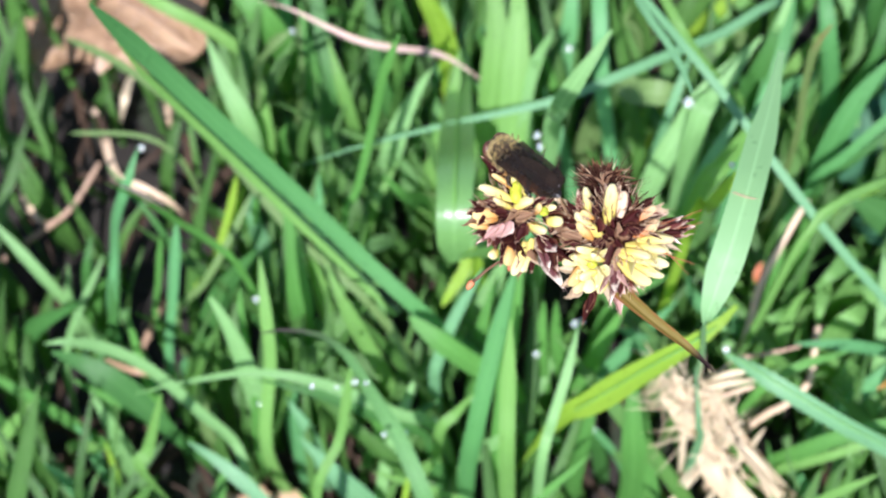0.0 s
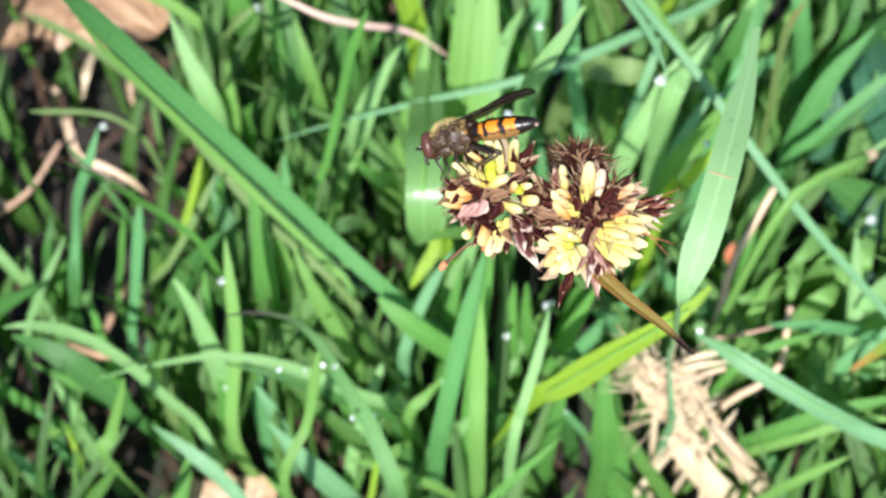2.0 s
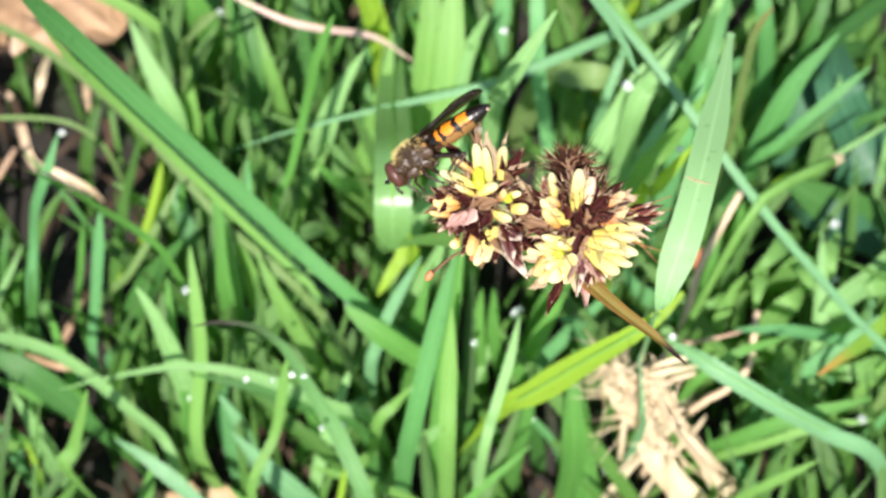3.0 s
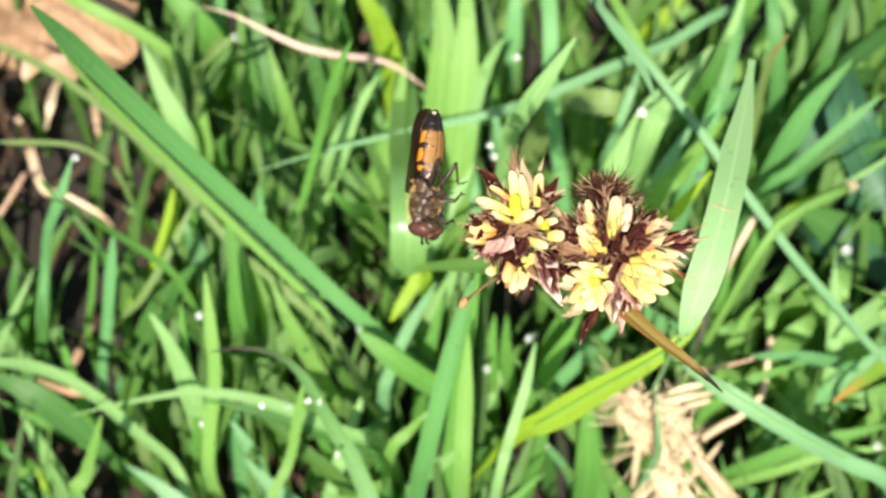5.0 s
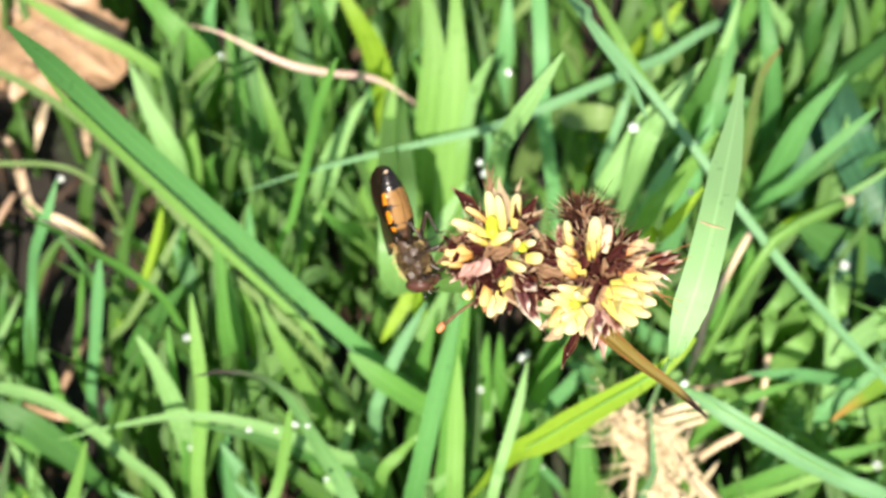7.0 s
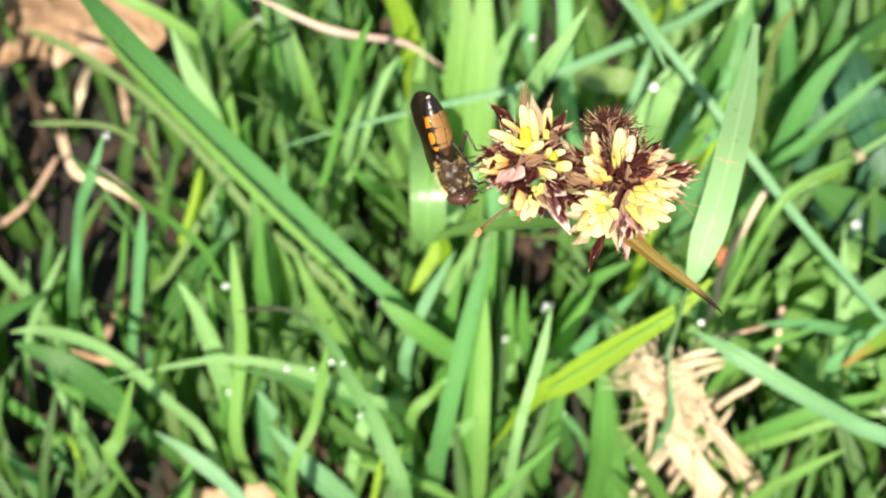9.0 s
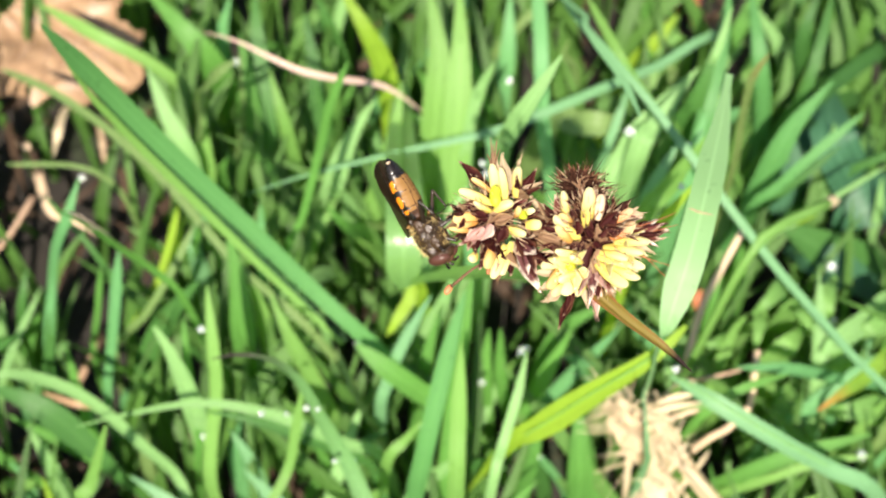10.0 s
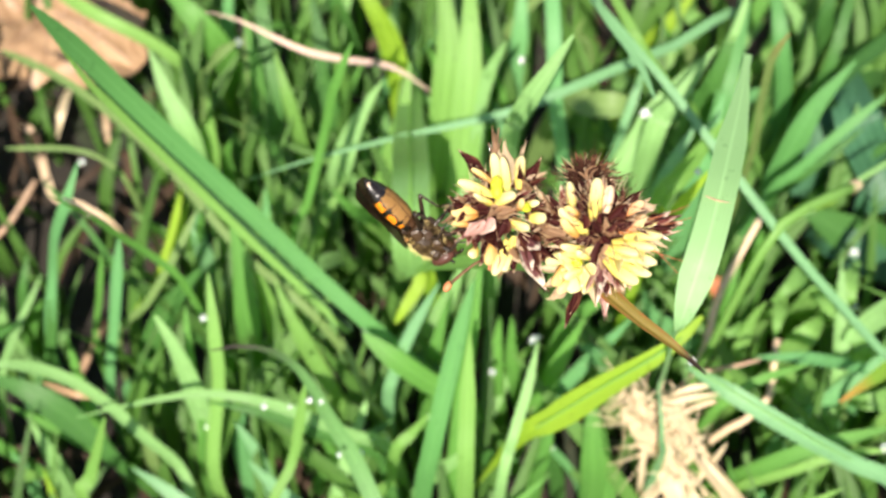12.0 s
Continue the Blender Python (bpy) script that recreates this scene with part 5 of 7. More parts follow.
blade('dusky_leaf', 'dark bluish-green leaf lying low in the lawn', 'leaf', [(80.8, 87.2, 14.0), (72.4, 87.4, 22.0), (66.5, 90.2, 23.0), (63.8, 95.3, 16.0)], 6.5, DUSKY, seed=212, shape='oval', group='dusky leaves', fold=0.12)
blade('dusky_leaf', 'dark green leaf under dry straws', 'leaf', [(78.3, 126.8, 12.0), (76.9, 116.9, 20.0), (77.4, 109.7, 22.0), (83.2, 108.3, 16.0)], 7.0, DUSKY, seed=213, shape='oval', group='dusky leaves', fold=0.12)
straw('cut_grass_stalk', 'pale green mown grass stalk with a cut cream end', [(38.0, 61.0, -3.0), (41.0, 66.0, 40.0), (44.5, 71.5, 60.0), (47.5, 74.9, 62.7), (53.0, 78.4, 61.5), (58.8, 81.9, 59.5)], 0.5, 0.85, FRESH, group='')
straw('cut_end', 'dry cream cut end', [(57.9, 81.4, 59.8), (58.6, 81.8, 59.6), (59.2, 82.1, 59.4)], 0.95, 0.8, PAPERY, bpy.data.objects['cut_grass_stalk'])
blade('bright_grass_blade', 'yellow-green grass blade with an orange dried tip', 'grass blade', [(75.6, 63.7, -3.0), (71.6, 65.7, 38.0), (64.7, 59.7, 45.0), (59.5, 55.8, 48.0), (56.0, 53.4, 48.0)], 2.3, LIMETIP, seed=214)
blade('broad_grass_leaf', 'pale green broad grass leaf lying in sun', 'grass leaf', [(80.0, 78.6, -3.0), (76.0, 78.6, 30.0), (69.1, 72.5, 36.0), (64.4, 68.9, 38.0), (60.7, 66.0, 38.0)], 3.3, PALE, seed=215, shape='blunt')
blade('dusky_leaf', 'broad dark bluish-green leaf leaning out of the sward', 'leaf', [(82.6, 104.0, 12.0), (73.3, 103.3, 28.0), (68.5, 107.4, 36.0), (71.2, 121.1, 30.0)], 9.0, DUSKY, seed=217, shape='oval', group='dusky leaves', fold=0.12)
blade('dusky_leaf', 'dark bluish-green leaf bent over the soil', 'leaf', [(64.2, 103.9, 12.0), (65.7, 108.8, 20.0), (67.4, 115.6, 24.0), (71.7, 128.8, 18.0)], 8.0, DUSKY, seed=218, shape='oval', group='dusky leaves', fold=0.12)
blade('broad_herb_leaf', 'yellowish-green broad leaf under a bluish blade', 'leaf', [(58.4, 60.7, 12.0), (58.5, 61.1, 20.0), (60.8, 64.4, 22.0), (64.9, 70.1, 16.0)], 6.5, ROUND, seed=216, shape='oval', fold=0.12)

grass = tuft('broad pale sunlit grass blades leaning together')
leaf(grass, [(6.0, 99.3, -3.0), (6.0, 103.3, 48.0), (7.7, 104.4, 56.0), (9.4, 106.0, 60.0)], 1.5, PALE, seed=230, shape='blunt')
# lime-green leaf given olive, its shade put into the colour
leaf(grass, [(13.8, 110.6, -3.0), (19.8, 108.6, 38.0), (22.9, 104.6, 44.0), (26.9, 103.2, 46.0), (31.7, 104.2, 44.0)], 4.2, OLIVE, seed=231, shape='blunt')
leaf(grass, [(41.6, 101.3, -3.0), (41.6, 105.3, 40.0), (42.1, 105.3, 48.0), (43.5, 107.9, 54.0), (44.8, 112.2, 58.0)], 3.4, DEEP, seed=232)
leaf(grass, [(38.5, 84.5, -3.0), (38.5, 88.5, 44.0), (39.0, 90.0, 52.0), (39.9, 92.8, 57.0), (41.2, 96.6, 60.0)], 3.0, TEAL, seed=233)
leaf(grass, [(31.0, 88.2, -3.0), (31.0, 92.2, 52.0), (33.8, 96.1, 57.0), (36.7, 99.1, 60.0), (39.7, 102.9, 62.0)], 3.3, PALE, seed=234)
leaf(grass, [(28.8, 80.6, -3.0), (31.8, 83.6, 48.0), (34.4, 84.8, 56.0), (36.8, 86.1, 63.0), (39.6, 88.3, 68.0)], 2.8, FRESH, seed=221)

blade('small_oval_leaf', 'small oval green herb leaf among the grass', 'leaf', [(63.2, 75.2, -3.0), (63.3, 75.5, 27.0), (64.1, 77.5, 33.0), (67.6, 83.3, 30.0)], 5.76, ROUND, seed=175, shape='oval', group='small herb leaves', fold=0.15)
blade('small_oval_leaf', 'small oval green herb leaf among the grass', 'leaf', [(78.1, 76.0, -3.0), (76.8, 75.2, 31.0), (70.1, 71.0, 37.0), (66.8, 70.4, 34.0)], 5.59, ROUND, seed=176, shape='oval', group='small herb leaves', fold=0.15)
blade('small_oval_leaf', 'small oval green herb leaf among the grass', 'leaf', [(55.9, 69.5, -3.0), (56.2, 69.6, 25.0), (57.8, 70.4, 31.0), (61.8, 74.7, 28.0)], 5.09, ROUND, seed=177, shape='oval', group='small herb leaves', fold=0.15)
blade('small_oval_leaf', 'small oval green herb leaf among the grass', 'leaf', [(56.6, 65.8, -3.0), (57.0, 64.9, 21.0), (58.9, 60.4, 27.0), (63.3, 58.9, 24.0)], 5.70, ROUND, seed=178, shape='oval', group='small herb leaves', fold=0.15)
blade('small_oval_leaf', 'small oval green herb leaf among the grass', 'leaf', [(71.7, 127.8, -3.0), (72.1, 127.1, 19.0), (74.2, 123.7, 25.0), (79.3, 126.0, 22.0)], 5.08, ROUND, seed=179, shape='oval', group='small herb leaves', fold=0.15)
blade('small_oval_leaf', 'small oval green herb leaf among the grass', 'leaf', [(73.2, 141.0, -3.0), (72.2, 139.6, 17.0), (67.4, 132.5, 23.0), (65.4, 131.6, 20.0)], 4.46, ROUND, seed=180, shape='oval', group='small herb leaves', fold=0.15)
blade('small_oval_leaf', 'small oval green herb leaf among the grass', 'leaf', [(32.2, 116.8, -3.0), (32.1, 117.1, 19.0), (31.4, 118.8, 25.0), (32.0, 126.0, 22.0)], 5.75, ROUND, seed=181, shape='oval', group='small herb leaves', fold=0.15)
blade('small_oval_leaf', 'small oval green herb leaf among the grass', 'leaf', [(48.2, 136.5, -3.0), (47.7, 136.5, 17.0), (45.4, 136.3, 23.0), (44.9, 142.4, 20.0)], 4.49, ROUND, seed=182, shape='oval', group='small herb leaves', fold=0.15)
blade('small_oval_leaf', 'small oval green herb leaf among the grass', 'leaf', [(82.2, 117.2, -3.0), (81.3, 115.7, 21.0), (76.6, 108.3, 27.0), (75.3, 106.0, 24.0)], 4.89, ROUND, seed=183, shape='oval', group='small herb leaves', fold=0.15)
blade('small_oval_leaf', 'small oval green herb leaf among the grass', 'leaf', [(89.4, 149.0, -3.0), (88.7, 147.6, 15.0), (84.8, 139.0, 21.0), (84.6, 136.9, 18.0)], 4.54, ROUND, seed=184, shape='oval', group='small herb leaves', fold=0.15)
blade('small_oval_leaf', 'small oval green herb leaf among the grass', 'leaf', [(-27.0, 139.3, -3.0), (-26.3, 139.2, 19.0), (-22.9, 138.6, 25.0), (-20.6, 144.5, 22.0)], 5.22, ROUND, seed=185, shape='oval', group='small herb leaves', fold=0.15)
blade('small_oval_leaf', 'small oval green herb leaf among the grass', 'leaf', [(-24.0, 80.8, -3.0), (-24.4, 79.9, 21.0), (-26.2, 75.9, 27.0), (-29.3, 75.5, 24.0)], 3.93, ROUND, seed=186, shape='oval', group='small herb leaves', fold=0.15)
blade('small_oval_leaf', 'small oval green herb leaf among the grass', 'leaf', [(74.7, 72.4, -3.0), (74.7, 71.5, 19.0), (75.0, 66.8, 25.0), (78.4, 65.5, 22.0)], 4.54, ROUND, seed=187, shape='oval', group='small herb leaves', fold=0.15)
blade('small_oval_leaf', 'small oval green herb leaf among the grass', 'leaf', [(-39.2, 93.0, -3.0), (-38.9, 93.1, 23.0), (-37.7, 93.7, 29.0), (-38.3, 98.8, 26.0)], 4.04, ROUND, seed=188, shape='oval', group='small herb leaves', fold=0.15)
blade('small_oval_leaf', 'small oval green herb leaf among the grass', 'leaf', [(49.7, 72.6, -3.0), (48.9, 72.1, 27.0), (45.0, 69.7, 33.0), (43.2, 70.7, 30.0)], 3.15, ROUND, seed=189, shape='oval', group='small herb leaves', fold=0.15)
blade('small_oval_leaf', 'small oval green herb leaf among the grass', 'leaf', [(59.2, 78.0, -3.0), (59.4, 76.9, 31.0), (60.5, 71.9, 37.0), (64.3, 70.6, 34.0)], 4.97, ROUND, seed=190, shape='oval', group='small herb leaves', fold=0.15)
blade('small_oval_leaf', 'small oval green herb leaf among the grass', 'leaf', [(59.8, 83.0, -3.0), (58.9, 81.9, 29.0), (54.4, 76.6, 35.0), (52.3, 75.3, 32.0)], 4.44, ROUND, seed=191, shape='oval', group='small herb leaves', fold=0.15)
blade('small_oval_leaf', 'small oval green herb leaf among the grass', 'leaf', [(65.6, 65.1, -3.0), (65.5, 65.5, 29.0), (65.0, 68.0, 35.0), (67.4, 73.8, 32.0)], 5.60, ROUND, seed=192, shape='oval', group='small herb leaves', fold=0.15)
blade('small_oval_leaf', 'small oval green herb leaf among the grass', 'leaf', [(55.1, 78.4, -3.0), (54.6, 77.3, 27.0), (52.5, 71.6, 33.0), (52.6, 69.6, 30.0)], 3.79, ROUND, seed=193, shape='oval', group='small herb leaves', fold=0.15)
blade('small_oval_leaf', 'small oval green herb leaf among the grass', 'leaf', [(74.4, 61.4, -3.0), (73.1, 61.0, 25.0), (66.7, 59.1, 31.0), (63.2, 60.1, 28.0)], 5.59, ROUND, seed=194, shape='oval', group='small herb leaves', fold=0.15)
dew(12.3, 111.6, 46.0, 0.66)
dew(39.8, 93.6, 55.4, 0.82)
dew(-54.9, 89.7, 51.5, 0.58)
dew(-31.3, 106.7, 58.4, 0.62)
dew(-45.5, 124.9, 4.0, 0.68)
dew(-55.4, 54.9, 4.0, 1.15)
dew(13.4, 64.6, 41.8, 0.53)
dew(14.3, 65.5, 41.6, 0.42)
dew(-34.6, 65.2, 49.5, 0.58)
dew(-16.6, 47.4, 66.0, 0.46)
dew(-15.3, 47.9, 64.0, 0.38)
dew(-11.3, 45.9, 47.5, 0.43)
dew(-23.2, 48.4, 60.5, 0.44)
dew(-19.8, 48.3, 60.5, 0.32)
dew(7.1, 86.9, 61.5, 0.51)
dew(7.7, 85.1, 61.5, 0.57)
dew(29.8, 66.8, 91.5, 0.41)
dew(-13.0, 73.7, 22.2, 0.70)
dew(-1.8, 51.2, 47.5, 0.50)
dew(-35.5, 53.1, 35.5, 0.47)
dew(66.6, 84.3, 31.5, 0.80)
dew(65.4, 74.5, 31.5, 0.71)
dew(63.7, 48.7, 41.5, 0.71)
dew(16.5, 51.3, 31.5, 0.48)
dew(7.5, 62.1, 35.5, 0.55)
dew(-36.1, 53.6, 31.5, 0.41)
dew(30.9, 50.2, 73.5, 0.50)
dew(12.9, 61.4, 51.5, 0.52)
dew(29.5, 93.7, 59.5, 0.80)
dew(-9.9, 43.8, 21.5, 0.73)
dew(29.4, 46.6, 17.5, 0.74)
dew(-13.3, 42.7, 57.5, 0.37)
mid_layer()



# ---- woodrush ----
# The heads face the sky at this slant: right, up and out of each head.
RIGHT, UP, OUT = Vector((1, 0, 0)), Vector((0, 0.906, 0.423)), Vector((0, -0.423, 0.906))


def facing(angle, rise):
    """A way out of a head: angle round its face from the right, rise out of the face, in degrees."""
    a, b = radians(angle), radians(rise)
    return (RIGHT * math.cos(a) + UP * math.sin(a)) * math.cos(b) + OUT * math.sin(b)


def make_tepal(seed, cup):
    """A pointed tepal of length 1 along z, hollow towards +x, with frayed hairs at its tip."""
    rnd = random.Random(seed)
    v, f, u = ribbon([(0, 0, 0), (-cup, 0, 0.5), (-cup * 0.2, 0, 1.0)], 1.0, "tepal", 0.95, (0.5, -0.7, 0.2)[seed % 3], 11, 7, seed, Vector((1, 0, 0)))
    hairs = [spike((0, rnd.uniform(-0.14, 0.14), rnd.uniform(0.62, 0.92)), (rnd.uniform(-0.2, 0.2), rnd.uniform(-0.4, 0.4), 1), rnd.uniform(0.12, 0.30), 0.022) for _ in range(7)]
    return joined([(v, f, u)] + hairs)


TEPALS = {}
for tone, mat in (("dark", TEPAL), ("rosy", ROSY), ("rose", ROSE), ("papery", PAPERY), ("pale", RIMMED), ("tan", TANNED), ("husk", HUSK), ("cream", CREAMY)):
    for k in range(3):
        v, f, u = make_tepal(k + 3, (0.05, 0.10, 0.02)[k])
        TEPALS[tone, k] = mesh_from("tepal", v, f, [mat], u)


def make_anther(seed):
    """A plump anther of length 1 and width 1 along z, grooved lengthwise and slightly bent."""
    rnd = random.Random(seed)
    rings, sides, verts, faces, uvs = 12, 14, [], [], []
    bend, slant = rnd.uniform(-0.26, 0.26), rnd.uniform(0.85, 1.1)
    for k in range(rings + 1):
        s = k / rings
        r = 0.5 * max(0.04, math.sin(math.pi * min(0.995, 0.05 + 0.94 * s ** slant))) ** 0.36 * (0.86 + 0.2 * s)
        for j in range(sides):
            a = 6.28318 * j / sides
            g = 1 - 0.30 * max(0.0, math.cos(a + 0.5 * seed)) ** 6 - 0.24 * max(0.0, math.cos(a + 2.4 + seed)) ** 6 + rnd.uniform(-0.07, 0.07)
            verts.append(Vector((r * g * math.cos(a) + bend * math.sin(3 * s), r * g * math.sin(a), s)) * MM)
            uvs.append((j / sides, s))
    for k in range(rings):
        for j in range(sides):
            p, q = k * sides + j, k * sides + (j + 1) % sides
            faces.append((p, q, q + sides, p + sides))
    faces.append(tuple(reversed(range(sides))))
    faces.append(tuple(range(rings * sides, rings * sides + sides)))
    return verts, faces, uvs


ANTHERS = {}
for tone, mat in (("cream", CREAM), ("amber", AMBER), ("peach", PEACH), ("pinkish", PINKISH)):
    for k in range(4):
        v, f, u = make_anther(k)
        ANTHERS[tone, k] = mesh_from("anther", v, f, [mat], u)
v, f, u = ball((0.42, 0.5, 0.5), 16, 24)
v = [Vector((p.x, p.y, p.z)) * (0.88 + 0.14 * math.cos(3 * math.atan2(p.z, p.y)) * min(1.0, 2400 * math.hypot(p.y, p.z))) for p in v]
PISTIL = mesh_from("capsule", v, f, [CAPSULE], u)


def on_face(x, y, out):
    """A place on the domed face of a head, from its middle, in mm."""
    return RIGHT * x + UP * y + OUT * (out - 0.085 * (x * x + y * y))


def set_along(ob, base, tip, width, turn, thick=1.0):
    """Lay a piece of length 1 from base to tip, its hollow side out of the head."""
    d = (tip - base).normalized()
    flat = (OUT - d * OUT.dot(d)).normalized()
    m = Matrix((flat, d.cross(flat), d)).transposed().to_4x4()
    ob.matrix_basis = Matrix.Translation(base * MM) @ m @ Matrix.Rotation(turn, 4, "Z") @ Matrix.Diagonal((width * thick, width, (tip - base).length, 1))


def floret(head, middle, seed, anthers=(), tepals=(), capsules=()):
    """One small flower of a head: each piece from its base to its tip over the face of the head, width last, in mm."""
    rnd = random.Random(seed)
    middle = Vector(middle)
    for k, (x0, y0, x1, y1, w, tone, out) in enumerate(anthers):
        ob = attach("anther", ANTHERS[tone, (k + seed) % 4], head)
        set_along(ob, middle + on_face(x0, y0, 1.5 + out), middle + on_face(x1 + 0.08 * (x1 - x0), y1 + 0.08 * (y1 - y0), 2.3 + out), w * rnd.uniform(0.78, 1.02), rnd.uniform(-0.9, 0.9))
    for k, (x0, y0, x1, y1, w, skin, out) in enumerate(tepals):
        ob = attach("tepal", TEPALS[skin, (k + seed) % 3], head)
        set_along(ob, middle + on_face(x0, y0, 0.9 + out), middle + on_face(x1, y1, 1.6 + out), w, rnd.uniform(-0.75, 0.75), 0.9)
    for x, y, w, h in capsules:
        ob = attach("capsule", PISTIL, head)
        ob.matrix_basis = Matrix.Translation((middle + on_face(x, y, 1.75)) * MM) @ Matrix((RIGHT * w, UP * h, OUT * w)).transposed().to_4x4()


def cup(head, middle, seed, at, lean, tones, count=6, length=2.7, width=1.05, spread=42, deep=0.0):
    """The six tepals of one small flower round its own axis: at, its place on the face; lean, how far the axis tips right and up."""
    rnd = random.Random(seed)
    base = Vector(middle) + on_face(at[0], at[1], 0.55 - deep)
    axis = (OUT + RIGHT * lean[0] + UP * lean[1]).normalized()
    a = axis.cross(UP).normalized()
    b = axis.cross(a)
    for k in range(count):
        turn = 6.28318 * k / count + rnd.uniform(-0.25, 0.25)
        out = radians(spread + rnd.uniform(-12, 12))
        ray = a * math.cos(turn) + b * math.sin(turn)
        way = axis * math.cos(out) + ray * math.sin(out)
        n = length * rnd.uniform(0.8, 1.1)
        inner = (axis - way * axis.dot(way)).normalized()
        m = Matrix((inner, way.cross(inner), way)).transposed().to_4x4()
        ob = attach("tepal", TEPALS[tones[k % len(tones)], rnd.randrange(3)], head)
        w = width * rnd.uniform(0.8, 1.15)
        ob.matrix_basis = Matrix.Translation((base + ray * 0.25) * MM) @ m @ Matrix.Rotation(rnd.uniform(-0.35, 0.35), 4, "Z") @ Matrix.Diagonal((w, w, n, 1))


def fringe(head, centre, radius, count, seed, skin, ways, length=(0.9, 2.2), rise=(-25, 55)):
    """Fine dry hairs and bristles on the outside of a head."""
    rnd = random.Random(seed)
    pieces = []
    for k in range(count):
        d = facing(rnd.uniform(*ways), rnd.uniform(*rise))
        bend = Vector((rnd.uniform(-1, 1), rnd.uniform(-1, 1), rnd.uniform(-1, 1)))
        pieces.append(spike(Vector(centre) + d * radius * rnd.uniform(0.75, 1.0), d, rnd.uniform(*length), rnd.uniform(0.02, 0.06), bend))
    v, f, u = joined(pieces)
    attach("bristles", mesh_from("bristles", v, f, [skin], u), head)


def core(head, centre, radii):
    v, f, u = ball(radii, 10, 14)
    m = Matrix((RIGHT, UP, OUT)).transposed().to_4x4()
    attach("core", mesh_from("core", [Matrix.Translation(Vector(centre) * MM) @ m @ p for p in v], f, [TEPAL], u), head)


def build_woodrush():
    plant = tagged(new("woodrush"), "woodrush stalk with two brown and cream flower heads", "flower", "")
    right = Vector((12.42, 35.96, 141.03)) - OUT * 2.2
    left = Vector((4.81, 36.80, 141.39)) - OUT * 2.0
    dark = Vector((11.80, 38.99, 141.33)) - OUT * 2.4
    fork = right + Vector((-1.5, -0.5, -6))
    foot = Vector((27.57, 98.71, 0.00))
    v, f, u = tube([(foot.x, foot.y, -3), foot.lerp(fork, 0.33), foot.lerp(fork, 0.7), fork], (0.75, 0.5), 9, 30)
    attach("stem", mesh_from("stem", v, f, [STEM], u), plant, "slender green stem")
    for name, head in (("right", right), ("left", left), ("dark", dark)):
        v, f, u = tube([fork, fork.lerp(head, 0.5) + Vector((0, 0, -0.5)), head], (0.4, 0.3), 7, 8)
        attach("pedicel", mesh_from("pedicel", v, f, [STEM], u), plant)

    h = attach("flower_head", None, plant, "larger head with a fan of cream anthers")
    core(h, right, (2.2, 2.2, 1.0))
    floret(h, right, 11, anthers=((-1.74, 0.50, -2.16, 2.78, 1.03, "cream", 0.0), (-0.50, 0.17, -0.21, 2.99, 1.12, "cream", 0.0), (0.41, 0.75, 0.66, 2.53, 0.99, "pinkish", 0.0), (-1.45, 0.41, -2.41, 1.16, 0.81, "amber", 0.0), (-0.83, -0.75, -2.74, 0.91, 1.12, "cream", 0.0), (-1.58, -0.95, -2.66, 0.25, 0.99, "amber", 0.0),),
           tepals=((-1.04, 0.41, -1.16, 2.07, 0.81, "dark", 0.0), (-1.45, 0.00, -1.66, 1.66, 0.81, "dark", 0.5), (0.00, 0.41, -0.71, 2.49, 0.72, "dark", 0.0), (1.24, 1.04, 1.04, 3.11, 0.81, "dark", 0.0), (-1.24, -0.41, -1.33, 0.75, 0.90, "dark", 1.3), (0.08, 1.24, 0.33, 3.32, 0.63, "rosy", 0.0),))
    floret(h, right, 12, anthers=((1.16, 0.50, 2.90, 1.49, 0.90, "peach", 0.0), (1.33, -0.58, 3.07, 0.50, 1.08, "peach", 0.0), (1.66, -0.91, 4.27, -0.83, 1.25, "cream", 0.0), (0.83, -1.33, 3.69, -1.70, 1.17, "cream", 0.0),),
           tepals=((0.50, 0.25, 1.99, 1.41, 1.25, "dark", 1.2), (0.62, -0.17, 2.32, 0.08, 1.08, "dark", 1.3), (2.07, 1.04, 4.11, 1.24, 1.08, "papery", 0.0), (1.66, 1.45, 3.07, 2.32, 0.72, "dark", 0.0), (2.07, 0.75, 3.73, 1.87, 0.63, "papery", 0.0), (3.15, -0.50, 6.39, 0.12, 1.08, "rosy", 0.0), (3.57, -0.17, 6.31, 0.66, 0.72, "dark", 0.0), (2.90, -1.04, 6.31, -0.41, 0.54, "papery", 0.0), (3.32, -1.24, 5.19, -1.74, 0.63, "papery", 0.0), (2.90, 0.21, 4.65, 0.75, 0.81, "dark", 0.0), (2.28, 0.41, 4.15, 0.25, 0.63, "tan", 0.0),))
    floret(h, right, 13, anthers=((0.33, -1.99, 3.86, -2.74, 1.17, "cream", 0.0), (0.33, -2.49, 2.66, -4.07, 1.12, "cream", 0.0), (1.24, -2.70, 3.61, -3.57, 0.99, "cream", 0.0), (0.50, -1.66, 2.49, -2.16, 0.90, "cream", 0.3),),
           tepals=((1.24, -2.70, 3.73, -3.15, 0.63, "papery", 0.0), (1.66, -1.66, 3.98, -2.16, 0.72, "papery", 0.0), (0.83, -3.32, 2.49, -4.56, 0.63, "papery", 0.0), (1.24, -2.07, 3.53, -2.41, 0.63, "dark", 0.2),))
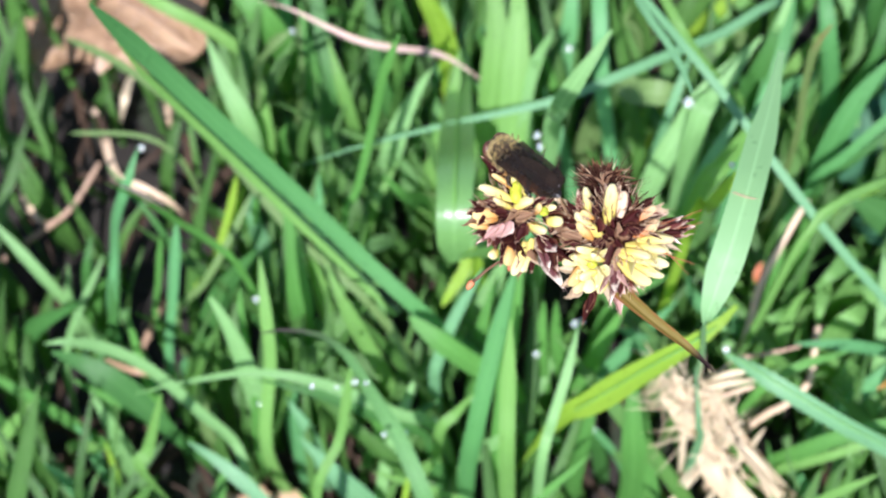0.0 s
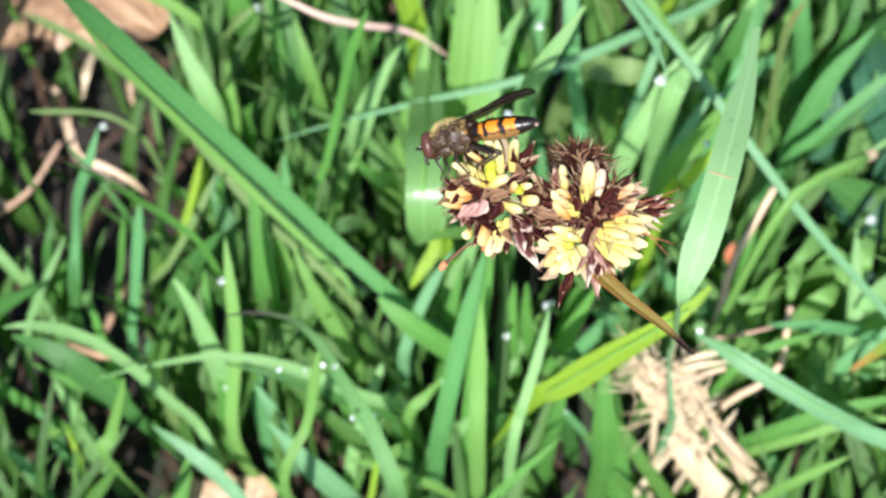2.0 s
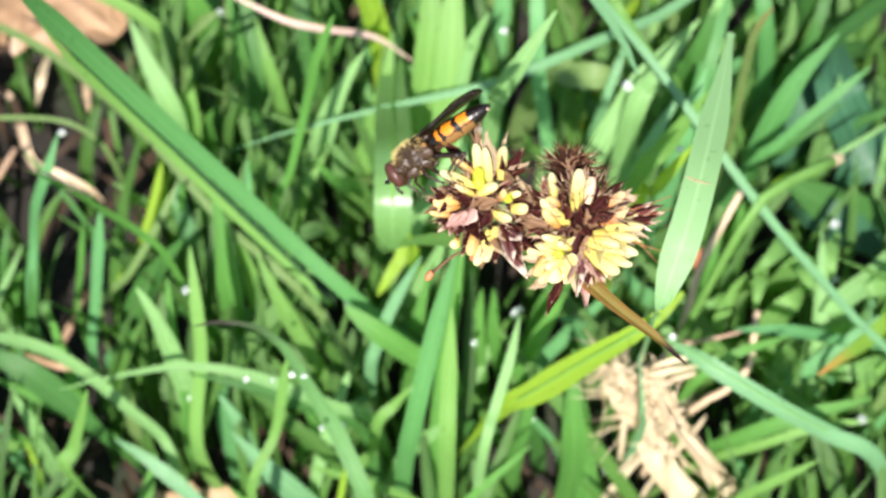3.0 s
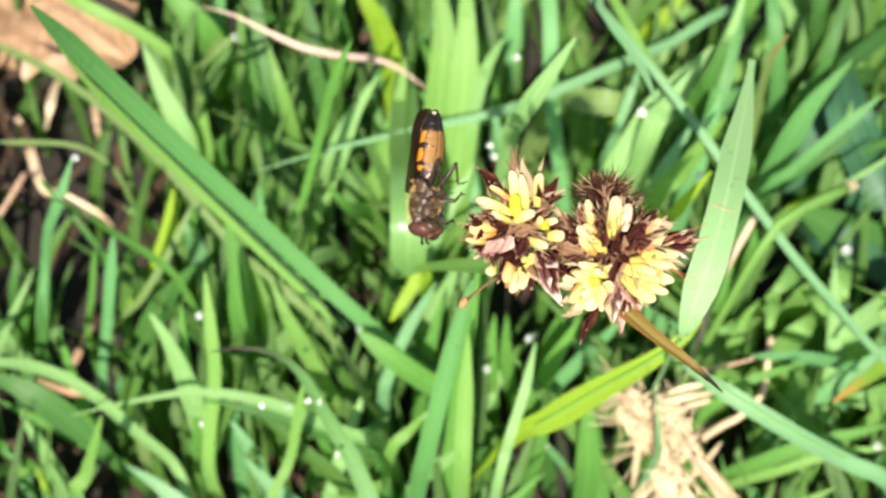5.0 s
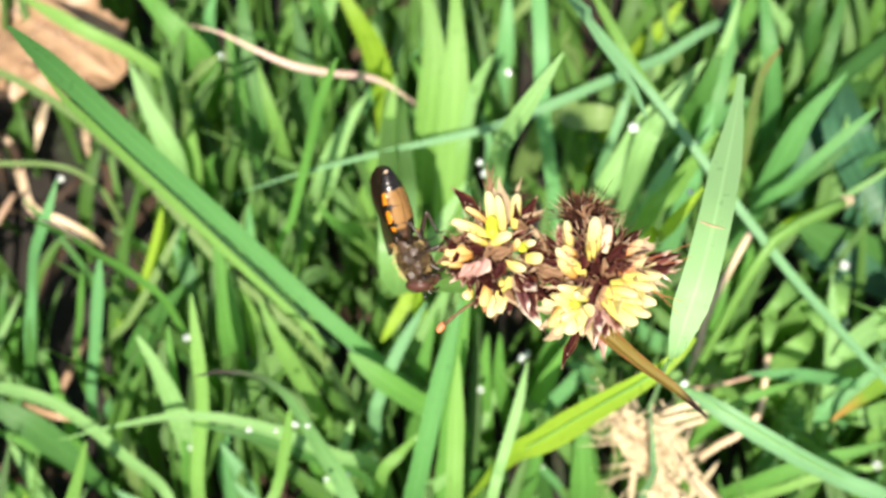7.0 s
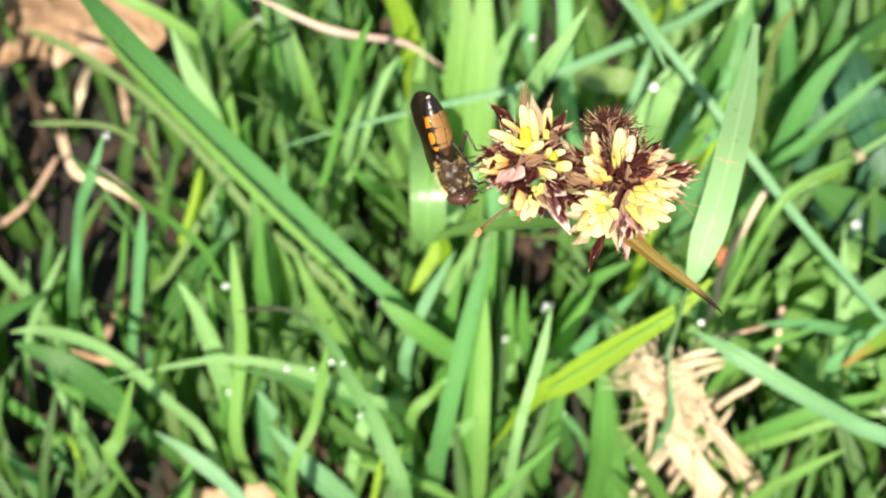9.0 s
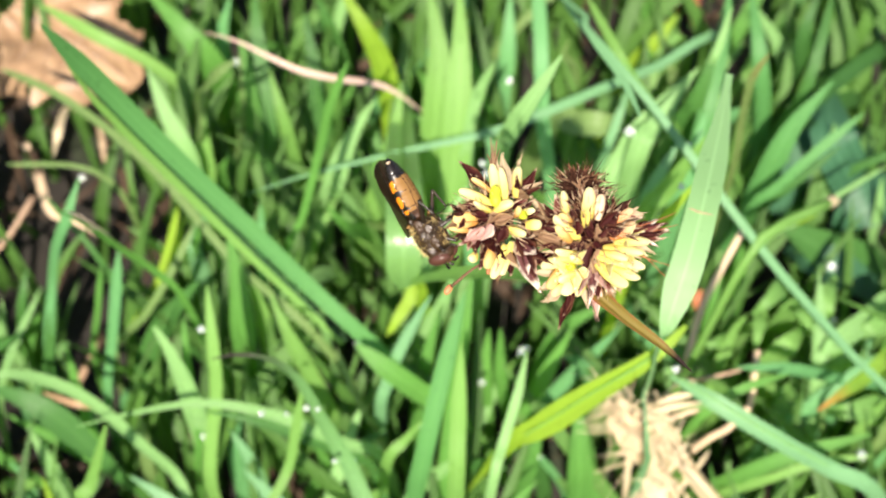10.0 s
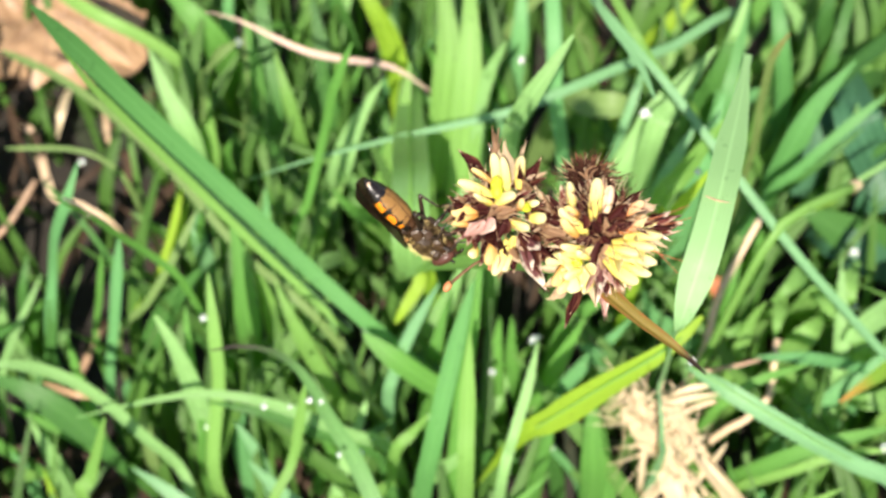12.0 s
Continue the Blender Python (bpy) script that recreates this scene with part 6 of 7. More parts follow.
    floret(h, right, 14, anthers=((-0.83, -2.16, -3.57, -2.70, 1.25, "cream", 0.0), (-0.91, -1.83, -2.66, -1.58, 0.81, "cream", 0.0), (-2.24, -2.70, -3.15, -4.31, 1.08, "amber", 0.0), (-0.58, -2.99, -1.99, -4.73, 1.34, "cream", 0.0), (-1.66, -3.94, -2.74, -4.90, 0.90, "cream", 0.0), (-0.50, -3.57, -1.00, -4.90, 0.99, "cream", 0.0), (-0.75, -2.49, -1.66, -1.99, 0.72, "cream", 0.5), (-1.24, -3.32, -2.41, -3.82, 0.81, "cream", 0.5),),
           tepals=((-2.07, -4.36, -3.49, -5.56, 0.90, "papery", 0.0), (-2.49, -4.15, -3.82, -4.56, 0.81, "papery", 0.0), (-1.16, -4.36, -2.03, -7.80, 0.81, "dark", 0.0), (-1.45, -4.56, -1.83, -6.64, 0.63, "dark", 0.2), (-2.70, -3.32, -4.23, -3.15, 0.72, "papery", 0.0), (-2.90, -2.28, -4.36, -2.70, 0.63, "tan", 0.0),),
           capsules=((-1.60, -2.70, 1.15, 1.05),))
    floret(h, right, 18, tepals=((-1.20, -3.30, -2.95, -2.05, 1.00, "cream", 0.9), (-1.90, -3.30, -2.75, -3.95, 0.95, "cream", 1.0), (-1.35, -3.20, -1.25, -4.55, 1.05, "cream", 0.9), (-0.95, -2.90, -0.45, -3.85, 0.95, "cream", 0.9), (-1.45, -2.20, -0.55, -1.55, 0.80, "cream", 0.9), (-2.45, -4.15, -3.10, -5.60, 0.55, "papery", 0.4), (0.60, -2.90, 2.05, -4.60, 0.80, "cream", 0.3), (1.20, -2.20, 3.70, -3.10, 0.75, "cream", 0.2)))
    floret(h, right, 15, tepals=((0.08, -1.08, -0.66, -3.98, 0.90, "dark", 0.6), (0.41, -1.08, -0.25, -2.49, 0.54, "tan", 1.5), (0.17, -2.28, 1.74, -5.14, 0.99, "tan", 0.6), (-0.25, -3.40, 0.75, -6.80, 1.34, "rose", 0.6), (0.75, -3.15, 1.62, -5.97, 0.90, "pale", 0.6), (0.41, -2.90, 1.16, -4.98, 0.63, "dark", 0.9), (-0.50, -3.73, 0.00, -6.02, 0.63, "papery", 0.2), (0.83, -3.32, 2.16, -5.23, 0.54, "papery", 0.0),))
    floret(h, right, 16, tepals=((-1.74, -0.75, -4.65, 1.74, 0.90, "tan", 0.0), (-1.91, -0.25, -4.44, 0.75, 0.90, "papery", 0.0), (-1.83, -1.04, -4.90, -0.08, 0.99, "tan", 0.0), (-1.99, -1.74, -4.73, -2.16, 0.81, "dark", 0.0), (-2.70, 0.41, -4.65, 2.82, 0.81, "papery", 0.0), (-2.07, -0.50, -4.07, 0.41, 0.54, "dark", 0.2), (-1.91, -1.33, -3.94, -1.16, 0.63, "dark", 0.2), (-2.07, 0.21, -3.65, 2.07, 0.63, "dark", 0.0), (-1.66, -1.24, -3.73, -1.66, 0.54, "papery", 0.2),))
    floret(h, right, 17, tepals=((-0.25, -0.66, -0.75, 0.25, 0.72, "dark", 2.0), (0.08, -0.75, 0.17, 0.41, 0.72, "tan", 1.7), (0.33, -0.58, 0.83, 0.17, 0.72, "dark", 2.0), (0.25, -0.83, 1.00, -0.75, 0.72, "tan", 1.7), (0.00, -0.91, 0.50, -1.49, 0.72, "dark", 2.0), (-0.17, -0.91, -0.66, -1.41, 0.72, "tan", 1.7), (-0.33, -0.83, -1.08, -0.58, 0.81, "dark", 1.8), (0.00, -0.41, -0.25, 0.75, 0.63, "dark", 1.6),))
    dull, warm = ("dark", "dark", "tan", "dark", "rosy", "dark"), ("dark", "tan", "tan", "dark", "rosy", "tan")
    cup(h, right, 61, (-1.9, 0.7), (-0.7, 0.6), dull, count=5, length=2.3)
    cup(h, right, 62, (-0.1, 1.0), (0.0, 0.9), dull, count=5, length=2.0, deep=0.3)
    cup(h, right, 63, (1.3, 0.3), (0.9, 0.4), ("dark", "dark", "dark", "rosy"), length=2.4, spread=34)
    cup(h, right, 64, (2.2, -1.0), (1.1, -0.1), ("cream", "cream", "cream", "papery"), length=2.5, spread=32)
    cup(h, right, 65, (1.3, -2.2), (0.7, -0.9), ("cream", "cream", "papery", "cream"), length=2.6, spread=32)
    cup(h, right, 66, (-1.7, -2.7), (-0.5, -0.6), ("cream", "cream", "papery"), length=1.9, width=1.15, spread=52)
    cup(h, right, 67, (0.2, -2.7), (0.2, -1.6), ("rose", "pale", "dark", "rosy"), length=3.0, spread=22)
    cup(h, right, 68, (-2.0, -0.4), (-1.1, 0.1), warm, length=2.2, deep=0.3)
    cup(h, right, 69, (-3.0, 0.4), (-1.9, 0.3), ("tan", "papery", "tan", "dark"), length=2.2, spread=28)
    cup(h, right, 70, (3.0, -0.3), (2.4, 0.2), ("dark", "pale", "rosy"), length=2.9, width=0.9, spread=18)
    cup(h, right, 71, (0.0, -0.8), (0.0, 0.0), ("tan", "dark"), length=1.3, width=0.75, spread=24, deep=-0.7)
    fringe(h, right, 2.6, 70, 23, TANNED, (-180, 180), (0.7, 1.7), (15, 75))
    fringe(h, right, 3.0, 40, 24, PAPERY, (-180, 180), (0.6, 1.4), (5, 50))
    fringe(h, right, 3.3, 110, 3, PAPERY, (-190, 170), (0.5, 1.6))
    fringe(h, right, 2.9, 40, 13, HUSK, (-10, 60), (0.8, 1.6))
    for a, b in ((5, 12), (-4, 4), (-22, -32), (-28, -24)):
        v, f, u = tube([right + facing(a, 5) * 3.6, right + facing((a + b) / 2, 6) * 5.0, right + facing(b, 8) * 6.6], (0.05, 0.02), 5, 8)
        attach("style", mesh_from("style", v, f, [RUST], u), plant)

    h = attach("flower_head", None, plant, "smaller head with rosy and dark tepals")
    core(h, left, (1.8, 1.8, 0.9))
    floret(h, left, 31, anthers=((0.37, 0.83, 0.04, 3.82, 1.21, "cream", 0.0), (1.08, 1.00, 0.71, 3.57, 0.81, "cream", 0.0), (0.08, 1.83, -1.41, 2.86, 0.67, "amber", 0.0), (0.08, 1.00, -2.28, 1.95, 0.90, "cream", 0.0), (0.21, 0.33, -1.24, 1.08, 0.76, "cream", 0.0), (0.17, 0.41, 1.49, 1.08, 0.90, "cream", 0.0),),
           tepals=((-0.21, 2.12, -2.49, 4.40, 1.08, "dark", 0.0), (1.33, 2.12, 0.83, 5.06, 0.90, "papery", 0.0), (0.62, 2.32, 0.46, 4.61, 0.54, "papery", 0.0), (1.49, 0.66, 3.40, 2.99, 1.08, "dark", 0.0), (-0.41, 2.32, -1.58, 3.36, 0.63, "dark", 0.0), (1.66, 1.49, 2.45, 5.06, 0.54, "papery", 0.0), (1.58, 1.70, 2.12, 4.65, 0.54, "papery", 0.0),),
           capsules=((0.29, 1.49, 1.24, 1.91),))
    floret(h, left, 32, anthers=((1.87, 1.49, 2.07, 3.73, 1.08, "cream", 0.0), (2.07, 0.17, 3.19, 0.54, 0.67, "cream", 0.0), (1.74, 0.04, 2.07, 0.75, 0.63, "amber", 0.0), (1.16, -0.75, 2.49, -1.24, 1.08, "cream", 0.0), (2.57, -0.54, 3.73, -0.50, 0.94, "cream", 0.0),),
           tepals=((1.66, 0.46, 3.19, 1.33, 0.90, "dark", 0.0), (2.07, 1.08, 2.82, 2.41, 0.72, "rosy", 0.0), (1.45, 0.04, 3.73, 0.66, 0.81, "dark", 0.0),),
           capsules=((2.36, 0.17, 1.00, 0.83),))
    floret(h, left, 33, anthers=((-0.83, 0.17, -2.78, -0.12, 1.08, "amber", 0.0), (-1.33, -1.00, -3.07, -0.83, 0.63, "amber", 0.0), (-1.04, -0.37, -2.49, -0.58, 0.63, "amber", 0.0),),
           tepals=((0.08, 0.33, -2.66, 0.83, 1.34, "dark", 0.5), (-0.21, -0.41, -2.99, -1.58, 0.81, "dark", 0.5), (-0.41, 0.04, -1.66, 0.25, 0.63, "dark", 1.0), (-0.21, -0.25, -3.24, 0.25, 0.63, "dark", 0.0), (-0.41, 0.66, -2.16, 1.49, 0.63, "papery", -0.3), (0.75, 0.17, -0.41, -0.58, 0.90, "tan", 0.9), (0.21, -0.25, 1.66, 0.04, 0.99, "tan", 0.9), (0.83, -0.58, -0.21, 0.17, 0.72, "dark", 0.6),))
    floret(h, left, 34, anthers=((0.25, -1.91, -0.29, -3.73, 1.08, "amber", 0.0), (-1.08, -2.66, -1.62, -3.15, 0.90, "cream", 0.0), (1.08, -2.03, 0.17, -4.40, 0.94, "cream", 0.0), (1.54, -1.83, 0.87, -4.15, 0.76, "cream", 0.0),),
           tepals=((-0.60, -0.70, -2.00, -1.85, 1.10, "rose", 0.9), (-0.10, -0.50, -0.85, -1.75, 0.95, "rose", 1.1), (-0.25, -0.58, -2.66, -2.24, 0.72, "rosy", 0.3), (0.83, -0.58, 0.33, -2.16, 1.17, "dark", 1.1), (-0.17, -1.49, -0.91, -3.98, 1.08, "dark", 0.2), (0.41, -1.83, 1.00, -3.90, 0.72, "dark", 0.5), (1.74, -1.74, 1.08, -4.40, 0.99, "papery", 0.0), (-0.62, -1.62, -1.24, -2.45, 0.63, "dark", 0.6), (0.33, -1.83, 0.08, -4.31, 0.72, "rosy", -0.2),))
    floret(h, left, 35, tepals=((1.99, -1.49, 3.65, -3.07, 1.34, "dark", 0.4), (1.99, -2.03, 4.02, -5.73, 1.25, "pale", 0.2), (2.16, -2.16, 3.73, -4.81, 0.72, "dark", 0.5), (1.58, -1.83, 2.70, -3.07, 0.63, "papery", -0.2), (3.11, -1.83, 5.60, -2.07, 0.99, "tan", -0.6), (2.70, -1.00, 4.15, -1.83, 0.72, "dark", -0.2),))
    cup(h, left, 81, (0.3, 1.3), (0.0, 0.4), dull, length=2.1, spread=58, deep=0.4)
    cup(h, left, 82, (1.9, 1.4), (0.8, 1.1), ("dark", "tan", "dark", "papery"), length=2.7, spread=26)
    cup(h, left, 83, (2.4, -0.3), (1.3, -0.1), warm, length=1.7, spread=40)
    cup(h, left, 84, (-1.3, 0.1), (-1.5, 0.1), ("dark", "tan", "dark", "dark", "tan"), length=2.5, spread=24)
    cup(h, left, 85, (-0.9, -1.0), (-0.9, -0.8), ("rose", "rosy", "dark"), length=2.0, width=1.15, spread=24)
    cup(h, left, 86, (0.1, -1.4), (-0.1, -1.1), ("dark", "dark", "rosy", "dark"), length=2.4, width=1.15, spread=24)
    cup(h, left, 87, (1.1, -2.2), (0.1, -1.5), ("papery", "tan", "dark"), length=2.4, spread=24)
    cup(h, left, 88, (2.4, -1.9), (1.0, -1.5), ("dark", "pale", "rosy", "dark"), length=2.9, spread=20)
    fringe(h, left, 2.1, 60, 25, TANNED, (-180, 180), (0.6, 1.6), (15, 75))
    fringe(h, left, 2.5, 40, 26, PAPERY, (-180, 180), (0.6, 1.3), (5, 50))
    fringe(h, left, 2.7, 100, 5, PAPERY, (0, 360), (0.4, 1.5))

    h = attach("flower_head", None, plant, "withered dark brown bristly head")
    core(h, dark, (1.2, 1.2, 0.9))
    for k in range(16):
        ang, rise = 10 + 160 * ((k * 0.618) % 1), 10 + 60 * ((k * 0.37) % 1)
        d = facing(ang, rise)
        ob = attach("tepal", TEPALS["husk", k % 3], h)
        ob.matrix_basis = aimed(d, dark + d * 0.7, k) @ Matrix.Diagonal((0.5, 0.5, 2.0, 1))
    fringe(h, dark, 1.4, 220, 7, HUSK, (-10, 190), (0.8, 2.0))
    for a, b in ((100, 40), (70, 20), (130, 150)):
        v, f, u = tube([dark + facing(a - 170, 40) * 0.9, dark + facing(a, 50) * 1.6, dark + facing(b, 25) * 2.6], (0.16, 0.05), 6, 10)
        attach("style", mesh_from("style", v, f, [TANNED], u), h)
    fringe(h, dark, 1.9, 36, 8, PAPERY, (0, 180), (0.5, 1.1))

    v, f, u = ribbon([(12.66, 33.25, 136.46), (15.13, 31.01, 135.97), (17.77, 28.90, 135.55), (19.96, 26.69, 135.63)], 1.25, "bract", 0.9, 0.7, 26, 7, 4)
    attach("bract", mesh_from("bract", v, f, [BRACT], u), plant, "folded brown bract with a dark tip")
    v, f, u = ribbon([(11.5, 40.8, 121.0), (9.1, 47.4, 108.0), (5.9, 53.7, 95.0), (1.6, 60.1, 80.4), (-2.0, 65.9, 65.9), (-6.2, 71.3, 49.4)], 1.6, "lens", 0.2, 0.2, 26, 5, 5)
    attach("bract", mesh_from("bract", v, f, [FRESH], u), plant, "narrow green bract drooping under the heads")
    v, f, u = tube([(4.51, 34.48, 138.66), (3.25, 34.20, 137.40), (1.85, 33.80, 135.40)], (0.09, 0.13), 6, 10)
    old = attach("style", mesh_from("style", v, f, [TANNED], u), plant, "withered style with an orange tip")
    end = Vector((1.60, 33.70, 135.00))
    v, f, u = ball((0.48, 0.28, 0.3), 8, 10)
    m = aimed(facing(235, 0), end) @ Matrix.Rotation(math.pi / 2, 4, "Y")
    attach("tip", mesh_from("tip", [m @ p for p in v], f, [ORANGE_TIP], u), old)
    v, f, u = tube([left + facing(268, 0) * 1.5, left + facing(266, 0) * 3.0, left + facing(268, 0) * 4.3], (0.10, 0.16), 6, 8)
    attach("style", mesh_from("style", v, f, [RUST], u), plant)
    for a, n in ((83, 5.3), (86, 6.0), (88.5, 5.6), (90.5, 6.1), (94, 4.9)):
        v, f, u = tube([left + facing(88, 5) * 1.6, left + facing(90, 5) * 3.2, left + facing(0.5 * a + 44, 7) * 4.3, left + facing(a, 8) * n], (0.17, 0.04), 5, 14)
        attach("style", mesh_from("style", v, f, [TANNED], u), plant)


build_woodrush()


# ---- hoverfly: forward along x, its back along z, in mm about the middle of the body ----
def build_hoverfly():
    fly = tagged(new("hoverfly"), "small hoverfly with orange-spotted black abdomen and dark wings", "insect")
    # abdomen: flattened and tapering, with orange side spots, a tan belly and a black end
    rings, sides, verts, faces, index = 90, 96, [], [], []
    for k in range(rings + 1):
        s = k / rings
        x = 0.35 - 4.75 * s
        r = 0.94 * min(1.0, 0.70 + 1.4 * s) * max(0.02, 1 - max(0.0, (s - 0.42) / 0.58) ** 1.8) ** 0.62
        for notch in (0.21, 0.40, 0.59, 0.77):
            r *= 1 - 0.05 * math.exp(-(((s - notch) / 0.012) ** 2))
        for j in range(sides):
            a = 6.28318 * j / sides
            verts.append(Vector((x, r * math.cos(a), r * 0.80 * math.sin(a) + 0.02 - 0.22 * s)) * MM)
    for k in range(rings):
        s = (k + 0.5) / rings
        for j in range(sides):
            a = (j + 0.5) / sides * 360
            b = abs(((a - 90 + 180) % 360) - 180)  # 180 below, 0 on the back
            wave = 0.012 * math.sin(0.11 * b)
            spot = (0.25 < s + wave < 0.425) or (0.515 < s + wave < 0.672) or (0.12 < s < 0.19)
            if s > 0.685 + wave:
                mat = 0
            elif b > (106 if spot else 122) + 4 * math.sin(41 * s):
                seam = any(abs(s - n + 0.0004 * (b - 150)) < 0.008 for n in (0.21, 0.47))
                mat = 3 if s < 0.15 or b < 112 + 4 * math.sin(23 * s) or (seam and b < 156) or abs(b - 166 + 5 * math.sin(9 * s)) < 2.2 else 2
            elif spot and 42 < b < 107:
                mat = 1
            else:
                mat = 0
            index.append(mat)
            p, q = k * sides + j, k * sides + (j + 1) % sides
            faces.append((p, p + sides, q + sides, q))
    faces.append(tuple(range(sides)))
    faces.append(tuple(reversed(range(rings * sides, rings * sides + sides))))
    index += [0, 0]
    attach("abdomen", mesh_from("abdomen", verts, faces, [CHITIN, ORANGE, TAN, RUSSET], None, index), fly, "black abdomen with paired orange spots")
    # small pale ball that paints a glint near the end of the abdomen
    v, f, u = ball((0.10, 0.20, 0.11), 8, 10)
    at = Matrix.Translation(Vector((-4.12, 0.22, -0.36)) * MM)
    attach("tail_tip", mesh_from("tail_tip", [at @ p for p in v], f, [PINKISH], u), fly, "pale ball standing in for a glint on the abdomen")
    v, f, u = ball((1.60, 1.12, 1.10), 20, 24)
    v = [p * (1 + 0.05 * noise.noise(p * 1900)) for p in v]
    at = Matrix.Translation(Vector((2.0, 0, 0.08)) * MM)
    thorax = attach("thorax", mesh_from("thorax", [at @ p for p in v], f, [BRONZE], u), fly, "bronze hairy thorax")
    v, f, u = ball((0.55, 0.62, 0.34), 10, 14)
    at = Matrix.Translation(Vector((0.55, 0, 0.62)) * MM)
    attach("scutellum", mesh_from("scutellum", [at @ p for p in v], f, [BRONZE], u), thorax)
    rnd = random.Random(2)
    pieces = []
    for k in range(900):
        a, b = rnd.uniform(-1.5, 4.64), rnd.uniform(-1.0, 1.0)
        n = Vector((b * 0.9, math.cos(a) * 0.8, math.sin(a)))
        if n.length < 0.3:
            continue
        p = Vector((2.0 + 1.55 * n.normalized().x, 1.06 * n.normalized().y, 0.08 + 1.03 * n.normalized().z))
        pieces.append(spike(p, n.normalized() + Vector((rnd.uniform(-0.4, 0.1), rnd.uniform(-0.3, 0.3), 0)), rnd.uniform(0.16, 0.40) * (1.3 if n.z > 0.2 else 0.8), 0.016))
    v, f, u = joined(pieces)
    attach("hairs", mesh_from("hairs", v, f, [GOLD_HAIR], u), thorax, "short golden hairs")
    v, f, u = ball((0.60, 1.12, 1.02), 14, 18)
    at = Matrix.Translation(Vector((3.46, 0, -0.18)) * MM)
    head = attach("head", mesh_from("head", [at @ p for p in v], f, [BRONZE], u), fly)
    for side in (-1, 1):
        v, f, u = ball((0.50, 0.72, 0.96), 16, 20)
        at = Matrix.Translation(Vector((3.66, 0.50 * side, -0.16)) * MM) @ Matrix.Rotation(0.35 * side, 4, "Z")
        attach("eye", mesh_from("eye", [at @ p for p in v], f, [EYE], u), head, "large red-brown compound eye")
        v, f, u = tube([(4.2, 0.16 * side, -0.05), (4.45, 0.2 * side, -0.12), (4.65, 0.3 * side, -0.3)], (0.07, 0.11), 6, 6)
        attach("antenna", mesh_from("antenna", v, f, [CHITIN], u), head)
    v, f, u = ball((0.38, 0.40, 0.55), 10, 12)
    at = Matrix.Translation(Vector((3.92, 0, -0.45)) * MM)
    attach("face", mesh_from("face", [at @ p for p in v], f, [RUSSET], u), head, "shiny reddish brown face")
    for side in (-1, 1):
        for x, z, r in ((2.95, -0.30, 0.40), (2.45, -0.85, 0.36), (1.75, -0.50, 0.46), (1.35, -0.95, 0.34), (0.85, -0.40, 0.38)):
            v, f, u = ball((r * 1.3, r * 0.28, r), 8, 12)
            at = Matrix.Translation(Vector((x, (0.93 - 0.35 * abs(z + 0.3)) * side, z)) * MM) @ Matrix.Rotation(-0.5 * side, 4, "X")
            attach("side_plate", mesh_from("side_plate", [at @ p for p in v], f, [BRONZE], u), thorax)
    v, f, u = tube([(4.1, 0, -0.6), (4.25, 0, -1.0), (4.1, 0, -1.45)], (0.13, 0.1), 7, 7)
    attach("proboscis", mesh_from("proboscis", v, f, [LEG], u), head)
    # wings folded flat one over the other along the back
    for side in (-1, 1):
        pts = [(1.35, 0.66 * side, 0.92), (-0.6, 0.40 * side, 0.74 + 0.03 * side), (-2.6, 0.24 * side, 0.66 + 0.03 * side), (-4.45, 0.08 * side, 0.34 + 0.03 * side)]
        v, f, u = ribbon(pts, 1.85, "blunt", 0.12, 0.0, 18, 7, 3, Vector((0.1, 0.28 * side, 1)))
        wing = attach("wing", mesh_from("wing", v, f, [WING], u), fly, "smoky dark brown wing")
        for off in (-0.75, -0.35, 0.1, 0.55):
            p = [(x * 0.97, y + off * (0.25 + 0.75 * min(1, (1.4 - x) / 3)) * 0.72, z + 0.06 + 0.05 * abs(off)) for x, y, z in pts]
            v, f, u = tube(p, (0.035, 0.018), 5, 14)
            attach("vein", mesh_from("vein", v, f, [CHITIN], u), wing)
        v, f, u = tube([(0.9, 0.75 * side, 0.3), (0.6, 1.15 * side, 0.15), (0.45, 1.3 * side, 0.1)], lambda s: 0.05 + 0.14 * max(0, s - 0.6) / 0.4, 6, 8)
        attach("haltere", mesh_from("haltere", v, f, [TAN], u), fly)
    # legs: hip, knee, ankle, toe
    legs = (
        ((2.5, 0.5, -0.75), (3.2, 0.95, -1.5), (2.9, 0.7, -2.5), (3.3, 0.5, -3.1)),
        ((1.7, 0.6, -0.9), (1.6, 1.35, -1.9), (1.1, 0.9, -3.0), (1.2, 0.6, -3.8)),
        ((0.7, 0.55, -0.85), (-0.9, 1.0, -2.0), (0.5, 0.8, -2.6), (0.35, 0.55, -3.9)),
    )
    for side in (-1, 1):
        for hip, knee, ankle, toe in legs:
            p = [Vector((a, 0.85 * b * side, 0.86 * c)) for a, b, c in (hip, knee, ankle, toe)]
            leg = attach("leg", mesh_from("leg", *[x for x in tube([p[0], p[0].lerp(p[1], 0.5), p[1]], (0.19, 0.12), 7, 8)][:2], [LEG]), fly)
            v, f, u = tube([p[1], p[1].lerp(p[2], 0.5), p[2]], (0.10, 0.075), 7, 8)
            attach("shin", mesh_from("shin", v, f, [LEG], u), leg)
            v, f, u = tube([p[2], p[2].lerp(p[3], 0.5) + Vector((0.06, 0, 0)), p[3]], (0.065, 0.035), 6, 9)
            attach("foot", mesh_from("foot", v, f, [LEG], u), leg)
    fly.scale = (1.05, 1.05, 1.05)
    return fly


fly = build_hoverfly()


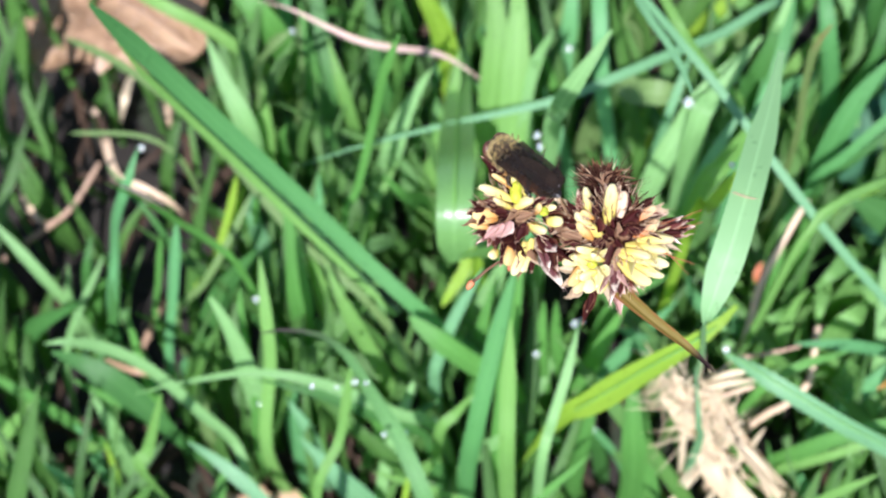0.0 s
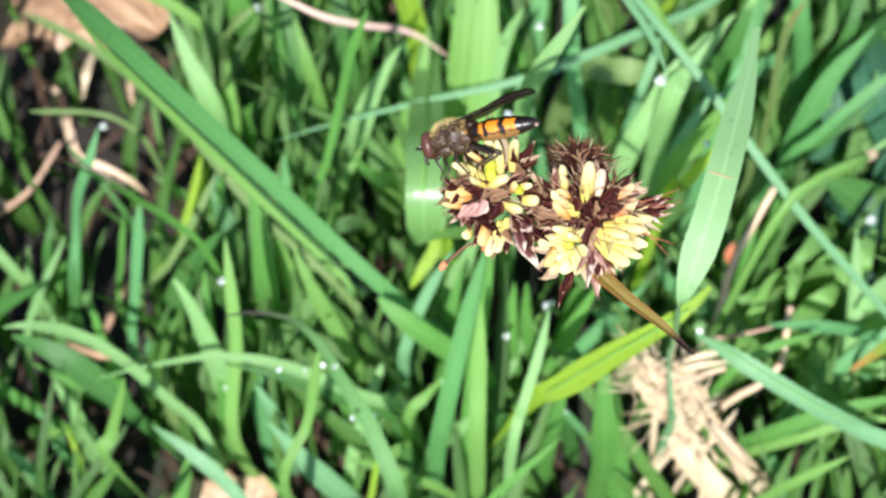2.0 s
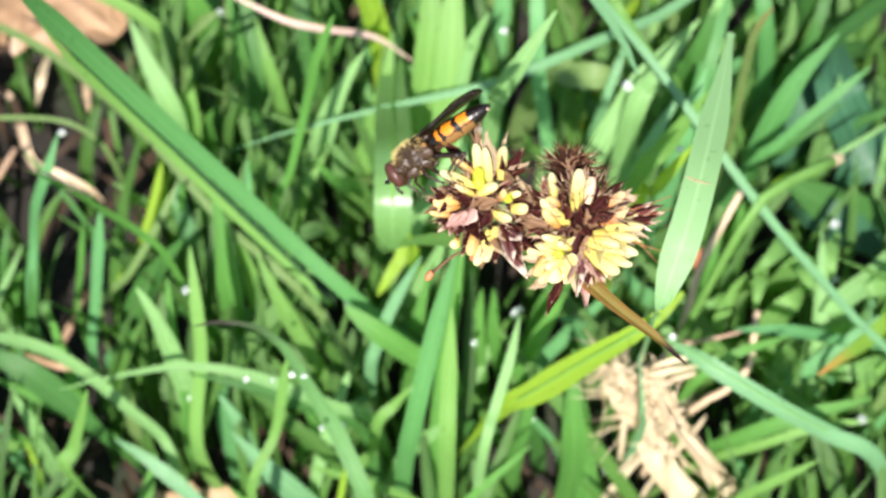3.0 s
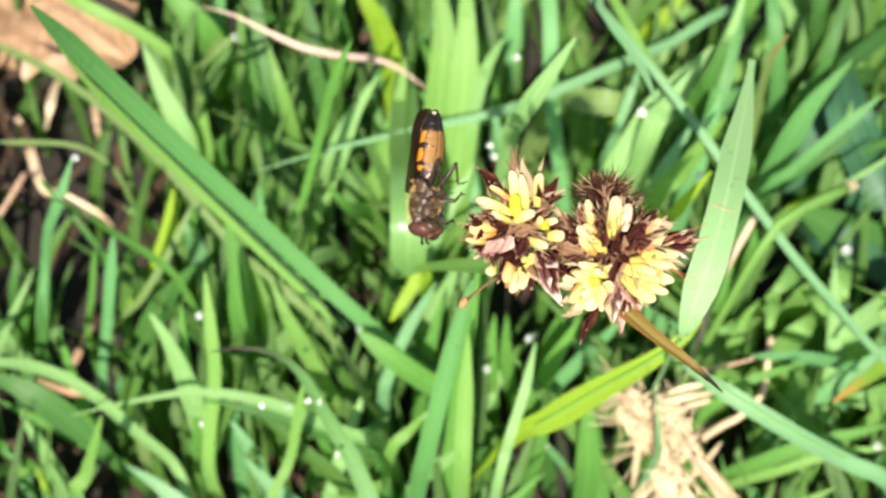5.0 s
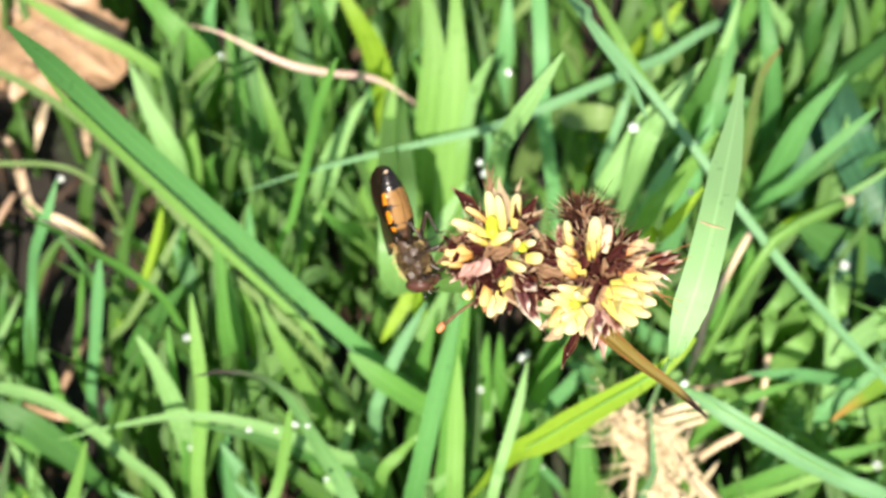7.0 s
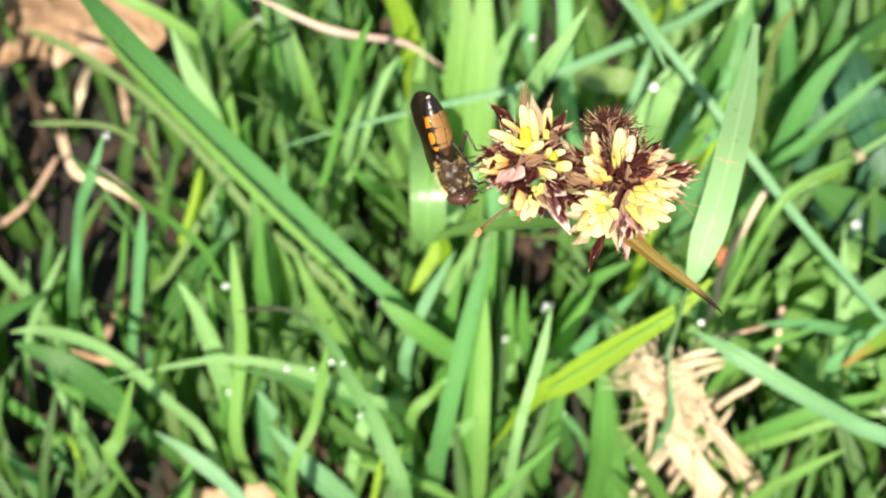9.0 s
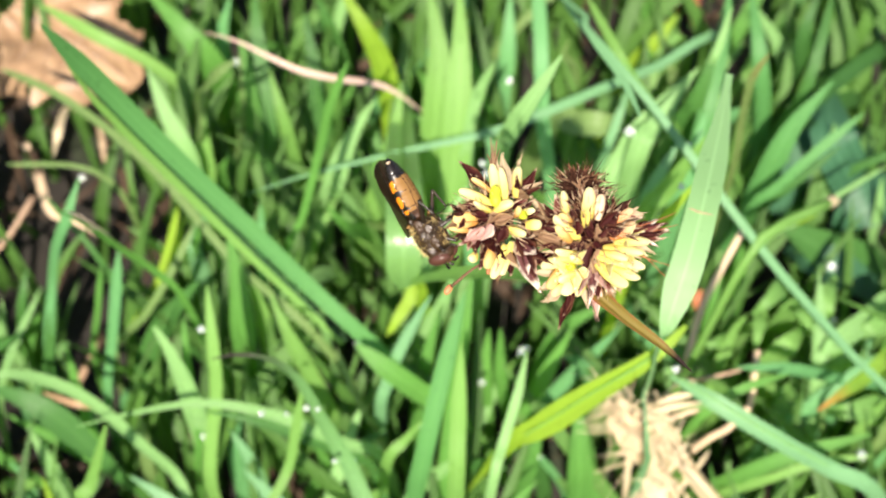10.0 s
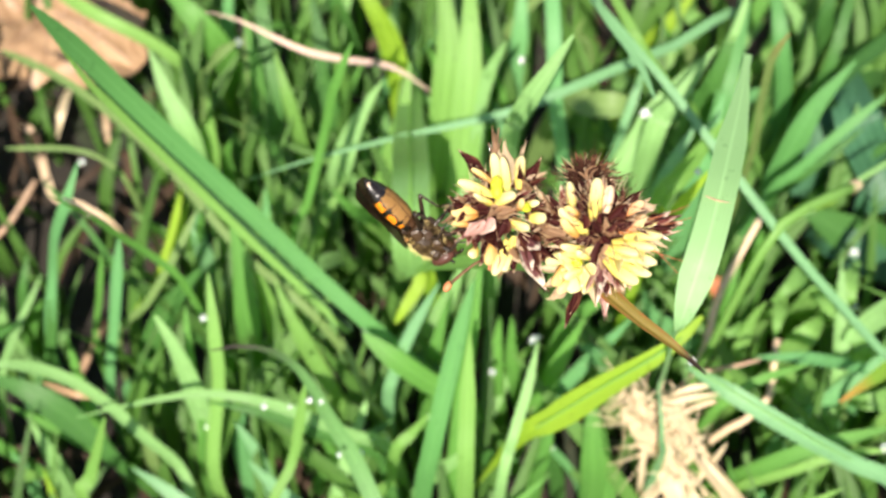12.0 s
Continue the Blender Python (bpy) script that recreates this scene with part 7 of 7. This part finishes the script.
def motions():
    """The hoverfly turns about the smaller flower head while it feeds, and lifts its folded wings off its back for a while."""
    root = Vector((1.3, 0, 0.9)) * MM
    for wing in (o for o in fly.children if o.name.startswith("wing")):
        lifts = ((0.0, 1), (1.0, 4), (1.5, 4), (2.0, 15), (2.5, 1), (3.0, 6), (3.2, 13), (4.8, 4), (5.5, 2), (7.0, 2), (7.5, 5), (10.0, 4), (12.0, 2))
        turns = [(t, pose(0, 0, 0, 0, a, 0)) for t, a in lifts]
        walk(wing, [(t, Matrix.Translation(root) @ m @ Matrix.Translation(-root)) for t, m in turns])
    walk(fly, [
        (0.0, pose(0.00565, 0.03903, 0.14461, -6.96, 27.60, 127.94)),
        (0.5, pose(0.00541, 0.03877, 0.14456, 2.57, 13.48, 151.42)),
        (1.0, pose(0.00571, 0.03979, 0.14432, 49.48, 22.23, 172.12)),
        (1.5, pose(0.00513, 0.04024, 0.14447, 50.99, 26.58, 170.02)),
        (2.0, pose(0.00428, 0.04033, 0.14397, 62.74, 22.80, -177.72)),
        (2.5, pose(0.00279, 0.03998, 0.14384, 62.92, 36.07, -163.80)),
        (3.0, pose(0.00215, 0.04047, 0.14346, 72.10, 31.41, -153.44)),
        (3.2, pose(0.00190, 0.04034, 0.14337, 75.48, 44.09, -145.34)),
        (4.8, pose(-0.00071, 0.04026, 0.14281, 132.19, 23.76, -98.78)),
        (5.0, pose(-0.00105, 0.04025, 0.14272, 136.40, 23.92, -94.72)),
        (5.5, pose(-0.00100, 0.03956, 0.14240, 137.59, 28.12, -91.58)),
        (6.0, pose(-0.00080, 0.03862, 0.14196, 148.73, 38.90, -69.54)),
        (6.5, pose(-0.00107, 0.03842, 0.14195, 150.26, 35.82, -64.17)),
        (7.0, pose(-0.00089, 0.03814, 0.14182, 148.46, 37.66, -67.82)),
        (7.5, pose(-0.00081, 0.03797, 0.14179, 146.78, 28.73, -72.24)),
        (7.7, pose(-0.00082, 0.03774, 0.14173, 146.66, 33.59, -71.35)),
        (9.3, pose(-0.00098, 0.03735, 0.14153, 147.89, 44.04, -63.33)),
        (9.5, pose(-0.00093, 0.03726, 0.14144, 149.40, 39.16, -61.76)),
        (10.0, pose(-0.00084, 0.03718, 0.14138, 152.94, 31.79, -53.48)),
        (10.5, pose(-0.00103, 0.03701, 0.14132, 156.07, 38.23, -41.73)),
        (11.0, pose(-0.00121, 0.03724, 0.14151, 153.56, 37.84, -44.32)),
        (11.5, pose(-0.00111, 0.03681, 0.14133, 153.84, 37.49, -40.47)),
        (12.0, pose(-0.00122, 0.03613, 0.14101, 158.85, 44.21, -25.78)),
    ])


motions()
